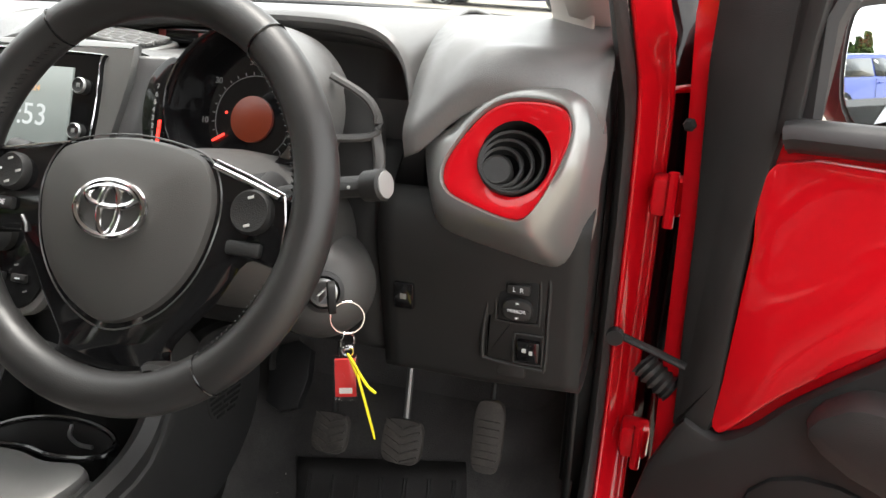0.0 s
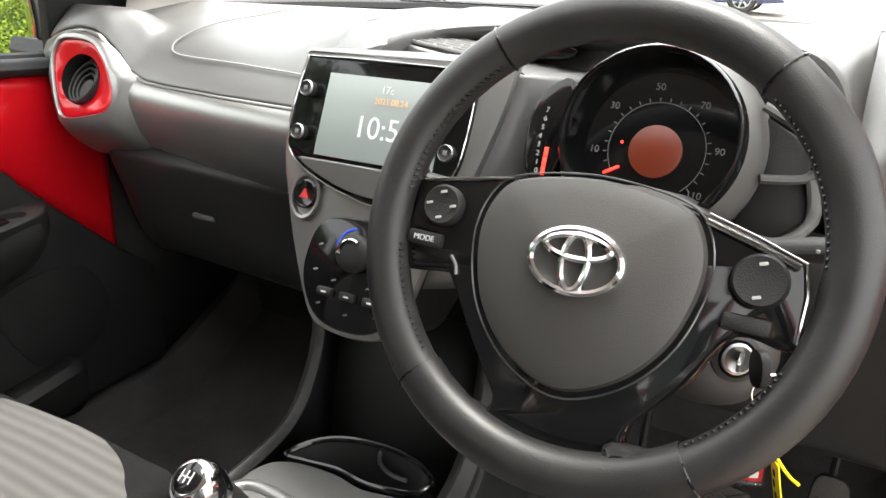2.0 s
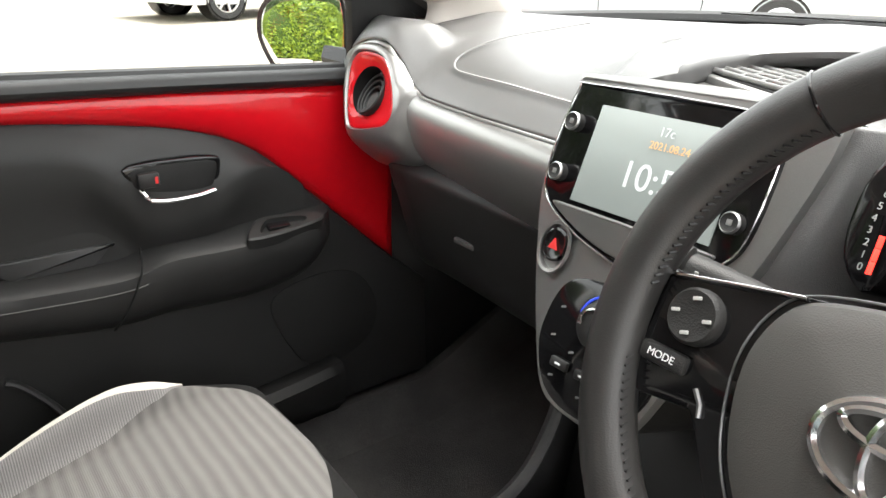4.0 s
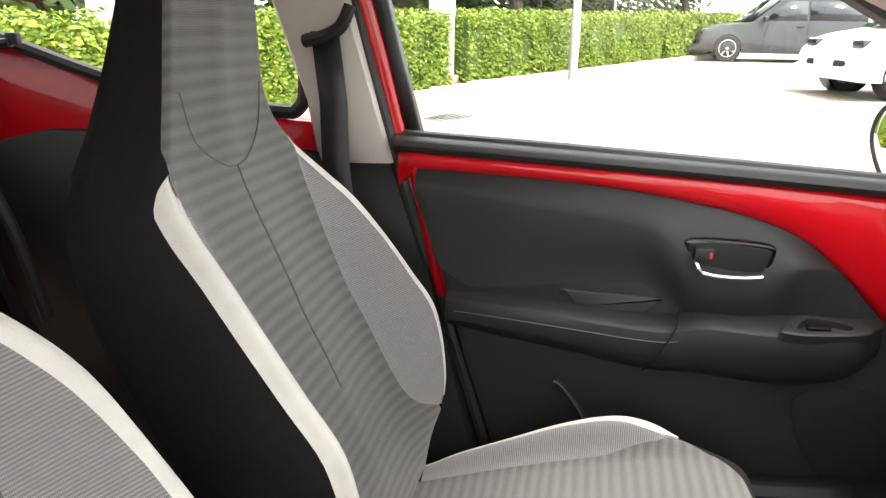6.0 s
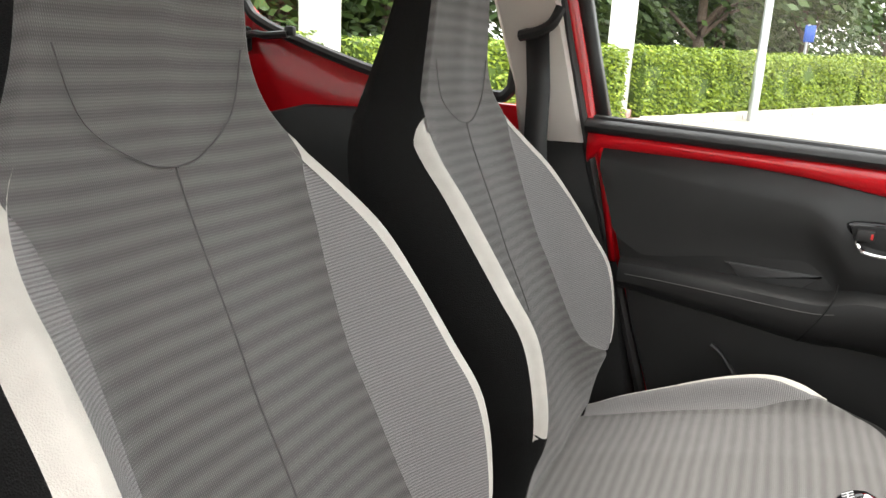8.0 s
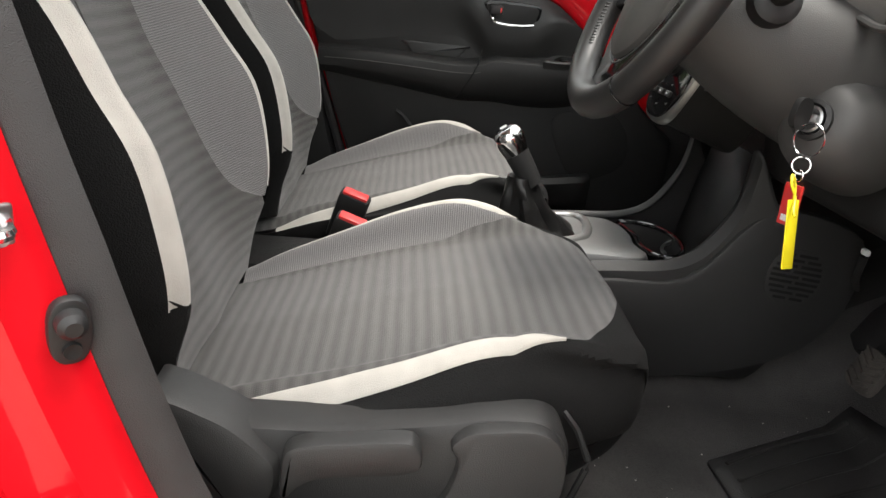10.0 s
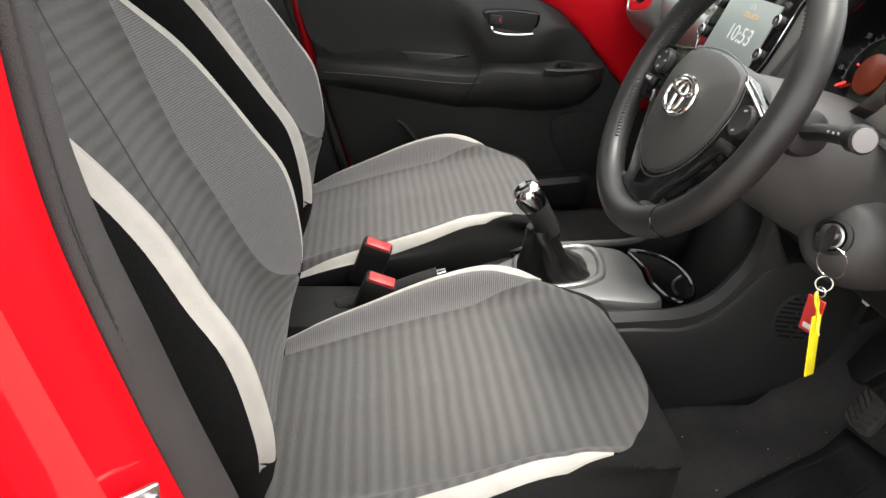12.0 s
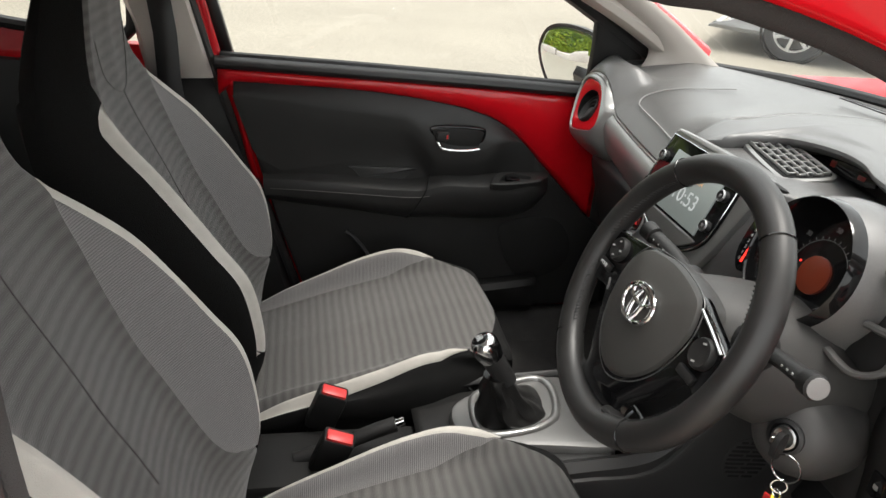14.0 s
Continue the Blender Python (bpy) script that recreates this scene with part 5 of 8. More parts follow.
        # slide rails and feet
        put("seat_rail", tube([off + np.array(q) for q in ((sx * 0.23, -0.52, 0.250), (sx * 0.23, -0.075, 0.292))], 0.013, 10, flat=0.8), RAIL, s, "bare steel slide rail")
        put("rail_foot", rbox(SEAT_X + sx * 0.225, -0.12, 0.248, 0.05, 0.09, 0.07, 0.012), CARPET, s)
        put("rail_foot", rbox(SEAT_X + sx * 0.225, -0.5, 0.25, 0.05, 0.08, 0.05, 0.012), CARPET, s)
    put("seat_pan", rbox(SEAT_X, -0.28, 0.335, 0.40, 0.40, 0.06, 0.02), BLACK, s, "black seat pan")
    put("slide_bar", tube([off + np.array(q) for q in ((0.230, -0.090, 0.288), (0.238, -0.070, 0.335), (0.238, -0.058, 0.376), (0.234, -0.056, 0.384), (0.224, -0.070, 0.415), (0.214, -0.084, 0.43))], 0.004, 7), DARKBAR, s, "bent steel slide bar")
    return s


seat(0.349, 0.02, "grey ribbed cloth car seat with off-white piping and black sides")
seat(-0.313, 0.0, "empty grey ribbed cloth passenger seat with off-white piping")

# plastic side cover with recliner lever on the outer side of the driver's seat
cover = thing("seat_side_cover", (0.61, -0.3, 0.32), "dark grey plastic seat side cover with recliner lever", "seat cover")
CM = frame_of((0.618, 0, 0), (0, 1, 0), (0, 0, 1))  # plane x across: local x = y, local y = z, local z = +x
shape = [(p[0], p[1]) for p in cr([(-0.475, 0.41, 0), (-0.44, 0.428, 0), (-0.40, 0.428, 0), (-0.32, 0.429, 0), (-0.22, 0.441, 0), (-0.17, 0.450, 0), (-0.125, 0.450, 0), (-0.098, 0.438, 0), (-0.085, 0.412, 0), (-0.085, 0.375, 0), (-0.094, 0.340, 0), (-0.12, 0.331, 0), (-0.19, 0.322, 0), (-0.25, 0.314, 0), (-0.38, 0.30, 0), (-0.46, 0.31, 0)], 4, True)]
put("cover_body", plate(shape, CM, 0.05, 0.014), CONSIDE, cover, "dark grey grained cover")
up_ = [(p[0], p[1]) for p in cr([(-0.206, 0.424, 0), (-0.190, 0.440, 0), (-0.16, 0.445, 0), (-0.125, 0.446, 0), (-0.103, 0.435, 0), (-0.092, 0.412, 0), (-0.091, 0.38, 0), (-0.099, 0.346, 0), (-0.115, 0.337, 0), (-0.17, 0.330, 0), (-0.218, 0.326, 0), (-0.222, 0.335, 0), (-0.205, 0.373, 0), (-0.198, 0.405, 0)], 4, True)]
put("cover_front", plate(up_, CM @ Matrix.Translation((0, 0, 0.014)), 0.03, 0.0045), CONSIDE, cover)
rear_ = [(p[0], p[1]) for p in cr([(-0.495, 0.460, 0), (-0.475, 0.464, 0), (-0.445, 0.452, 0), (-0.413, 0.435, 0), (-0.381, 0.406, 0), (-0.371, 0.390, 0), (-0.374, 0.36, 0), (-0.391, 0.329, 0), (-0.415, 0.320, 0), (-0.455, 0.335, 0), (-0.50, 0.38, 0)], 4, True)]
put("cover_rear", plate(rear_, CM @ Matrix.Translation((0, 0, 0.018)), 0.06, 0.014), CONSIDE, cover)
lev = [(p[0], p[1]) for p in cr([(-0.366, 0.400, 0), (-0.362, 0.424, 0), (-0.344, 0.434, 0), (-0.30, 0.439, 0), (-0.253, 0.443, 0), (-0.239, 0.437, 0), (-0.234, 0.422, 0), (-0.241, 0.408, 0), (-0.283, 0.401, 0), (-0.330, 0.396, 0), (-0.350, 0.384, 0), (-0.360, 0.373, 0), (-0.366, 0.376, 0)], 4, True)]
put("recliner_lever", plate(lev, CM @ Matrix.Translation((0, 0, 0.036)), 0.022, 0.006), CONSIDE, cover, "dark grey recliner lever")


# ---- console, gear lever, buckles ----
console = thing("center_console", (0.03, 0.1, 0.3), "grey centre console with two cup holders", "console")
prof = cr([(-0.16, 0.425), (-0.05, 0.438), (0.06, 0.445), (0.15, 0.452), (0.20, 0.475), (0.235, 0.52), (0.255, 0.57), (0.262, 0.64)], 5)
for sx, x0, ml in ((-1, -0.095, PAD), (1, 0.145, PAD)):
    rows = [[(x0 + sx * 0.0, p[0], p[1]), (x0 + sx * 0.012, p[0], p[1] + 0.006), (x0 + sx * 0.024, p[0] + 0.005, p[1] - 0.004), (x0 + sx * 0.032, p[0] + 0.03, max(0.30, p[1] - 0.06)), (x0 + sx * 0.03, min(p[0] + 0.12, 0.42), max(0.27, p[1] - 0.20))] for p in prof]
    put("console_wing", sheet(rows), CONSIDE, console, "dark grey console wing", thick=0.006)
put("side_skirt", plate([(p[0], p[1]) for p in cr([(-0.12, 0.26, 0), (-0.12, 0.40, 0), (0.04, 0.43, 0), (0.18, 0.44, 0), (0.27, 0.54, 0), (0.34, 0.56, 0), (0.45, 0.52, 0), (0.455, 0.42, 0), (0.41, 0.34, 0), (0.30, 0.285, 0), (0.12, 0.26, 0)], 4, True)],
    frame_of((0.181, 0, 0), (0, 1, 0), (0, 0, 1)), 0.02, 0.008), CONSIDE, console, "black console side")
GRM = frame_of((0.1818, 0.352, 0.455), (0, 1, -0.12), (0, 0.1, 1))
grille = put("vent_grille", plate(oval(0, 0, 0.046, 0.046, 24, 2.4), GRM @ Matrix.Translation((0, 0, 0.0008)), 0.004, 0.001), CONSIDE, console, "round slotted air grille")
for k in range(9):
    z = -0.036 + k * 0.009
    w = 0.041 * math.sqrt(max(0.05, 1 - (z / 0.045) ** 2))
    gap = 0.010 * math.sin(k * 2.1)
    for a, b in ((-w, gap - 0.003), (gap + 0.003, w)):
        # Each slot is a near-black bar, its shade painted in.
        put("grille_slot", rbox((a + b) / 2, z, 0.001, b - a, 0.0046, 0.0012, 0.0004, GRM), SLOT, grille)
rel = thing("release_lever", (0.222, 0.42, 0.45), "small black footwell lever with a white tip", "lever")
put("lever_stem", tube([(0.218, 0.43, 0.455), (0.224, 0.42, 0.475), (0.236, 0.416, 0.515)], 0.006, 8, flat=0.6), BLACK, rel, "black lever stem")
put("lever_tip", rbox(0.240, 0.413, 0.523, 0.016, 0.008, 0.010, 0.003), WHITEPAINT, rel, "white lever tip")
top = [[(x, y, z) for x in np.linspace(-0.09, 0.142, 9)] for y, z in [(p[0], p[1] - 0.012) for p in cr([(-0.20, 0.41), (-0.10, 0.432), (0.08, 0.442), (0.13, 0.446)], 4)]]
put("console_top", sheet(top), SOFT, console, "dark console top", thick=0.006)
put("cup_tray", sheet([[(x, y, z) for x in (-0.09, 0.03, 0.142)] for y, z in ((0.13, 0.434), (0.135, 0.37), (0.25, 0.37), (0.262, 0.45), (0.30, 0.62))]), BLACK, console, "black cup holder tray", thick=0.005)
cup = cr([(-0.080, 0.142, 0.446), (-0.055, 0.182, 0.452), (-0.010, 0.204, 0.456), (0.05, 0.210, 0.458), (0.100, 0.200, 0.457), (0.124, 0.180, 0.454), (0.108, 0.155, 0.449), (0.05, 0.146, 0.446), (0.0, 0.152, 0.445), (-0.045, 0.146, 0.444)], 4, True)
put("cup_rim", tube(cup, 0.0045, 8, closed=True), GLOSS, console, "glossy black cup holder rim")
cc = Vector((0.022, 0.176, 0.39))
put("cup_well", sheet([[Vector(p) for p in cup], [Vector(p).lerp(Vector((cc.x, cc.y, p[2] - 0.06)), 0.12) for p in cup], [Vector((p[0], p[1], 0.385)).lerp(cc, 0.25) for p in cup], [Vector((p[0], p[1], 0.384)).lerp(cc, 0.97) for p in cup]], closed=True), BLACK, console, "deep black cup well")
put("cup_spring", tube(cr([(0.030, 0.206, 0.450), (0.04, 0.19, 0.446), (0.065, 0.178, 0.446), (0.09, 0.176, 0.448)], 4), 0.003, 6), STEEL, console, "steel cup spring")
ptop = [(p[0], p[1]) for p in cr([(-0.103, 0.04, 0), (-0.092, 0.11, 0), (-0.06, 0.135, 0), (0.0, 0.143, 0), (0.05, 0.137, 0), (0.10, 0.145, 0), (0.122, 0.12, 0), (0.108, 0.04, 0), (0.092, -0.05, 0), (0.072, -0.115, 0), (0.03, -0.14, 0), (-0.03, -0.13, 0), (-0.07, -0.07, 0)], 4, True)]
put("shift_panel", plate(ptop, frame_of((0, 0, 0.447), (1, 0, 0), (0, 1, 0.03)), 0.035, 0.012), SILVERSHADE, console, "silver shift panel, darkened for the shade it lies in")
put("tunnel_tray", rbox(0.025, -0.40, 0.33, 0.15, 0.50, 0.12, 0.02), BLACK, console, "black tray between the seats")
SHIFT = cr([(0.030, -0.098, 0.446), (-0.018, -0.094, 0.447), (-0.050, -0.078, 0.447), (-0.076, -0.022, 0.448), (-0.091, 0.044, 0.449), (-0.068, 0.069, 0.450), (-0.020, 0.068, 0.450), (0.022, 0.056, 0.450), (0.040, 0.042, 0.449), (0.060, 0.004, 0.448), (0.069, -0.058, 0.447), (0.060, -0.088, 0.446)], 4, True)
put("shift_ring", tube(SHIFT, 0.0085, 10, closed=True, flat=0.8), SILVER, console, "satin silver shift surround")

gear = thing("gear_lever", (0.0, 0.0, 0.44), "gear lever with chrome knob and black leather boot", "gear lever")
brows = []
for f in np.linspace(0, 1, 25):
    row = []
    for k, p in enumerate(SHIFT):
        base = Vector((0.0, -0.015, 0.444)).lerp(Vector(p), 0.93)
        a = math.atan2(base.y + 0.015, base.x)
        tip = Vector((0.031 + 0.024 * math.cos(a), -0.070 + 0.024 * math.sin(a), 0.548))
        q = base.lerp(tip, 1 - (1 - f) ** 1.6)
        q.z = 0.438 + 0.110 * f ** 1.25
        puff = 0.007 * math.sin(math.pi * f) ** 0.8 * (0.4 + 0.6 * max(0.0, math.cos(a - 1.9)))
        fold = 0.0075 * math.sin(5 * a + 3.2 * f + 0.8 * math.sin(6 * f)) * math.sin(math.pi * f) + 0.0025 * math.sin(11 * a - 6 * f) * math.sin(math.pi * f)
        row.append(q + Vector((math.cos(a) * (puff + fold), math.sin(a) * (puff + fold), 0.004 * math.sin(11 * f + 2.5 * a) * math.sin(math.pi * f))))
    brows.append(row)
put("gear_boot", capped(sheet(brows, closed=True), len(SHIFT)), BOOT, gear, "creased black leather boot")
KM = frame_of((0.033, -0.092, 0.599), (1, 0, 0.05), (0, 0.93, 0.36))
KM = KM @ Matrix.Rotation(radians(12), 4, "X")
put("gear_stick", disc([(0.017, -0.075), (0.019, -0.05), (0.021, -0.012)], KM, 20), SOFT, gear, "black collar")
knob = put("gear_knob", disc([(0.021, -0.014), (0.0245, 0.0), (0.026, 0.012), (0.0245, 0.022), (0.019, 0.029), (0.0155, 0.0305)], KM, 28), CHROME, gear, "polished chrome knob")
cap = put("knob_cap", disc([(0.0155, 0.0303), (0.013, 0.0322), (0.006, 0.0335)], KM, 24), GLOSS, knob, "black shift pattern cap")
for a, b in (((-0.006, -0.006), (-0.006, 0.006)), ((0, -0.006), (0, 0.006)), ((0.006, -0.006), (0.006, 0.006)), ((-0.006, 0), (0.006, 0))):
    put("shift_line", tube([KM @ Vector((*a, 0.0338)), KM @ Vector((*b, 0.0338))], 0.0007, 4), INK, cap)

hand = thing("parking_brake", (0.03, -0.35, 0.38), "black parking brake lever with chrome button", "brake lever")
put("brake_grip", tube(cr([(0.03, -0.42, 0.385), (0.03, -0.36, 0.405), (0.03, -0.29, 0.435), (0.03, -0.245, 0.452)], 5), 0.014, 10), SOFT, hand)
put("brake_button", tube([(0.03, -0.247, 0.452), (0.03, -0.23, 0.458)], 0.008, 10), CHROME, hand, "chrome release button")


def buckle(x, y, z, lean):
    b = thing("seat_belt_buckle", (x, y, z - 0.12), "black seat belt buckle with red press button", "belt buckle", group="front belt buckles")
    m = frame_of((x, y, z), (0.1, 1, -0.32), (0.25, 0.3, 1))
    put("buckle_case", rbox(0, -0.05, 0, 0.056, 0.10, 0.034, 0.007, m), BLACK, b, "black plastic buckle")
    put("press_button", rbox(0, -0.001, 0.003, 0.046, 0.010, 0.022, 0.003, m), REDPLAST, b, "red press button")
    put("buckle_stem", rbox(0, -0.14, 0, 0.03, 0.12, 0.012, 0.004, m), BLACK, b)


buckle(0.072, -0.345, 0.466, -8)
buckle(-0.045, -0.349, 0.474, 8)


# ---- pedals and mat ----
def pedal(name, x, y, z, w, h, lean, label):
    p = thing(name, (x, y, z - h), label, "pedal", group="pedals")
    m = frame_of((x, y, z), (1, 0, 0), (0, lean, 1))
    put("pedal_pad", plate(oval(0, 0, w, h, 28, 4), m, 0.012, 0.003), DUSTRUB, p, "ribbed rubber pad")
    if name != "accelerator_pedal":
        for k in range(5):
            for sx in (-1, 1):
                put("tread_rib", rbox(0, 0, 0, w * 0.9, 0.004, 0.004, 0.001, m @ Matrix.Translation((sx * w * 0.45, -h * 0.75 + k * h * 0.37, 0.002)) @ Matrix.Rotation(radians(25 * sx), 4, "Z")), DUSTRUB, p)
    else:
        for k in range(7):
            put("tread_rib", rbox(0, 0, 0, w * 1.5, 0.003, 0.003, 0.001, m @ Matrix.Translation((0, -h * 0.8 + k * 0.012, 0.001))), DUSTRUB, p)
    put("pedal_arm", tube([(x, y + 0.02, z + h * 0.3), (x, y + 0.06, z + 0.16), (x, y + 0.10, z + 0.26)], 0.0055, 8), RAIL if name == "brake_pedal" else BLACK, p)


pedal("clutch_pedal", 0.326, 0.405, 0.375, 0.030, 0.032, 0.45, "black rubber clutch pedal with tread pattern")
pedal("brake_pedal", 0.448, 0.40, 0.390, 0.032, 0.034, 0.45, "black rubber brake pedal with tread pattern")
pedal("accelerator_pedal", 0.568, 0.455, 0.388, 0.024, 0.058, 0.30, "long black accelerator pedal")
rest = [(p[0], p[1]) for p in cr([(-0.03, -0.05, 0), (0.03, -0.05, 0), (0.03, 0.05, 0), (-0.03, 0.05, 0)], 2, True)]
fr = thing("foot_rest", (0.20, 0.44, 0.32), "ribbed black foot rest", "foot rest")
put("rest_pad", plate(rest, frame_of((0.205, 0.50, 0.40), (1, 0, 0), (0, 0.6, 0.8)), 0.02, 0.004), RUBBER, fr)
mat_ = thing("floor_mat", (0.42, 0.3, 0.24), "black rubber driver floor mat with raised ridges", "floor mat")


def mat_pt(u, v):
    a, b, c, d = Vector((0.625, 0.20, 0.234)), Vector((0.362, 0.19, 0.234)), Vector((0.52, 0.52, 0.285)), Vector((0.232, 0.47, 0.275))
    q = a.lerp(b, u).lerp(c.lerp(d, u), v)
    return Vector((q.x, q.y, floor_z(q.x, q.y) + 0.008))


put("mat_sheet", sheet([[mat_pt(u, v) for u in np.linspace(0, 1, 12)] for v in np.linspace(0, 1, 12)]), MATRUB, mat_, "black ribbed rubber sheet", thick=0.007)
for k in range(7):
    put("mat_ridge", tube([mat_pt(0.07 + 0.142 * k + 0.03 * math.sin(v * 3.4), v) + Vector((0, 0, 0.005)) for v in np.linspace(0.08, 0.9, 12)], 0.0034, 6), MATRUB, mat_)
rng_g = random.Random(5)
gv, gf = [], []
for _ in range(60):
    gx, gy, gs = rng_g.uniform(0.20, 0.64), rng_g.uniform(-0.05, 0.45), rng_g.uniform(0.0004, 0.0011)
    a_, b_ = rbox(gx, gy, floor_z(gx, gy) + 0.004 + gs, 2 * gs, 2.4 * gs, 1.6 * gs, gs * 0.4)
    gf += [tuple(i + len(gv) for i in q) for q in b_]
    gv += a_
grit = put("grit", (gv, gf), GRIT)
tagged(grit, "scattered pale crumbs of grit on the carpet", "grit", kind="stuff")


# ---- key and tags ----
key = thing("ignition_key", (0.447, 0.15, 0.737), "car key in the ignition with split rings", "key", group="key bunch")
kd = IG.to_3x3().col[2]
k0 = Vector((0.447, 0.165, 0.737))
put("key_head", plate(oval(0, 0, 0.014, 0.017, 24, 2.5), frame_of(k0 + kd * 0.03 + Vector((0.003, 0, 0)), kd, (0, 0, 1)), 0.008, 0.002), BLACK, key, "black key head")
put("key_blade", rbox(*(k0 + kd * 0.008), 0.004, 0.03, 0.008, 0.001), STEEL, key)
kp = Vector((0.481, 0.152, 0.742))


def hoop(name, c, r, nrm, rad, material, parent, label=""):
    m = Vector(nrm).normalized().to_track_quat("Z", "Y").to_matrix()
    return put(name, tube([Vector(c) + m @ Vector((r * math.cos(a), r * math.sin(a), 0)) for a in np.linspace(0, 2 * math.pi, 29)[:-1]], rad, 6, closed=True, up=m.col[2]), material, parent, label)


hoop("split_ring", kp + Vector((0, -0.002, -0.022)), 0.0175, (0.5, -1, 0.1), 0.0011, CHROME, key, "steel split ring")
hoop("small_ring", kp + Vector((0, -0.003, -0.049)), 0.009, (0.9, -0.5, 0.1), 0.0012, CHROME, key, "small steel ring")
hoop("chain_link", kp + Vector((0.0, -0.003, -0.060)), 0.006, (0.2, -1, 0), 0.0011, CHROME, key)
fob = thing("key_fob", kp + Vector((0, 0, -0.1)), "clear plastic key fob with red insert", "key fob", group="key bunch")
FM = frame_of(kp + Vector((-0.004, -0.002, -0.095)), (0.93, 0.36, 0), (0, 0, 1))
put("fob_case", rbox(0, 0, 0, 0.027, 0.056, 0.006, 0.002, FM), pane_mat("clear_plastic"), fob, "clear plastic case")
put("fob_insert", rbox(0, 0.001, 0, 0.0225, 0.046, 0.003, 0.0006, FM), REDPLAST, fob, "red paper insert")
put("fob_label", rbox(0, -0.014, 0.0018, 0.014, 0.007, 0.0006, 0.0002, FM), WHITEPAINT, fob, "white label")
tag = thing("key_tag", (0.499, 0.143, 0.640), "yellow plastic numbered cable tag", "key tag", group="key bunch")
TM = frame_of((0.499, 0.143, 0.640), (0.45, -0.9, 0.08), (-0.35, 0.2, 1))
put("tag_strip", rbox(0, -0.018, 0, 0.018, 0.074, 0.002, 0.0008, TM), YELLOW, tag, "yellow tag strip")
put("tag_loop", tube(cr([TM @ Vector(q) for q in ((0, 0.015, 0), (-0.005, 0.033, 0.003), (0.0, 0.045, 0.004), (0.006, 0.035, 0), (0.001, 0.022, -0.002), (0.010, 0.008, -0.008), (0.016, 0.002, -0.014))], 6), 0.0016, 6), YELLOW, tag)
for k in range(4):
    put("tag_mark", rbox(-0.003 + 0.002 * (k % 2), -0.03 + 0.012 * k, 0.0012, 0.004, 0.007, 0.0004, 0.0001, TM), BLACK, tag)

# ---- switches on the lower panel ----
def switch_at(name, x, z, w, h, label, y=0.270):
    sw = put(name, rbox(x, y, z, w, 0.014, h, 0.003), GLOSS, low_panel, label)
    put("switch_symbol", rbox(x, y - 0.0074, z, w * 0.30, 0.0006, h * 0.20, 0.0002), DIALINK, sw)


switch_at("traction_switch", 0.500, 0.698, 0.025, 0.034, "black traction switch", 0.272)
put("switch_surround", rbox(0.500, 0.282, 0.698, 0.036, 0.014, 0.046, 0.004), SOFT, low_panel, "raised switch surround")


def window_frame_at(name, pts, depth, rad, material, parent, label):
    """A raised rounded border on the lower panel, from (x, z) corners."""
    o = cr([(x, depth, z) for x, z in pts], 4, True)
    return put(name, tube(o, rad, 8, closed=True, up=(0, 1, 0)), material, parent, label)


PY = 0.270
pnl = put("mirror_panel", plate([(p[0], p[1]) for p in cr([(0.603, 0.738, 0), (0.607, 0.743, 0), (0.660, 0.744, 0), (0.668, 0.737, 0), (0.669, 0.650, 0), (0.669, 0.632, 0), (0.660, 0.628, 0), (0.606, 0.631, 0), (0.600, 0.638, 0), (0.600, 0.668, 0), (0.602, 0.70, 0)], 4, True)],
    frame_of((0, PY + 0.004, 0), (1, 0, 0), (0, 0, 1)), 0.02, 0.003), BLACK, low_panel, "black mirror switch panel")
window_frame_at("panel_border", [(0.602, 0.738), (0.607, 0.745), (0.661, 0.746), (0.670, 0.738), (0.671, 0.690), (0.671, 0.632), (0.662, 0.626), (0.604, 0.630), (0.597, 0.638), (0.597, 0.668), (0.600, 0.70)], PY + 0.0035, 0.0022, SOFT, pnl, "raised border of the panel")
window_frame_at("switch_border", [(0.612, 0.735), (0.616, 0.739), (0.655, 0.739), (0.660, 0.735), (0.661, 0.688), (0.656, 0.683), (0.616, 0.683), (0.611, 0.688)], PY + 0.0025, 0.0016, SOFT, pnl, "border of the mirror switch")
put("switch_base", rbox(0.636, PY + 0.003, 0.711, 0.046, 0.006, 0.052, 0.004), SLOT, pnl, "near-black plate that stands for the shaded switch well")
MSW = frame_of((0.6365, PY - 0.001, 0.702), (1, 0, 0), (0, 0, 1))
ms = put("mirror_switch", plate(oval(0, 0, 0.0170, 0.0130, 32, 2.6), MSW @ Matrix.Translation((0, 0, 0.006)), 0.010, 0.003), SOFT, pnl, "rounded mirror switch")
put("switch_ridge", plate(oval(0, 0, 0.0140, 0.0036, 24, 2.4), MSW @ Matrix.Translation((0, 0, 0.0075)), 0.003, 0.001), BLACK, ms, "raised bar on the switch")
lettering("mirror_print", "MIRROR", MSW @ Matrix.Translation((0, 0.0, 0.0078)), 0.0058, INK, ms)
for dz in (0.0092, -0.0092):
    put("arrow_mark", plate([(-0.0024, -0.0010), (0.0024, -0.0010), (0, 0.0014)] if dz > 0 else [(-0.0024, 0.0010), (0, -0.0014), (0.0024, 0.0010)], MSW @ Matrix.Translation((0, dz, 0.0064)), 0.0006, 0.0001), INK, ms)
lr = put("lr_switch", rbox(0.6365, PY - 0.002, 0.727, 0.026, 0.008, 0.0115, 0.002), SOFT, pnl, "left and right rocker")
lettering("lr_print", "L  R", frame_of((0.6365, PY - 0.0063, 0.727), (1, 0, 0), (0, 0, 1)), 0.0075, INK, lr)
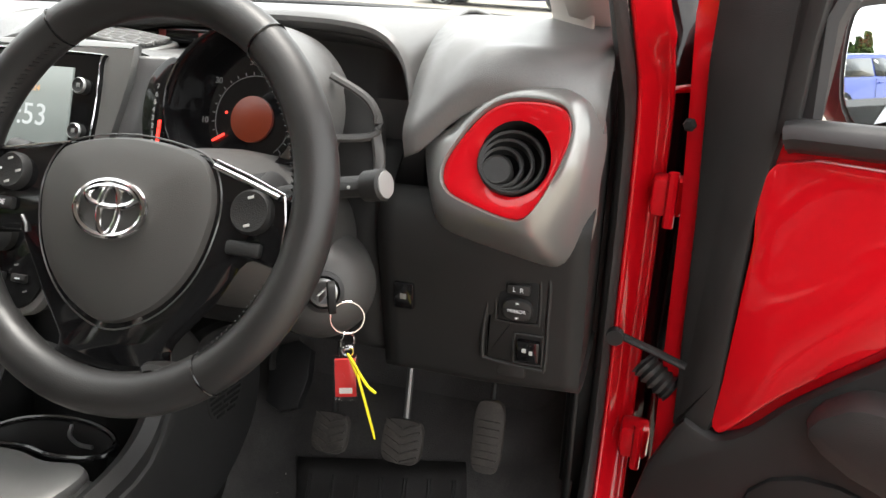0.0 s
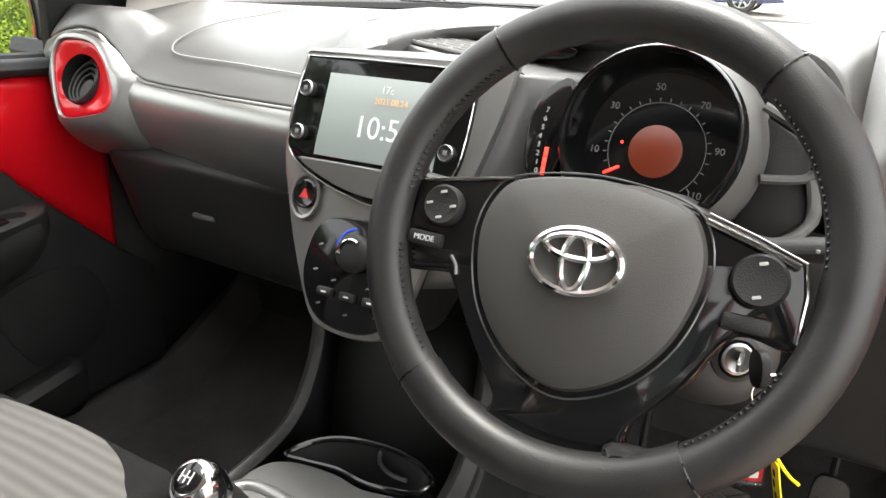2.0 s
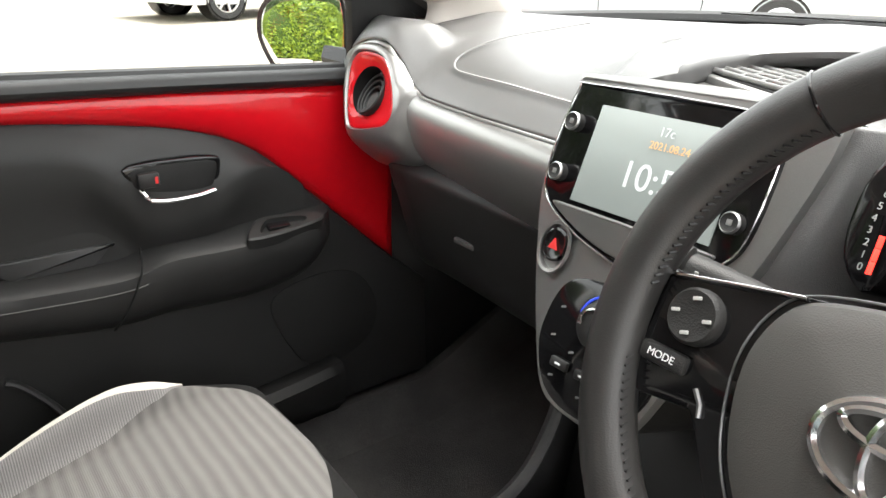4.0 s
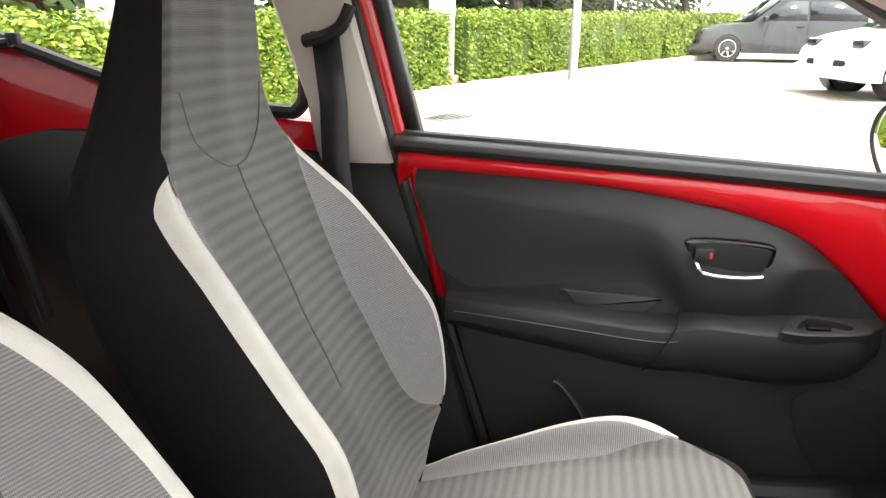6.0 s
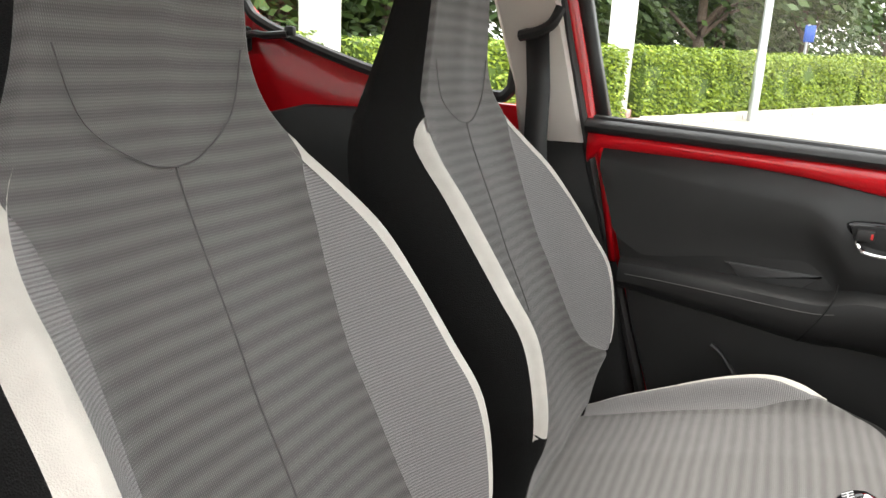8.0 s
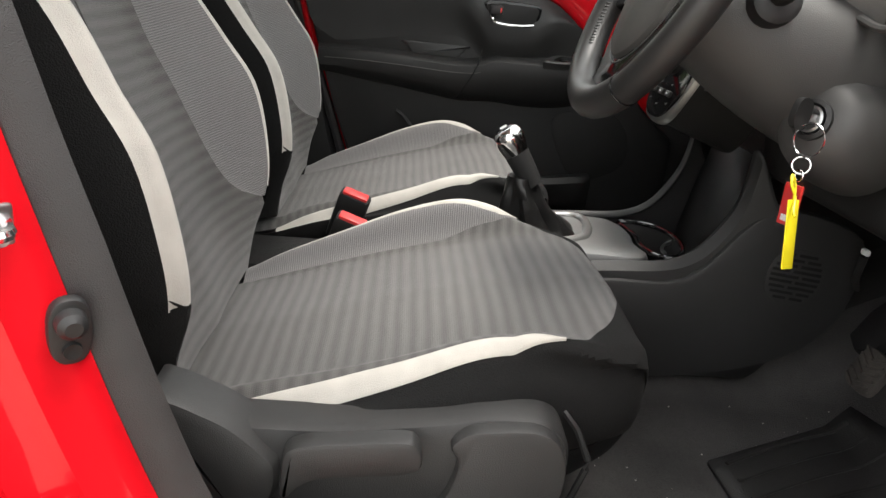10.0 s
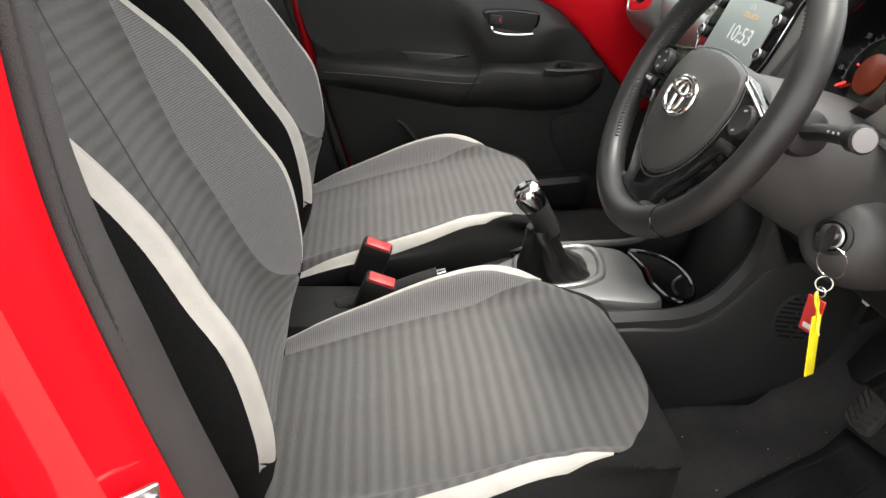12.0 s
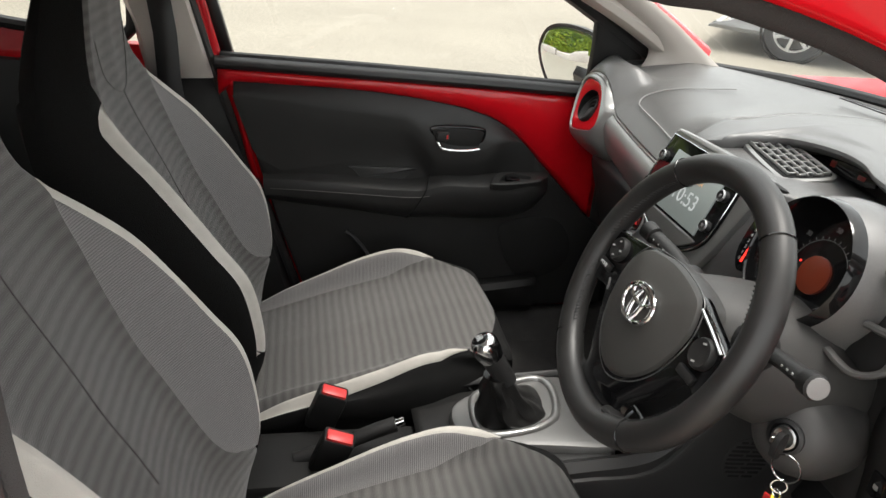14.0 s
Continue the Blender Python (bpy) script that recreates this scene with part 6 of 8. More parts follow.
lsw = put("lamp_switch", rbox(0.651, PY + 0.001, 0.650, 0.027, 0.010, 0.027, 0.003), GLOSS, pnl, "headlamp level switch")
for k, (dx, w_) in enumerate(((-0.004, 0.005), (0.004, 0.004))):
    put("lamp_symbol", rbox(0.651 + dx, PY - 0.0043, 0.652 - 0.002 * k, w_, 0.0006, 0.005, 0.0002), PRINT, lsw)
window_frame_at("lamp_border", [(0.634, 0.667), (0.638, 0.669), (0.664, 0.669), (0.667, 0.666), (0.667, 0.634), (0.663, 0.632), (0.638, 0.632), (0.634, 0.635)], PY + 0.0025, 0.0014, SOFT, pnl, "border of the lamp switch")
put("lower_blank", rbox(0.630, 0.288, 0.612, 0.034, 0.010, 0.016, 0.003), SOFT, low_panel, "small blank cover")


# ---- passenger door (closed) ----
pdoor = thing("passenger_door", (-0.68, -0.1, 0.3), "closed passenger door with red upper trim and black panel", "car door")
DM = frame_of((0, 0, 0), (0, 1, 0), (0, 0, 1))  # local x = y, y = z, z = +x


def dplate(pts, x, depth, edge, n=4, smooth=True):
    o = [(p[0], p[1]) for p in cr([(*q, 0) for q in pts], n, True)] if smooth else pts
    return plate(o, DM @ Matrix.Translation((0, 0, x)), depth, edge)


REDBOT = [(-0.556, 0.893), (-0.42, 0.889), (-0.292, 0.884), (-0.18, 0.874), (-0.071, 0.857), (0.0, 0.842), (0.069, 0.817), (0.118, 0.785), (0.16, 0.746), (0.21, 0.698), (0.259, 0.649), (0.341, 0.569), (0.350, 0.560)]
redcurve = [(p[0], p[1]) for p in cr([(*q, 0) for q in REDBOT], 3)]
top_edge = lambda y: 0.924 - 0.0465 * (y + 0.585)
rrows = []
for y, zb in [(-0.585, 0.86)] + redcurve:
    zt = top_edge(y)
    rrows.append([(-0.660 + 0.016 * math.sin(math.pi * min(1, 0.08 + 0.75 * f)) - (0.004 if f < 0.02 else 0), y, zb - 0.004 + (zt - zb + 0.004) * f) for f in np.linspace(0, 1, 9)])
put("red_trim", sheet(rrows), RED, pdoor, "glossy red painted upper trim", thick=0.004)
put("red_edge", sheet([[(-0.652, y, z), (-0.656, y - 0.013, z)] for y, z in ((-0.556, 0.90), (-0.532, 0.79), (-0.503, 0.66))]), RED, pdoor, "red door edge", thick=0.006)
black_out = [(x, z - 0.034) for x, z in redcurve[:24]] + [(x, z - 0.002) for x, z in redcurve[24:]] + [(0.42, 0.50), (0.42, 0.30), (-0.36, 0.28), (-0.40, 0.372), (-0.455, 0.53), (-0.495, 0.672), (-0.53, 0.80)]
put("door_panel", plate(black_out, DM @ Matrix.Translation((0, 0, -0.636)), 0.05, 0.012), SOFT, pdoor, "soft black door panel")
BOUND = [(-0.556, 0.866), (-0.542, 0.862), (-0.363, 0.838), (-0.201, 0.820), (-0.15, 0.809), (-0.114, 0.780), (-0.082, 0.743), (-0.026, 0.731), (0.025, 0.738), (0.065, 0.762), (0.132, 0.768), (0.178, 0.728)]
bcurve = cr([(*q, 0) for q in BOUND], 5)
brow_ = []
for y in np.linspace(-0.552, 0.176, 60):
    zt, zb = float(np.interp(y, [q[0] for q in redcurve], [q[1] for q in redcurve])) - 0.003, float(np.interp(y, [q[0] for q in bcurve], [q[1] for q in bcurve]))
    o = 0.022 * float(np.interp(y, (-0.55, -0.30, -0.19, -0.13, -0.09), (0.35, 0.4, 0.5, 0.9, 1.0))) * min(1.0, (zt - zb) / 0.05) * min(1.0, 0.3 + (y + 0.552) / 0.25)
    k = float(np.interp(y, (-0.552, -0.53, -0.51, -0.45, -0.28, -0.15), (0.15, 0.8, 1.5, 1.8, 1.3, 1.0)))
    brow_.append([(-0.655, y, zt + 0.003), (-0.648, y, zt - 0.004)] + [(-0.646 + (o + 0.012) * math.sin(0.5 * math.pi * f), y, zt - 0.006 - (zt - zb - 0.006) * f * 0.94) for f in (0.1, 0.3, 0.5, 0.7, 0.9, 1.0)] + [(-0.6355 + (o + 0.0015) * (0.5 + 0.5 * math.cos(math.pi * u)), y, zb - (0.006 + 0.085 * u) * k) for u in np.linspace(0.08, 1, 8)])
put("panel_band", sheet(brow_), SOFT, pdoor, "upper panel band that sweeps under the handle")
put("window_rail", tube(cr([(-0.652, -0.59, 0.933), (-0.655, -0.3, 0.921), (-0.655, 0.0, 0.908), (-0.655, 0.36, 0.890)], 6), 0.024, 12, flat=0.6, up=(0, 0.02, 1)), RUBBER, pdoor, "black rubber window seal")
put("rail_lip", tube(cr([(-0.664, -0.58, 0.945), (-0.668, -0.3, 0.934), (-0.668, 0.0, 0.920), (-0.668, 0.36, 0.902)], 6), 0.010, 8), RUBBER, pdoor)
# armrest as a swept section
arows = []
for y, zt, out, h in [tuple(p) for p in cr([(-0.492, 0.668, 0.016, 0.05), (-0.40, 0.670, 0.034, 0.065), (-0.28, 0.666, 0.045, 0.075), (-0.17, 0.660, 0.050, 0.085), (-0.11, 0.662, 0.054, 0.09), (-0.06, 0.676, 0.060, 0.10), (0.02, 0.676, 0.066, 0.105), (0.10, 0.678, 0.068, 0.105), (0.17, 0.680, 0.055, 0.09), (0.215, 0.680, 0.012, 0.05)], 4)]:
    x0 = -0.638
    arows.append([(x0, y, zt + 0.010), (x0 + out * 0.3, y, zt + 0.004), (x0 + out * 0.82, y, zt), (x0 + out * 0.96, y, zt - 0.006), (x0 + out, y, zt - 0.018), (x0 + out * 0.97, y, zt - 0.040), (x0 + out * 0.78, y, zt - h * 0.75), (x0 + out * 0.30, y, zt - h), (x0 - 0.005, y, zt - h * 1.12)])
arm = put("armrest", sheet(arows), SOFT, pdoor, "soft black armrest")
put("armrest_seam", tube([(r[4][0] + 0.0006, r[4][1], r[4][2] - 0.004) for r in arows[1:18]], 0.0011, 4), SEAM, arm)
put("pull_recess", dplate([(-0.288, 0.699), (-0.283, 0.695), (-0.262, 0.672), (-0.25, 0.669), (-0.165, 0.669), (-0.152, 0.672), (-0.131, 0.692), (-0.128, 0.696), (-0.2, 0.698)], -0.631, 0.012, 0.002, 3), mat("grey_pull_lining", (0.034, 0.034, 0.034), 0.5, grain=0.3), arm, "grey lined pull recess")
SWM = frame_of((-0.593, 0, 0.684), (0.02, 1, -0.02), (-1, 0.03, 0.26))
pod_out = [(p[0], p[1]) for p in cr([(0.050, -0.018, 0), (0.075, 0.020, 0), (0.105, 0.032, 0), (0.178, 0.022, 0), (0.190, 0.004, 0), (0.165, -0.010, 0), (0.100, -0.024, 0), (0.062, -0.026, 0)], 4, True)]
ring_ = [[SWM @ Vector((p[0], p[1], z)) for p in pod_out] for z in (-0.012, 0.004)] + [[SWM @ Vector((q[0], q[1], 0.0065)) for q in inset(pod_out, 0.003)]]
ring_ += [[SWM @ Vector((0.112 + (pod_out[i][0] - 0.112) * 0.60, 0.003 + (pod_out[i][1] - 0.003) * 0.60, 0.0065)) for i in range(len(pod_out))], [SWM @ Vector((0.112 + (q[0] - 0.112) * 0.56, 0.003 + (q[1] - 0.003) * 0.54, -0.004)) for q in pod_out]]
sw = put("window_switch_plate", capped(sheet(ring_, closed=True), len(pod_out)), SOFT, arm, "raised black switch surround")
put("window_switch", rbox(0.110, 0.003, 0.001, 0.036, 0.018, 0.009, 0.003, SWM), GLOSS, sw, "black window switch")
put("armrest_joint", tube(cr([(-0.598, -0.098, 0.694), (-0.580, -0.104, 0.668), (-0.578, -0.118, 0.635), (-0.588, -0.138, 0.597), (-0.606, -0.148, 0.575)], 5), 0.0016, 5), SLOT, arm, "joint between the armrest's halves")
# handle
hb = put("handle_recess", dplate([(-0.092, 0.808), (0.022, 0.806), (0.038, 0.79), (0.024, 0.752), (0.0, 0.742), (-0.06, 0.742), (-0.085, 0.752), (-0.098, 0.785)], -0.616, 0.016, 0.004, 3), GLOSS, pdoor, "dark handle recess")
put("handle_bowl", dplate([(-0.085, 0.802), (0.018, 0.800), (0.030, 0.786), (0.018, 0.757), (0.0, 0.749), (-0.058, 0.749), (-0.079, 0.757), (-0.09, 0.785)], -0.6145, 0.004, 0.001, 3), BLACK, hb)
put("handle_lever", tube(cr([(-0.606, -0.082, 0.775), (-0.596, -0.075, 0.762), (-0.592, -0.05, 0.757), (-0.592, -0.01, 0.757), (-0.596, 0.018, 0.760)], 5), 0.0040, 8, flat=0.9), CHROME, hb, "chrome door lever")
lk = put("lock_tab", rbox(-0.602, -0.072, 0.788, 0.012, 0.030, 0.022, 0.004), SOFT, hb, "black lock tab")
put("lock_mark", rbox(-0.5955, -0.062, 0.788, 0.001, 0.004, 0.010, 0.0003), REDPLAST, lk, "red lock mark")
# speaker and pocket
put("door_speaker", dplate([(0.10, 0.53), (0.17, 0.565), (0.26, 0.555), (0.305, 0.49), (0.29, 0.42), (0.21, 0.385), (0.15, 0.41)], -0.6335, 0.02, 0.002), BLACK, pdoor, "black speaker grille")
prow = [[(-0.636, y, 0.40 - 0.02 * f), (-0.60, y, 0.402 - 0.02 * f), (-0.590, y, 0.39 - 0.02 * f), (-0.596, y, 0.33), (-0.63, y, 0.29)] for y, f in [(v, math.sin(math.pi * (v + 0.25) / 0.46)) for v in np.linspace(-0.25, 0.21, 14)]]
put("map_pocket", sheet(prow), BLACK, pdoor, "black map pocket", thick=0.005)
put("pocket_edge", tube(cr([(-0.630, -0.295, 0.528), (-0.628, -0.275, 0.515), (-0.622, -0.24, 0.47), (-0.612, -0.215, 0.42), (-0.600, -0.19, 0.39)], 5), 0.008, 8, flat=0.6), SOFT, pdoor, "raised pocket edge")
# glass and rear upright of the frame
gl = put("window_glass", sheet([[(-0.70 + max(0, z - 0.93) * 0.25, y, z) for y in np.linspace(-0.62, 0.40, 6)] for z in (0.885, 1.05, 1.2, 1.36)]), GLASS, pdoor, "clear side window")
gl.visible_shadow = False
put("frame_upright", sheet([[(-0.69 + max(0, z - 0.93) * 0.12, y0 + dy, z) for dy in (0, 0.014, 0.028)] for z, y0 in ((0.93, -0.576), (1.06, -0.608), (1.18, -0.635), (1.36, -0.672))]), RUBBER, pdoor, "black window frame", thick=0.03)
put("frame_red", sheet([[(-0.675 + max(0, z - 0.93) * 0.12, y0 + dy, z) for dy in (0, 0.020, 0.040)] for z, y0 in ((0.62, -0.519), (0.75, -0.558), (0.90, -0.606), (1.06, -0.642), (1.18, -0.672), (1.36, -0.71))]), RED, pdoor, "red door frame edge", thick=0.02)
put("frame_top", tube(cr([(-0.64, -0.72, 1.345), (-0.64, -0.4, 1.345), (-0.645, -0.1, 1.28), (-0.665, 0.2, 1.13), (-0.68, 0.46, 0.98)], 6), 0.02, 8), RUBBER, pdoor, "black window frame")
tri = [(0.300, 0.895), (0.44, 0.885), (0.436, 0.96), (0.418, 1.02), (0.37, 1.07), (0.31, 1.105), (0.288, 1.10), (0.298, 1.0)]
put("mirror_sail", plate(tri, frame_of((-0.672 - 0.12 * 0.93, 0, 0), (0, 1, 0), (0.12, 0, 1)), 0.02, 0.008), BLACK, pdoor, "black corner trim by the mirror")

# outer mirror on the passenger side
def door_mirror(name, m, label, dome=None):
    t = thing(name, m.translation, label, "wing mirror", group="wing mirrors")
    o = [(p[0], p[1]) for p in cr([(-0.085, 0.0, 0), (-0.075, 0.045, 0), (-0.03, 0.068, 0), (0.05, 0.070, 0), (0.085, 0.055, 0), (0.085, -0.02, 0), (0.05, -0.062, 0), (0.01, -0.075, 0), (-0.045, -0.055, 0)], 4, True)]
    rows = [[(x, y, 0.004) for x, y in [(q.x, q.y) for q in inset(o, 0.006)]], [(x, y, 0.008) for x, y in o], [(x * 0.99, y * 0.99, -0.012) for x, y in o], [(x * 0.84, y * 0.86, -0.045) for x, y in o], [(x * 0.45, y * 0.5, -0.075) for x, y in o]]
    put("mirror_shell", capped(sheet([[m @ Vector(q) for q in r] for r in rows], closed=True), len(o)), SOFT, t, "black mirror shell")
    put("mirror_glass", plate([(q.x, q.y) for q in inset(o, 0.007)], m @ Matrix.Translation((0, 0, 0.0065)), 0.002, 0.0005, dome), MIRROR, t, "mirror glass", smooth=dome is not None)
    return t


m1 = frame_of((-0.848, 0.297, 0.934), Vector((0.93, 0.36, 0)), (0.0, 0.012, 1)) @ Matrix.Diagonal((1.27, 1.30, 1.1, 1))
mirror_l = door_mirror("wing_mirror", m1, "black wing mirror reflecting the green hedge", 0.0016)
put("mirror_arm", tube([(-0.80, 0.33, 0.91), (-0.70, 0.36, 0.90)], 0.03, 8), GLOSS, mirror_l)

# ---- centre pillar and belt on the passenger side ----
bp = thing("center_pillar", (-0.66, -0.6, 0.3), "pale grey upper and black lower centre pillar trim", "pillar trim")
put("upper_trim", sheet([[(-0.655 + 0.10 * max(0, z - 0.9) + dx, y0 + (y1 - y0) * f, z) for f, dx in ((0, -0.02), (0.1, 0.006), (0.5, 0.012), (0.9, 0.006), (1, -0.02))] for z, y0, y1 in ((0.897, -0.735, -0.588), (1.0, -0.75, -0.615), (1.10, -0.78, -0.64), (1.2, -0.81, -0.665), (1.38, -0.85, -0.70))]), BEIGE, bp, "pale grey upper trim", thick=0.01)
put("lower_trim", sheet([[(-0.66 + dx, y0 + (y1 - y0) * f, z) for f, dx in ((0, -0.02), (0.1, 0.004), (0.5, 0.012), (0.9, 0.004), (1, -0.03))] for z, y0, y1 in ((0.25, -0.60, -0.40), (0.38, -0.62, -0.437), (0.6, -0.66, -0.49), (0.75, -0.69, -0.54), (0.897, -0.735, -0.590))]), BLACK, bp, "black lower trim", thick=0.01)
put("pillar_seal", tube(cr([(-0.672, -0.418, 0.36), (-0.672, -0.478, 0.55), (-0.67, -0.535, 0.72), (-0.665, -0.588, 0.89), (-0.655, -0.622, 1.02), (-0.645, -0.652, 1.14), (-0.63, -0.69, 1.36)], 6), 0.012, 8), SEALGREY, bp, "dark grey door seal")
belt = thing("seat_belt", (-0.61, -0.7, 0.9), "black seat belt hanging from its upper guide", "seat belt")
put("belt_guide", tube(cr([(-0.598, -0.650, 1.155), (-0.590, -0.662, 1.125), (-0.590, -0.69, 1.108), (-0.598, -0.728, 1.100)], 5), 0.011, 8), BLACK, belt, "black belt guide")
put("belt_strap", sheet([[(-0.602 + 0.02 * (1.1 - z), y0 + dy, z) for dy in (-0.024, 0, 0.024)] for z, y0 in ((1.115, -0.695), (1.0, -0.682), (0.90, -0.680), (0.7, -0.66), (0.4, -0.60), (0.28, -0.57))]), RUBBER, belt, "black webbing strap", thick=0.002)

# ---- rear passenger door and rear seat ----
rdoor = thing("rear_door", (-0.67, -1.1, 0.3), "closed red rear door with hinged quarter window", "car door")
rr = [(-0.70, 0.96), (-0.78, 0.962), (-1.0, 0.985), (-1.155, 1.015), (-1.30, 1.06), (-1.40, 1.095), (-1.47, 1.16), (-1.50, 1.25), (-1.56, 1.25), (-1.56, 0.78), (-1.42, 0.78), (-1.28, 0.80), (-1.15, 0.80), (-0.70, 0.80)]
put("red_panel", plate(rr, DM @ Matrix.Translation((0, 0, -0.668)), 0.03, 0.005), RED, rdoor, "glossy red bare door metal")
put("black_panel", plate([(-0.70, 0.908), (-1.15, 0.930), (-1.28, 0.926), (-1.41, 0.894), (-1.46, 0.80), (-1.48, 0.3), (-0.60, 0.3), (-0.68, 0.7)], DM @ Matrix.Translation((0, 0, -0.652)), 0.03, 0.012), SOFT, rdoor, "black lower door panel")
put("window_seal", tube(cr([(-0.662, -0.75, 1.36), (-0.664, -0.755, 1.05), (-0.666, -0.77, 0.985), (-0.666, -0.82, 0.978), (-0.666, -1.0, 0.995), (-0.664, -1.155, 1.028), (-0.662, -1.39, 1.105), (-0.66, -1.455, 1.16), (-0.655, -1.475, 1.25), (-0.65, -1.45, 1.36)], 6), 0.013, 8), RUBBER, rdoor, "black rubber window seal")
g2 = put("quarter_glass", sheet([[(-0.685 + max(0, z - 0.95) * 0.2, y, z) for y in (-1.5, -1.1, -0.72)] for z in (0.95, 1.15, 1.37)]), GLASS, rdoor, "clear hinged rear window")
g2.visible_shadow = False
put("window_latch", tube(cr([(-0.64, -1.45, 1.075), (-0.628, -1.40, 1.083), (-0.615, -1.36, 1.08), (-0.62, -1.30, 1.085)], 5), 0.011, 8, flat=0.8), SOFT, rdoor, "black window latch")
put("latch_knob", rbox(-0.622, -1.295, 1.092, 0.016, 0.026, 0.022, 0.005), SOFT, rdoor)
put("latch_plate", rbox(-0.65, -1.455, 1.07, 0.02, 0.05, 0.06, 0.01), BLACK, rdoor)
put("rear_seal", tube(cr([(-0.60, -1.42, 1.36), (-0.61, -1.435, 1.22), (-0.612, -1.472, 1.117), (-0.612, -1.472, 1.035), (-0.612, -1.441, 0.945), (-0.612, -1.404, 0.855), (-0.612, -1.348, 0.727), (-0.612, -1.30, 0.55)], 6), 0.015, 10, flat=0.7), RUBBER, rdoor, "black rubber door seal")
rq = thing("rear_quarter_trim", (-0.58, -1.5, 0.6), "pale grey rear pillar trim", "pillar trim")
put("quarter_trim", sheet([[(-0.60 + dx, y0 + dy, z) for dx, dy in ((-0.06, 0.06), (0.0, 0.03), (0.04, -0.05), (0.06, -0.3))] for z, y0 in ((0.88, -1.55), (1.0, -1.57), (1.1, -1.60), (1.2, -1.62), (1.38, -1.67))]), BEIGE, rq, thick=0.008)
put("lower_quarter", sheet([[(-0.61 + dx, y0 + dy, z) for dx, dy in ((-0.05, 0.06), (0.0, 0.03), (0.04, -0.05), (0.06, -0.3))] for z, y0 in ((0.3, -1.44), (0.6, -1.48), (0.888, -1.52))]), BLACK, rq, thick=0.008)
# Black cloth puts the shade at the back into the bench's colour.
rseat = thing("rear_bench", (XC, -1.3, 0.3), "rear bench, its black cloth standing for the shade over it", "bench")
brow = [[(x, y + 0.015 * math.cos(x * 9), z) for x in np.linspace(-0.55, 0.60, 16)] for y, z in [tuple(p) for p in cr([(-1.16, 0.44), (-1.24, 0.50), (-1.34, 0.68), (-1.43, 0.84), (-1.48, 0.93), (-1.52, 0.96), (-1.58, 0.95), (-1.6, 0.8)], 4)]]
put("rear_back", sheet(brow), BLACKCLOTH, rseat, "backrest in cloth blackened for the shade", uv=[(p[0], p[2] * 1.1) for r in brow for p in r])
brow = [[(x, y, z) for x in np.linspace(-0.55, 0.60, 16)] for y, z in [tuple(p) for p in cr([(-1.22, 0.44), (-1.05, 0.47), (-0.88, 0.48), (-0.82, 0.45), (-0.82, 0.35), (-0.84, 0.26)], 4)]]
put("rear_cushion", sheet(brow), BLACKCLOTH, rseat, "cushion in cloth blackened for the shade", uv=[(p[0], p[1]) for r in brow for p in r])
rbelt = thing("rear_seat_belt", (-0.5, -1.4, 0.9), "black rear seat belt strap", "seat belt")
put("belt_strap", sheet([[(x - 0.016 * k, y + 0.024 * k, z) for k in (-1, 0, 1)] for x, y, z in ((-0.535, -1.545, 1.13), (-0.525, -1.50, 1.05), (-0.515, -1.455, 0.96), (-0.50, -1.38, 0.80), (-0.48, -1.28, 0.55))]), RUBBER, rbelt, "black webbing strap", thick=0.002)

# ---- driver door, standing open ----
DA = 68
dd = Vector((math.sin(radians(DA)), -math.cos(radians(DA)), 0))
OM = frame_of((0.80, 0.40, 0), dd, (0, 0, 1))  # local x along the door from its hinge edge, y up, z towards the cabin side
if OM.to_3x3().col[2].y > 0:
    OM = frame_of((0.80, 0.40, 0), dd, (0, 0, 1))
ddoor = thing("driver_door", (0.9, 0.36, 0.3), "open red driver door with black trim and grab handle", "car door")
zc = 1 if OM.to_3x3().col[2].dot(Vector((-0.3, -1, 0))) > 0 else -1


def oplate(pts, z, depth, edge, n=3):
    o = [(p[0], p[1]) for p in cr([(*q, 0) for q in pts], n, True)]
    return plate(o, OM @ Matrix.Translation((0, 0, z)), depth, edge)


def O(u, w, z):
    return OM @ Vector((u, w, z))


put("door_shell", plate([(0.004, 0.28), (0.0, 0.5), (-0.008, 0.80), (-0.016, 0.93), (-0.022, 1.02), (-0.01, 1.16), (0.05, 1.16), (0.085, 1.0), (0.09, 0.895), (0.95, 0.912), (0.93, 0.6), (0.85, 0.28)], OM @ Matrix.Translation((0, 0, -0.005)), 0.10, 0.012), RED, ddoor, "red door shell")
put("hinge_edge_trim", oplate([(0.012, 1.12), (0.02, 0.80), (0.03, 0.55), (0.035, 0.525), (0.075, 0.525), (0.082, 0.60), (0.085, 0.80), (0.098, 0.905), (0.106, 1.04), (0.112, 1.14)], 0.012, 0.02, 0.006, 2), BLACK, ddoor, "black trim along the hinge edge")
red_in = [(0.078, 0.545), (0.082, 0.60), (0.088, 0.78), (0.098, 0.875), (0.3, 0.885), (0.9, 0.90), (0.9, 0.86), (0.45, 0.83), (0.30, 0.76), (0.22, 0.685), (0.15, 0.61), (0.11, 0.555), (0.09, 0.532)]
put("red_trim", oplate(red_in, 0.010, 0.012, 0.004), RED, ddoor, "glossy red painted upper trim")
put("door_panel", oplate([(0.035, 0.52), (0.085, 0.528), (0.12, 0.552), (0.16, 0.605), (0.23, 0.68), (0.31, 0.755), (0.46, 0.825), (0.9, 0.855), (0.92, 0.6), (0.84, 0.28), (0.05, 0.28)], 0.022, 0.025, 0.010), SOFT, ddoor, "black door panel")
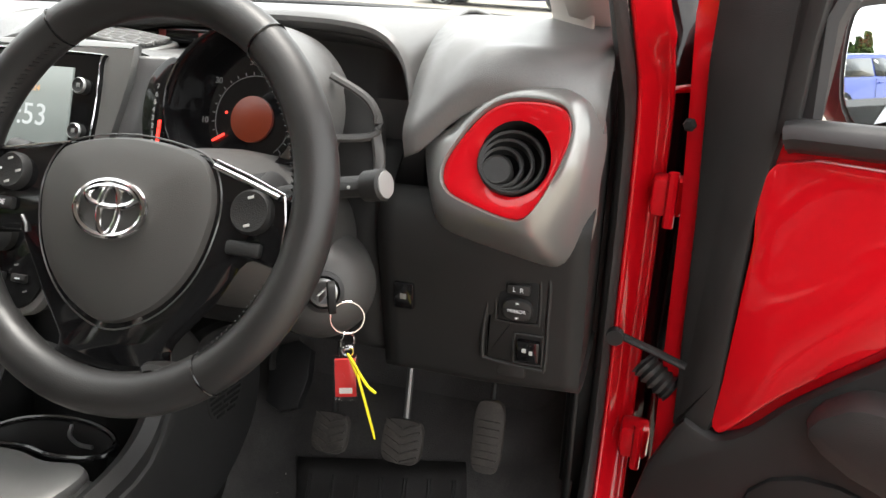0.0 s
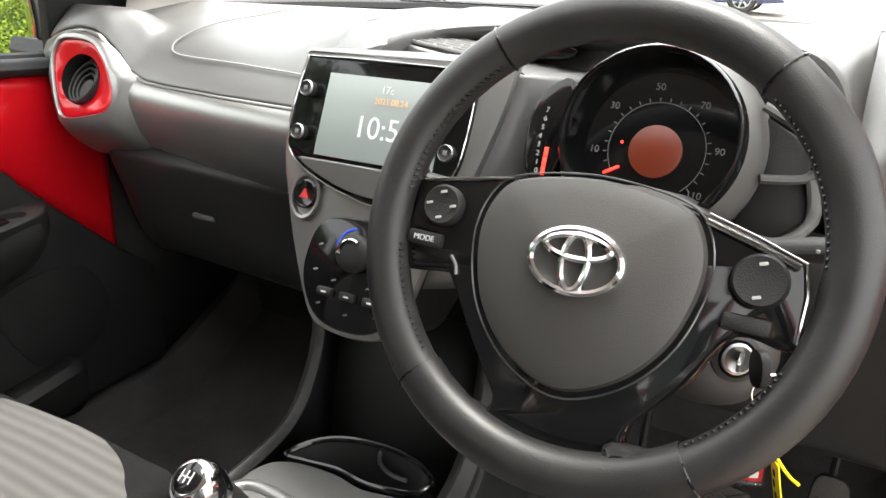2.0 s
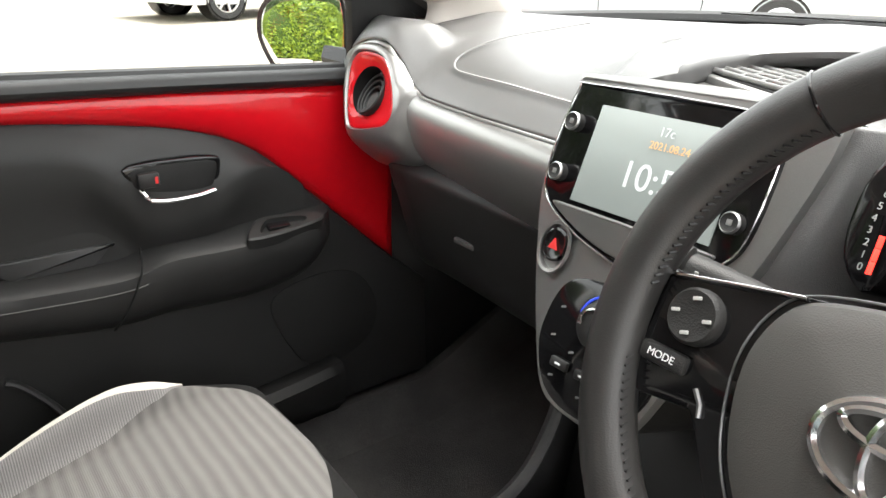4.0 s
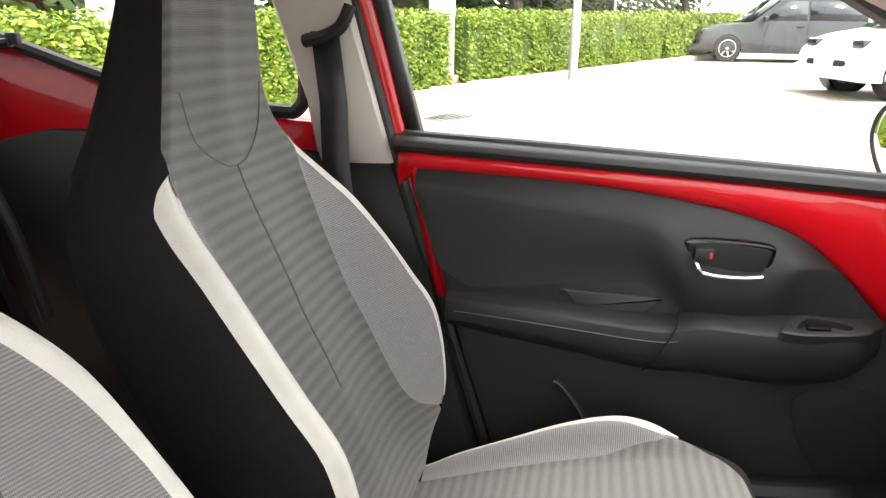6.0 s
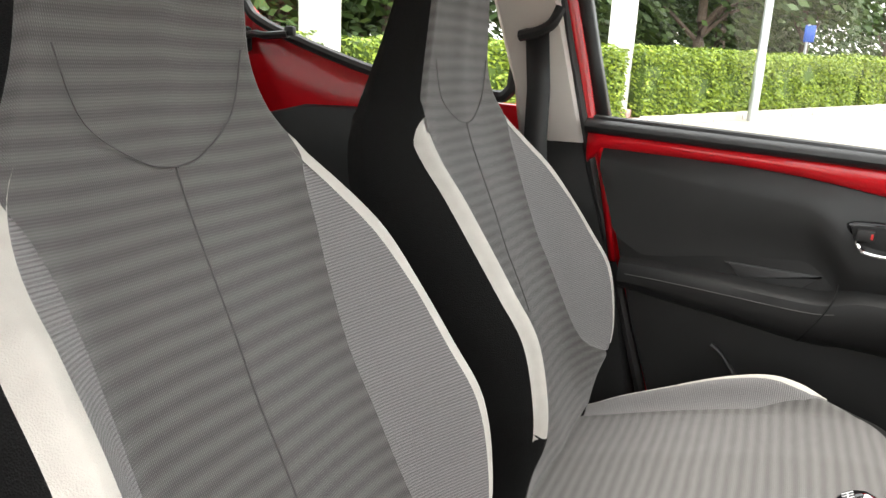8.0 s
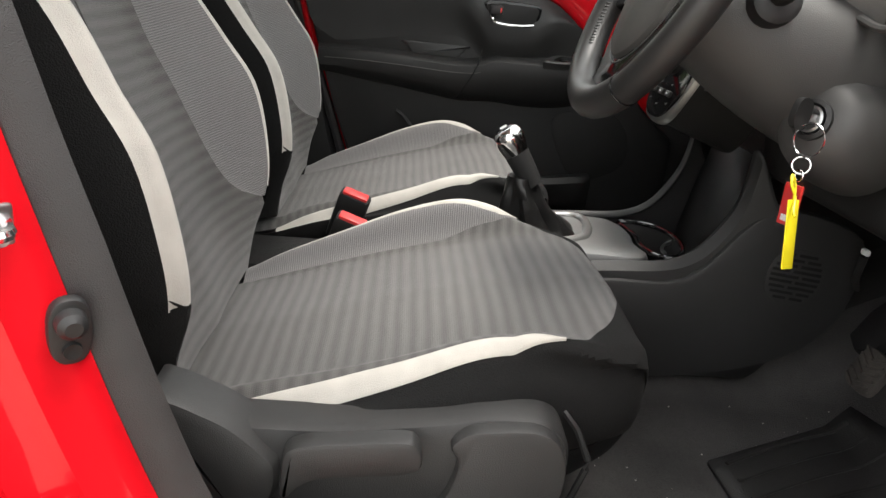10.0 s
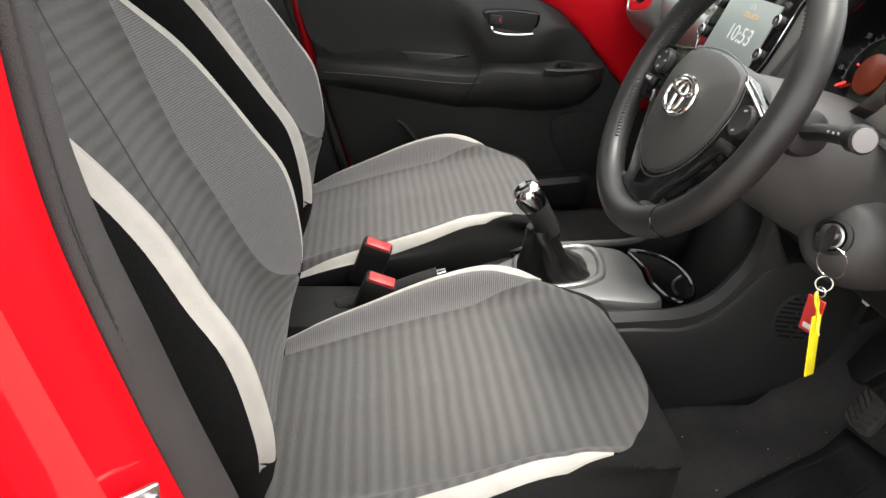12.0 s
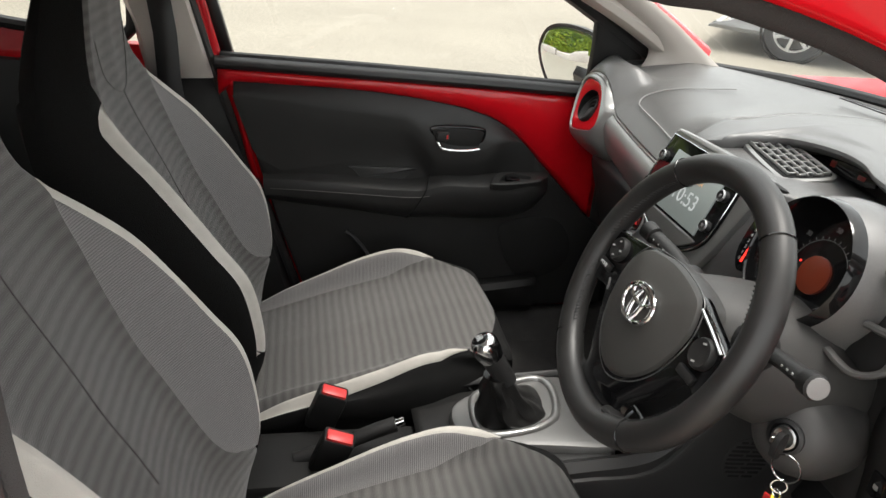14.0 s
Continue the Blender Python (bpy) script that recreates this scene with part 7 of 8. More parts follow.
put("armrest", oplate([(0.19, 0.60), (0.21, 0.645), (0.28, 0.665), (0.6, 0.665), (0.85, 0.67), (0.85, 0.60), (0.5, 0.56), (0.28, 0.56)], 0.07, 0.05, 0.02), SOFT, ddoor, "soft black armrest")
put("door_speaker", oplate(oval(0.23, 0.45, 0.10, 0.085, 16), 0.030, 0.02, 0.006, 1), BLACK, ddoor, "black speaker grille")
put("window_rail", tube([O(0.105, 0.905, 0.012), O(0.115, 0.908, 0.012), O(0.5, 0.92, 0.012), O(0.94, 0.93, 0.012)], 0.022, 10, flat=0.8), RUBBER, ddoor, "black rubber window seal")
put("sail_trim", oplate([(0.085, 0.905), (0.112, 0.908), (0.113, 1.0), (0.125, 1.12), (0.09, 1.12), (0.085, 1.03)], 0.012, 0.02, 0.006, 1), BLACK, ddoor, "black corner trim by the mirror")
put("frame_front", tube([O(0.114, 0.915, -0.01), O(0.116, 1.02, -0.02), O(0.16, 1.14, -0.05), O(0.48, 1.27, -0.08), O(0.85, 1.31, -0.10)], 0.015, 8), RUBBER, ddoor, "black window frame")
put("frame_rear", tube([O(0.93, 0.93, -0.01), O(0.91, 1.15, -0.06), O(0.85, 1.31, -0.10)], 0.02, 8), RUBBER, ddoor)
gd = put("window_glass", sheet([[O(u, w, -0.03 - 0.25 * (w - 0.9)) for u in (0.115 + max(0, w - 1.02) * 0.9, 0.5, 0.92)] for w in (0.91, 1.05, 1.2, 1.29)]), GLASS, ddoor, "clear side window")
gd.visible_shadow = False
for z0 in (0.80, 0.44):
    h = put("hinge", rbox(0.782, 0.455, z0, 0.04, 0.04, 0.05, 0.008), RED, ddoor, "red painted hinge")
    put("hinge_pin", tube([(0.787, 0.432, z0 - 0.035), (0.787, 0.432, z0 + 0.035)], 0.007, 8), RED, h)
put("check_strap", tube([(0.745, 0.385, 0.632), (0.79, 0.375, 0.622), (0.83, 0.365, 0.612)], 0.007, 8, flat=0.6), BLACK, ddoor, "black steel check strap")
put("strap_bolt", tube([(0.742, 0.385, 0.632), (0.742, 0.372, 0.632)], 0.011, 10), BLACK, ddoor)
put("edge_bumper", disc([(0.008, 0.0), (0.008, 0.004), (0.005, 0.008)], OM @ Matrix.Translation((-0.004, 0.9, 0.0)), 6), SLOT, ddoor, "black rubber bump stop")
put("cable_boot", tube(cr([(0.78, 0.41, 0.585), (0.80, 0.40, 0.572), (0.82, 0.395, 0.56)], 6), 0.017, 10, radii=[0.016 if k % 2 else 0.020 for k in range(13)]), RUBBER, ddoor, "ribbed black cable boot")
mr = frame_of((1.030, 0.543, 0.955), Vector((0.8, 0.6, 0)), (-0.05, 0.067, 1)) @ Matrix.Diagonal((-1.18, 1.22, 1.0, 1))
mirror_r = door_mirror("wing_mirror", mr, "black wing mirror on the open driver door")
put("mirror_arm", tube([(1.04, 0.53, 0.90), (1.0, 0.40, 0.895)], 0.028, 8), GLOSS, mirror_r)

# things on the red jamb
latch = thing("door_light_button", (0.737, -0.505, 0.55), "black rubber courtesy light button with screw", "light button")
LM = frame_of((0.754, -0.495, 0.590), Vector((0.55, -0.8, 0)), (0, 0.25, 1))
if LM.to_3x3().col[2].x < 0:
    LM = frame_of((0.754, -0.495, 0.590), Vector((-0.55, 0.8, 0)), (0, 0.25, 1))
put("button_plate", plate(oval(0, 0, 0.0150, 0.0275, 24, 2.6), LM, 0.008, 0.003), RUBBER, latch, "black rubber plate")
put("button_dome", disc([(0.0115, 0.0), (0.0105, 0.008), (0.006, 0.012)], LM @ Matrix.Translation((0, 0.010, 0)), 16), RUBBER, latch)
put("plate_screw", disc([(0.007, 0.0), (0.0065, 0.003), (0.003, 0.002)], LM @ Matrix.Translation((0, -0.014, 0)), 12), BLACK, latch, "cross-head screw")
strk = thing("hinge_bracket", (0.78, -0.6, 0.42), "red painted hinge bracket with bolt on the jamb", "door bracket")
JX = Vector((-0.61, 0.79, 0))
BK = frame_of((0.80, -0.525, 0.438), JX, (0, 0.2, 1))
put("bracket", rbox(0, 0, 0.008, 0.062, 0.056, 0.022, 0.007, BK), RED, strk)
put("bracket_bolt", disc([(0.016, 0.018), (0.016, 0.021), (0.0105, 0.022), (0.0105, 0.030), (0.008, 0.032)], BK @ Matrix.Translation((0.004, 0, 0)), 6), RED, strk)
SK = frame_of((0.772, -0.539, 0.672), JX, (0, 0.2, 1))
skr = thing("door_striker", (0.772, -0.539, 0.66), "bright steel door striker loop bolted to the jamb", "door striker")
put("striker_plate", rbox(0, 0, 0, 0.042, 0.030, 0.006, 0.003, SK), STEEL, skr, "steel striker plate")
put("striker_loop", tube(cr([SK @ Vector(q) for q in ((0.014, 0.004, 0.0), (0.014, 0.004, 0.020), (0.008, 0.004, 0.026), (-0.010, 0.004, 0.026), (-0.016, 0.004, 0.020), (-0.016, 0.004, 0.0))], 4), 0.005, 8), CHROME, skr, "steel striker loop")
for q in (-0.012, 0.012):
    put("striker_screw", disc([(0.0055, 0.002), (0.005, 0.006), (0.003, 0.0055)], SK @ Matrix.Translation((q, -0.009, 0)), 12), STEEL, skr)
for by, bz in ((-0.612, 0.85), (-0.604, 0.935)):
    bl = thing("jamb_bolt", (0.80, by, bz), "red painted bolt head on the door jamb", "bolt", group="jamb bolts")
    put("bolt_head", disc([(0.014, -0.006), (0.014, 0.003), (0.009, 0.0035), (0.009, 0.009), (0.007, 0.0105)], frame_of((0.804, by + 0.003, bz), JX, (0, 0, 1)), 6), RED, bl)


# ---- car park outside ----
def gz(x):
    """The car park rises gently away from the passenger side."""
    d = max(0.0, -x - 0.9)
    return 0.03 * d if d < 9 else 0.27 + 0.012 * (d - 9) if d < 30 else 0.522


KD = Vector((-10.58, 4.43, 0)).normalized()     # along the kerb
KN = Vector((-KD.y, KD.x, 0))                 # across it
if KN.y > 0:
    KN = -KN
K0 = Vector((-8.22, -2.41, 0))


def kp_(s, d, z):
    q = K0 + KD * s + KN * d
    return Vector((q.x, q.y, z + gz(q.x)))


kerb = thing("kerb", K0, "concrete kerb along the hedge", "kerb", kind="structure")
for k in range(46):
    s0 = -12 + k * 0.92
    put("kerb_stone", join((lambda m: rbox(0, 0, 0, 0.90, 0.14, 0.14, 0.015, m))(frame_of(kp_(s0, 0.07, 0.05), KD, KN))), KERB, kerb)
verge = put("verge", sheet([[kp_(s, d, 0.105) for d in (0.14, 2, 4, 9, 20)] for s in np.linspace(-30, 45, 30)]), mat("bark_earth", (0.16, 0.12, 0.08), 1.0, var=0.3, var_scale=3, speck=0.4, speck_scale=40), label="bare earth under the hedge", smooth=False)
tagged(verge, category="ground", kind="structure")


def leaves(verts_faces, pts, size, rng):
    verts, faces = verts_faces
    for c, nrm in pts:
        a = rng.normal(size=3)
        a /= np.linalg.norm(a)
        t = np.cross(nrm + 0.9 * a, (0.3, 0.5, 0.8))
        t /= np.linalg.norm(t) + 1e-6
        b = np.cross(t, nrm + 0.9 * a)
        b /= np.linalg.norm(b) + 1e-6
        s = size * rng.uniform(0.6, 1.3)
        o = len(verts)
        verts += [c - t * s, c + b * s * 0.45, c + t * s, c - b * s * 0.45]
        faces.append((o, o + 1, o + 2, o + 3))


def hedge(s0, s1, seed, height=1.5, dens=1.0, size=0.030):
    """A clipped hedge: an uneven core, its green darkened for the inner shade, and a skin of small leaves."""
    rng = np.random.default_rng(seed)
    h = thing("hedge", kp_((s0 + s1) / 2, 0.9, 0.1), "clipped bright green hedge beside the kerb", "hedge", group="hedges")
    prof = [(0.22, 0.1), (0.2, 0.4), (0.2, 0.75), (0.26, height - 0.05), (0.6, height), (1.1, height), (1.3, 0.7), (1.3, 0.1)]
    n = max(4, int((s1 - s0) / 0.35))
    rows = []
    for s in np.linspace(s0, s1, n):
        rows.append([kp_(s, d + 0.05 * noise.noise((s * 1.3, d * 3, z * 2 + seed)), z + 0.05 * noise.noise((s * 1.7, z * 2, d + seed))) for d, z in prof])
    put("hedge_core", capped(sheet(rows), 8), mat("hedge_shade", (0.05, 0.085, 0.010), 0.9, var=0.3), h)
    vf = ([], [])
    pts = []
    count = int((s1 - s0) * 3600 * dens)
    for _ in range(count):
        s = rng.uniform(s0, s1)
        if rng.random() < 0.72:
            z = rng.uniform(0.12, height)
            d = 0.19 - 0.10 * noise.noise((s * 2.1, z * 2.1, seed)) + rng.uniform(-0.05, 0.04)
            nr = np.array(-KN)
        else:
            d = rng.uniform(0.2, 1.2)
            z = height + 0.07 * noise.noise((s * 2.1, d * 2, seed + 3)) + rng.uniform(-0.04, 0.06)
            nr = np.array((0, 0, 1.0))
        pts.append((np.array(kp_(s, d, z)), nr))
    for end, sgn in ((s0, -1), (s1, 1)):
        for _ in range(int(900 * dens)):
            pts.append((np.array(kp_(end + sgn * rng.uniform(-0.02, 0.08), rng.uniform(0.2, 1.2), rng.uniform(0.12, height))), np.array(KD) * sgn))
    leaves(vf, pts, size, rng)
    ob = put("hedge_leaves", vf, LEAF, h, smooth=False)
    ob["kind"] = "stuff"


hedge(-10, -3.75, 1, 1.0)
hedge(-3.2, 0.98, 2, 1.0)
hedge(1.42, 9.4, 3, 1.0)
hedge(9.6, 24, 4, 1.05, 0.7, 0.045)

# white post in the gap and the street lamp
post = thing("white_post", kp_(1.2, 0.5, 0), "tall white post with faded base between hedges", "post")
put("post_shaft", rbox(*kp_(1.2, 0.45, 1.6), 0.30, 0.30, 3.2, 0.02), WHITEPAINT, post)
put("post_base", rbox(*kp_(1.2, 0.40, 0.15), 0.34, 0.34, 0.12, 0.02), mat("faded_red_paint", (0.45, 0.26, 0.24), 0.8, var=0.2), post, "faded red base")
wp = thing("white_column", kp_(-3.48, 0.6, 0), "broad white column between hedges", "column")
put("column_shaft", rbox(*kp_(-3.48, 0.6, 1.6), 0.3, 0.3, 3.2, 0.03), WHITEPAINT, wp)
lamp = thing("street_lamp", (-11.83, -0.685, 0.4), "grey galvanised street lamp post at the kerb", "street lamp")
put("lamp_post", tube([(-11.83, -0.685, 0.25), (-11.83, -0.685, 1.2), (-11.83, -0.685, 1.22), (-11.83, -0.685, 5.5)], 0.1, 14, radii=[0.075, 0.075, 0.066, 0.05]), GALV, lamp)
put("lamp_arm", tube(cr([(-11.83, -0.685, 5.45), (-11.7, -0.4, 5.6), (-11.5, 0.0, 5.65)], 5), 0.035, 8), GALV, lamp)
put("lamp_head", rbox(-11.45, 0.12, 5.63, 0.2, 0.5, 0.1, 0.03), GALV, lamp)
drain = thing("drain_cover", (-7.1, -1.75, 0.18), "iron drain cover in the tarmac", "drain cover")
DR = frame_of((-7.1, -1.75, gz(-7.1) + 0.006), KD + Vector((0, 0, 0.028)), KN + Vector((0, 0, 0.012)))
put("drain_frame", rbox(0, 0, 0, 0.5, 0.36, 0.012, 0.003, DR if DR.to_3x3().col[2].z > 0 else DR @ Matrix.Rotation(math.pi, 4, "X")), STEEL, drain)
for k in range(5):
    put("drain_bar", rbox(0, -0.13 + 0.065 * k, 0.006, 0.42, 0.022, 0.008, 0.002, DR), GLOSS, drain)
sign = thing("parking_sign", kp_(10.0, 1.6, 0.1), "blue parking sign on a pole", "road sign")
put("sign_pole", tube([kp_(10.0, 1.6, 0.1), kp_(10.0, 1.6, 1.75)], 0.03, 8), GALV, sign)
put("sign_plate", rbox(*kp_(10.0, 1.56, 1.55), 0.04, 0.22, 0.36, 0.02), mat("blue_sign", (0.03, 0.10, 0.45), 0.4), sign, "blue sign plate")


def parked_car(name, m, paint, label, length=3.6, width=1.66, height=1.46, sedan=0.0):
    """A small parked hatchback. Local x forwards, y to its left, z up."""
    c = thing(name, m.translation, label, "car", group="parked cars")
    L = length / 2
    low = [(-L, 0.35), (-L + 0.02, 0.75), (-L + 0.10, 0.92), (-0.6, 0.95), (0.55, 0.93), (L - 0.35, 0.80), (L - 0.05, 0.62), (L, 0.42), (L - 0.05, 0.22), (-L + 0.06, 0.22)]
    prof = [(p[0], p[1]) for p in cr([(*q, 0) for q in low], 4, True)]
    w = width / 2
    rows = []
    for f, sc in ((-1, 0.90), (-0.97, 0.97), (-0.85, 1.0), (0.85, 1.0), (0.97, 0.97), (1, 0.90)):
        rows.append([m @ Vector((x * (0.96 + 0.04 * sc) if abs(f) < 1 else x * 0.97, f * w * (1 if z < 0.75 else 0.97), 0.55 + (z - 0.55) * (0.9 if abs(f) == 1 else 1))) for x, z in prof])
    body = put("body", capped(sheet(rows, closed=True), len(prof)), paint, c, "painted body")
    gh = [(-L + 0.12, 0.90), (-L + 0.28, height - 0.10), (-L + 0.55, height), (0.05, height), (0.30, height - 0.07), (1.0, 0.88)]
    gp = [(p[0], p[1]) for p in cr([(*q, 0) for q in gh], 4)]
    rows = []
    for f in (-1, -0.9, -0.5, 0.5, 0.9, 1):
        rows.append([m @ Vector((x, f * (w - 0.03 - 0.30 * max(0, z - 0.9)), z - (0.02 if abs(f) == 1 else 0))) for x, z in gp])
    cab = put("cabin", capped(sheet(rows), len(gp)), paint, c, "painted roof and pillars")
    for sy in (-1, 1):
        for a, b in (((-L + 0.38, 0.97), (-0.32, 0.97)), ((-0.26, 0.97), (0.72, 0.95))):
            q = [a, b, (min(b[0], 0.16), height - 0.11), (a[0] + (0.07 if a[0] < -1 else 0), height - 0.11)]
            put("side_window", sheet([[m @ Vector((x, sy * (w - 0.022 - 0.30 * (z - 0.9)), z)) for x, z in q[:2]], [m @ Vector((x, sy * (w - 0.022 - 0.30 * (z - 0.9)), z)) for x, z in q[:1:-1]]]), WIN, cab, "dark side window", thick=0.006)
        put("door_line", tube([m @ Vector((x, sy * (w + 0.001), z)) for x, z in ((0.62, 0.88), (0.70, 0.55), (0.66, 0.28))], 0.005, 4), GLOSS, body)
        put("door_line", tube([m @ Vector((x, sy * (w + 0.001), z)) for x, z in ((-0.30, 0.92), (-0.28, 0.5), (-0.30, 0.28))], 0.005, 4), GLOSS, body)
        put("door_handle", rbox(-0.12, sy * (w + 0.012), 0.82, 0.17, 0.03, 0.035, 0.01, m), paint, body)
        put("mirror", rbox(0.72, sy * (w + 0.09), 0.98, 0.10, 0.16, 0.12, 0.03, m), paint, c)
        put("head_lamp", rbox(L - 0.20, sy * (w - 0.22), 0.68, 0.30, 0.30, 0.14, 0.05, m), WIN, c, "clear headlamp")
        put("tail_lamp", rbox(-L + 0.08, sy * (w - 0.10), 0.78, 0.14, 0.16, 0.26, 0.04, m), REDPLAST, c, "red tail lamp")
        for wx in (-L + 0.58, L - 0.66):
            wm = m @ Matrix.Translation((wx, sy * (w - 0.08), 0.30)) @ Matrix.Rotation(-sy * math.pi / 2, 4, "X")
            wl = put("wheel", lathe([(0.19, -0.09), (0.28, -0.095), (0.298, -0.06), (0.298, 0.06), (0.28, 0.093), (0.20, 0.088)], wm, 32), TYRE, c, "black tyre")
            put("wheel_arch", lathe([(0.325, -0.2), (0.325, 0.082), (0.30, 0.082), (0.30, -0.2)], wm, 32), GLOSS, c, "dark wheel arch")
            put("rim", lathe([(0.205, 0.04), (0.205, 0.088), (0.190, 0.09), (0.185, 0.06)], wm, 32), RIM, wl, "silver wheel rim")
            put("brake_disc", disc([(0.185, 0.02), (0.185, 0.03), (0.05, 0.03)], wm, 24), GLOSS, wl)
            put("rim_hub", disc([(0.045, 0.03), (0.045, 0.075), (0.03, 0.082)], wm, 16), RIM, wl)
            for k in range(7):
                put("rim_spoke", rbox(0.115, 0, 0.068, 0.15, 0.034, 0.022, 0.006, wm @ Matrix.Rotation(2 * math.pi * k / 7, 4, "Z")), RIM, wl)
    put("windscreen", sheet([[m @ Vector((1.02, f * (w - 0.12), 0.90)) for f in (-1, 0, 1)], [m @ Vector((0.33, f * (w - 0.24), height - 0.06)) for f in (-1, 0, 1)]]), WIN, c, "dark windscreen", thick=0.006)
    put("rear_window", sheet([[m @ Vector((-L + 0.13, f * (w - 0.16), 0.98)) for f in (-1, 0, 1)], [m @ Vector((-L + 0.29, f * (w - 0.26), height - 0.10)) for f in (-1, 0, 1)]]), WIN, c, "dark rear window", thick=0.006)
    put("front_bumper", rbox(L - 0.03, 0, 0.40, 0.12, width * 0.62, 0.16, 0.04, m), BLACK, c, "black grille")
    put("rear_bumper", rbox(-L + 0.01, 0, 0.34, 0.12, width * 0.86, 0.20, 0.05, m), BLACK, c, "black rear bumper")
    put("rear_plate", rbox(-L - 0.01, 0, 0.62, 0.02, 0.5, 0.11, 0.005, m), YELLOW, c, "yellow rear plate")
    put("front_plate", rbox(L + 0.03, 0, 0.45, 0.02, 0.5, 0.11, 0.005, m), WHITEPAINT, c, "white front plate")
    return c


WIN = mat("dark_car_glass", (0.02, 0.025, 0.028), 0.06, coat=0.5)
RIM = mat("silver_alloy", (0.62, 0.63, 0.64), 0.3, metal=0.8)
GREYP = mat("dark_grey_car_paint", (0.03, 0.031, 0.033), 0.4, coat=0.3)
WHITEP = mat("white_car_paint", (0.78, 0.78, 0.77), 0.3, coat=1.0)
BLUEP = mat("blue_car_paint", (0.02, 0.05, 0.30), 0.3, coat=1.0)
NAVYP = mat("navy_car_paint", (0.012, 0.025, 0.10), 0.3, coat=1.0)
SILVP = mat("silver_car_paint", (0.30, 0.31, 0.32), 0.3, metal=0.4, coat=1.0)


def at_ground(x, y, deg):
    return pose(x, y, gz(x), 0, 0, deg)


parked_car("parked_car", at_ground(-19.6, 4.05, -84), GREYP, "dark grey hatchback parked broadside by the hedge", 4.3, 1.75, 1.5)
parked_car("parked_car", at_ground(-11, 4.5, -78), WHITEP, "white hatchback parked in the car park")
parked_car("parked_car", at_ground(-3.6, 19.2, 0), NAVYP, "dark blue car parked beyond the windscreen", 4.2, 1.75, 1.5)
parked_car("parked_car", at_ground(-5.2, 6.0, 51.5), SILVP, "grey car with alloy wheels parked ahead", 4.2, 1.75, 1.5)
parked_car("parked_car", at_ground(21.4, -1.4, 32), BLUEP, "bright blue hatchback parked behind", 3.9, 1.72, 1.5)

# buildings and trees behind the hedge
house = thing("brown_building", kp_(-6, 12, 0), "brown rendered building with white posts", "building")
BM = frame_of(kp_(-6, 14, 0), KD, KN)
if BM.to_3x3().col[2].z < 0:
    BM = BM @ Matrix.Rotation(math.pi, 4, "X") @ Matrix.Rotation(0, 4, "Z")
BX = Matrix.Translation(kp_(-8, 12, 0)) @ Matrix.Rotation(math.atan2(KD.y, KD.x), 4, "Z")
put("wall", rbox(0, 0, 2.6, 18, 6, 5.2, 0.02, BX), BRICKWALL, house, "brown rendered wall")
put("roof", rbox(0, 0, 5.35, 18.8, 6.8, 0.3, 0.05, BX), mat("roof_tiles", (0.20, 0.09, 0.06), 0.9, var=0.2, var_scale=3), house, "tiled roof")
for k in range(6):
    wd_ = put("window", rbox(-7.5 + 3 * k, 3.02 if (BX.to_3x3() @ Vector((0, 1, 0))).y > 0 else -3.02, 2.9, 1.3, 0.08, 1.4, 0.02, BX), WHITEPAINT, house, "white window frame")
    put("pane", rbox(-7.5 + 3 * k, 3.06 if (BX.to_3x3() @ Vector((0, 1, 0))).y > 0 else -3.06, 2.9, 1.1, 0.04, 1.2, 0.01, BX), WIN, wd_)


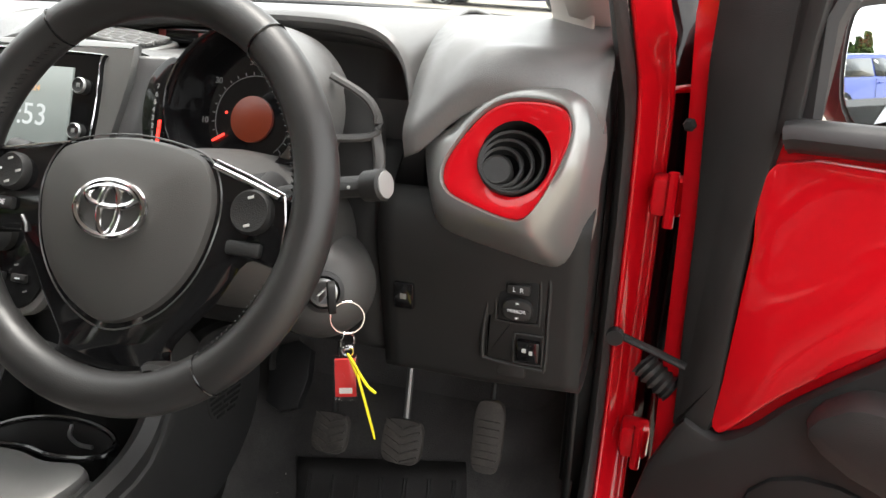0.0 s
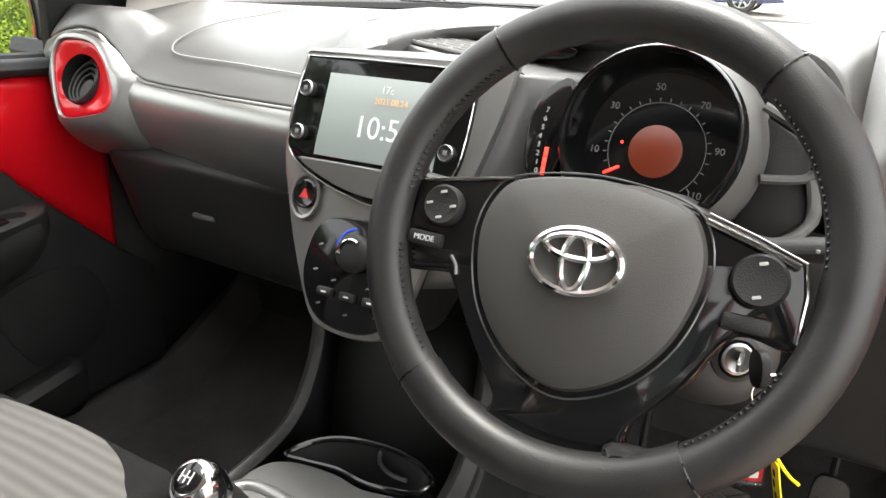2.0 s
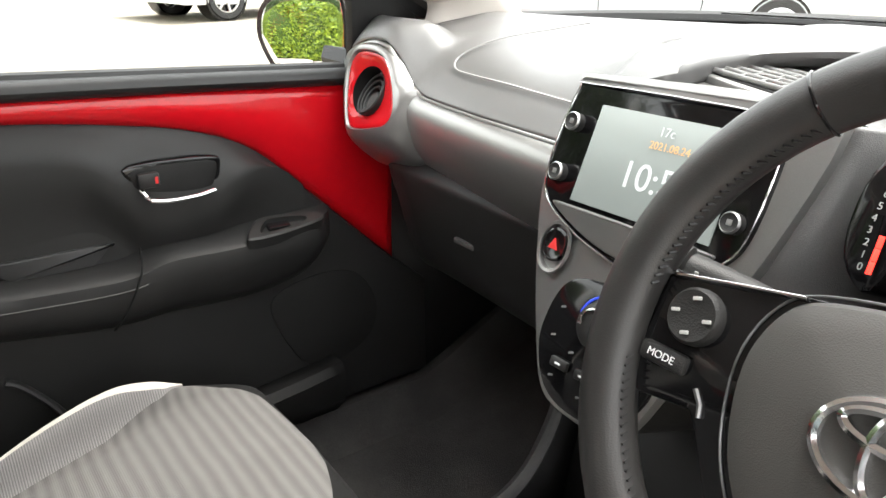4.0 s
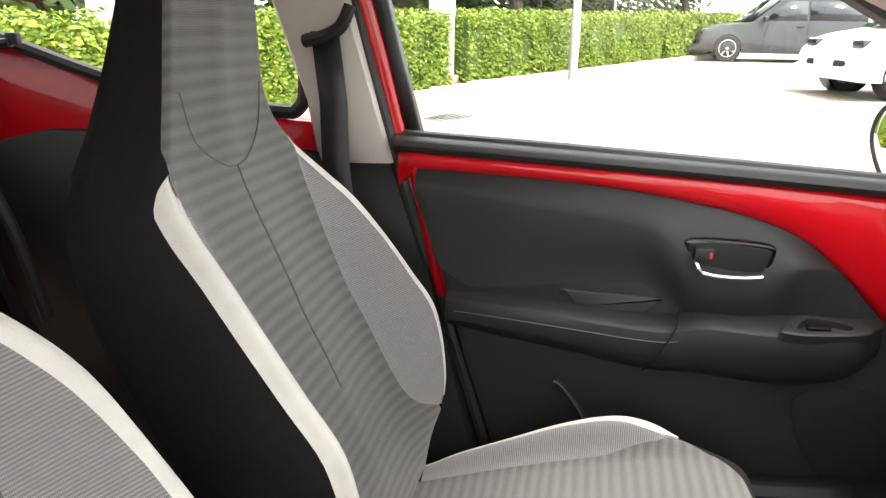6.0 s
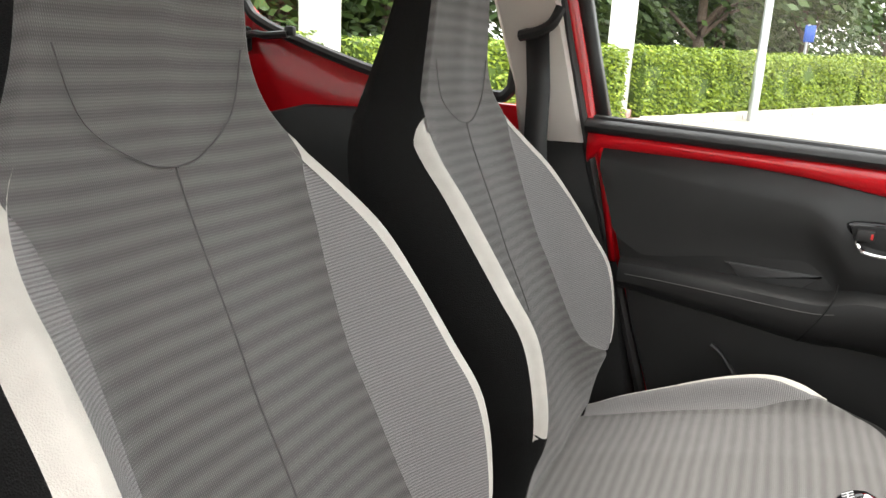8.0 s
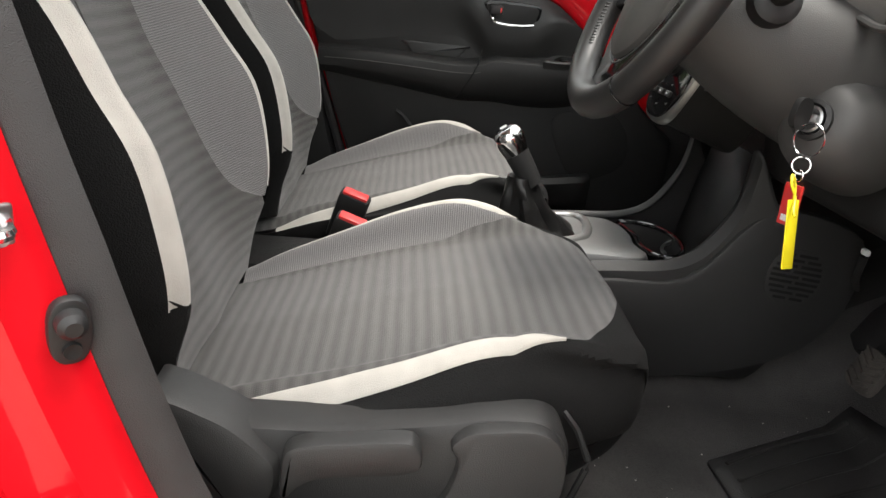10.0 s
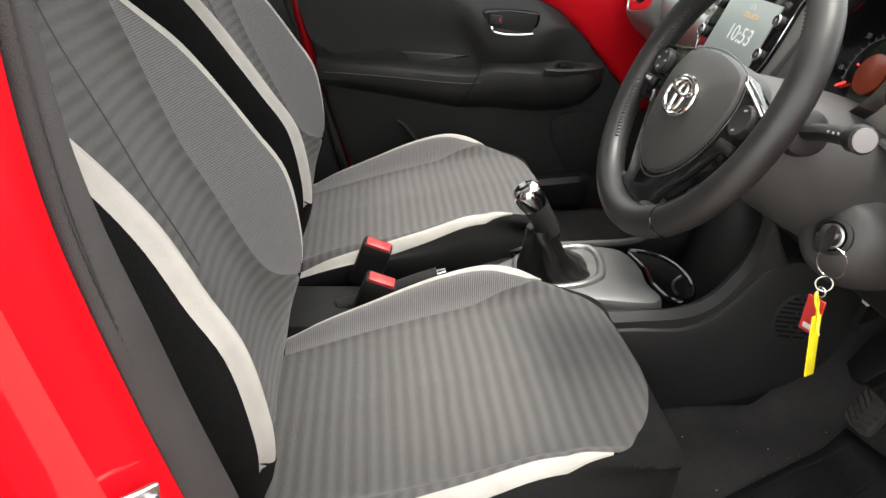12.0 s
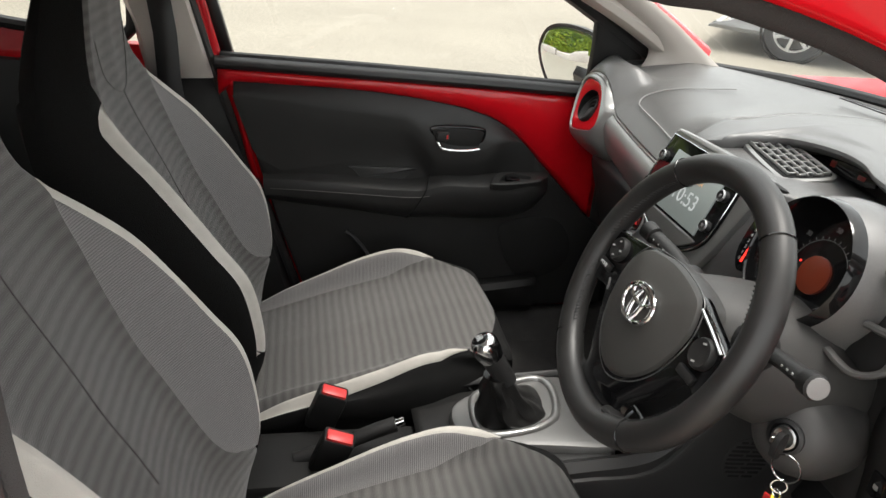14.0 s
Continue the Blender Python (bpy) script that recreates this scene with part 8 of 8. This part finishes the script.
def tree(x, y, h, spread, seed, cypress=False):
    rng = np.random.default_rng(seed)
    t = thing("tree", (x, y, 0.1), "slim dark green cypress tree" if cypress else "leafy green tree behind the hedge", "tree", group="trees")
    limbs = [tube(cr([(x, y, 0), (x + rng.normal() * 0.1, y + rng.normal() * 0.1, h * 0.4), (x + rng.normal() * 0.2, y, h * 0.85)], 5), 0.2, 9, radii=list(np.linspace(0.2, 0.05, 11)))]
    tips = []
    for k in range(14):
        a, z0 = rng.uniform(0, 6.28), rng.uniform(0.3, 0.75) * h
        r = spread * rng.uniform(0.5, 1.0)
        e = Vector((x + r * math.cos(a), y + r * math.sin(a), z0 + rng.uniform(0.1, 0.3) * h))
        if not cypress:
            limbs.append(tube([(x, y, z0), Vector((x, y, z0)).lerp(e, 0.5) + Vector((0, 0, 0.2)), e], 0.05, 6, radii=[0.07, 0.045, 0.02]))
        tips.append(e)
    put("trunk", join(*limbs), BARK, t, "brown trunk and limbs")
    pts = []
    for _ in range(3800 if not cypress else 1500):
        if cypress:
            z = rng.uniform(0.05, 1)
            r = spread * math.sin(math.pi * min(1, z * 0.75 + 0.2)) * rng.uniform(0.7, 1.05)
            a = rng.uniform(0, 6.28)
            c = np.array((x + r * math.cos(a), y + r * math.sin(a), z * h))
        else:
            e = tips[rng.integers(len(tips))]
            c = np.array(e) + rng.normal(size=3) * spread * np.array((0.26, 0.26, 0.2))
        pts.append((c, rng.normal(size=3)))
    vf = ([], [])
    leaves(vf, pts, 0.16, rng)
    ob = put("crown", vf, TREELEAF, t, "clumped green leaves", smooth=False)


for k, (s, d, h) in enumerate(((1.5, 6, 5.5), (4.5, 4.5, 6), (7.5, 6, 6.5), (10.5, 4.5, 5.5), (13.5, 5.5, 7), (17, 4.5, 6), (21, 6, 7), (26, 5, 7), (-2, 8, 5))):
    q = kp_(s, d, 0)
    tree(q.x, q.y, h, 2.0, 20 + k)
for cx, cy, ch in ((38.6, -3.2, 2.5), (38.7, -2.85, 2.7), (38.7, -2.5, 2.9)):
    tree(cx, cy, ch, 0.22, int(cy * -10), True)
# shrubbery: a deep leafy bank behind the hedge
rng_s = np.random.default_rng(77)
bank = ([], [])
leaves(bank, [(np.array(kp_(rng_s.uniform(-11, 30), 5.0 + rng_s.uniform(0, 1.6) + 0.8 * noise.noise((k * 0.37, 1, 2)), 0.2 + 3.0 * rng_s.random() ** 0.8)), rng_s.normal(size=3)) for k in range(14000)], 0.13, rng_s)
shrub = put("shrubbery", bank, TREELEAF, smooth=False)
tagged(shrub, "dark green leafy shrubs behind the clipped hedge", "shrubs", kind="stuff")
# undergrowth: low leafy trees that fill the gap above the hedge
for k in range(12):
    q = kp_(-9 + 2.9 * k, 7.2 + 1.2 * (k % 3), 0)
    tree(q.x, q.y, 3.1 + 0.35 * ((k * 7) % 4), 1.7, 60 + k)
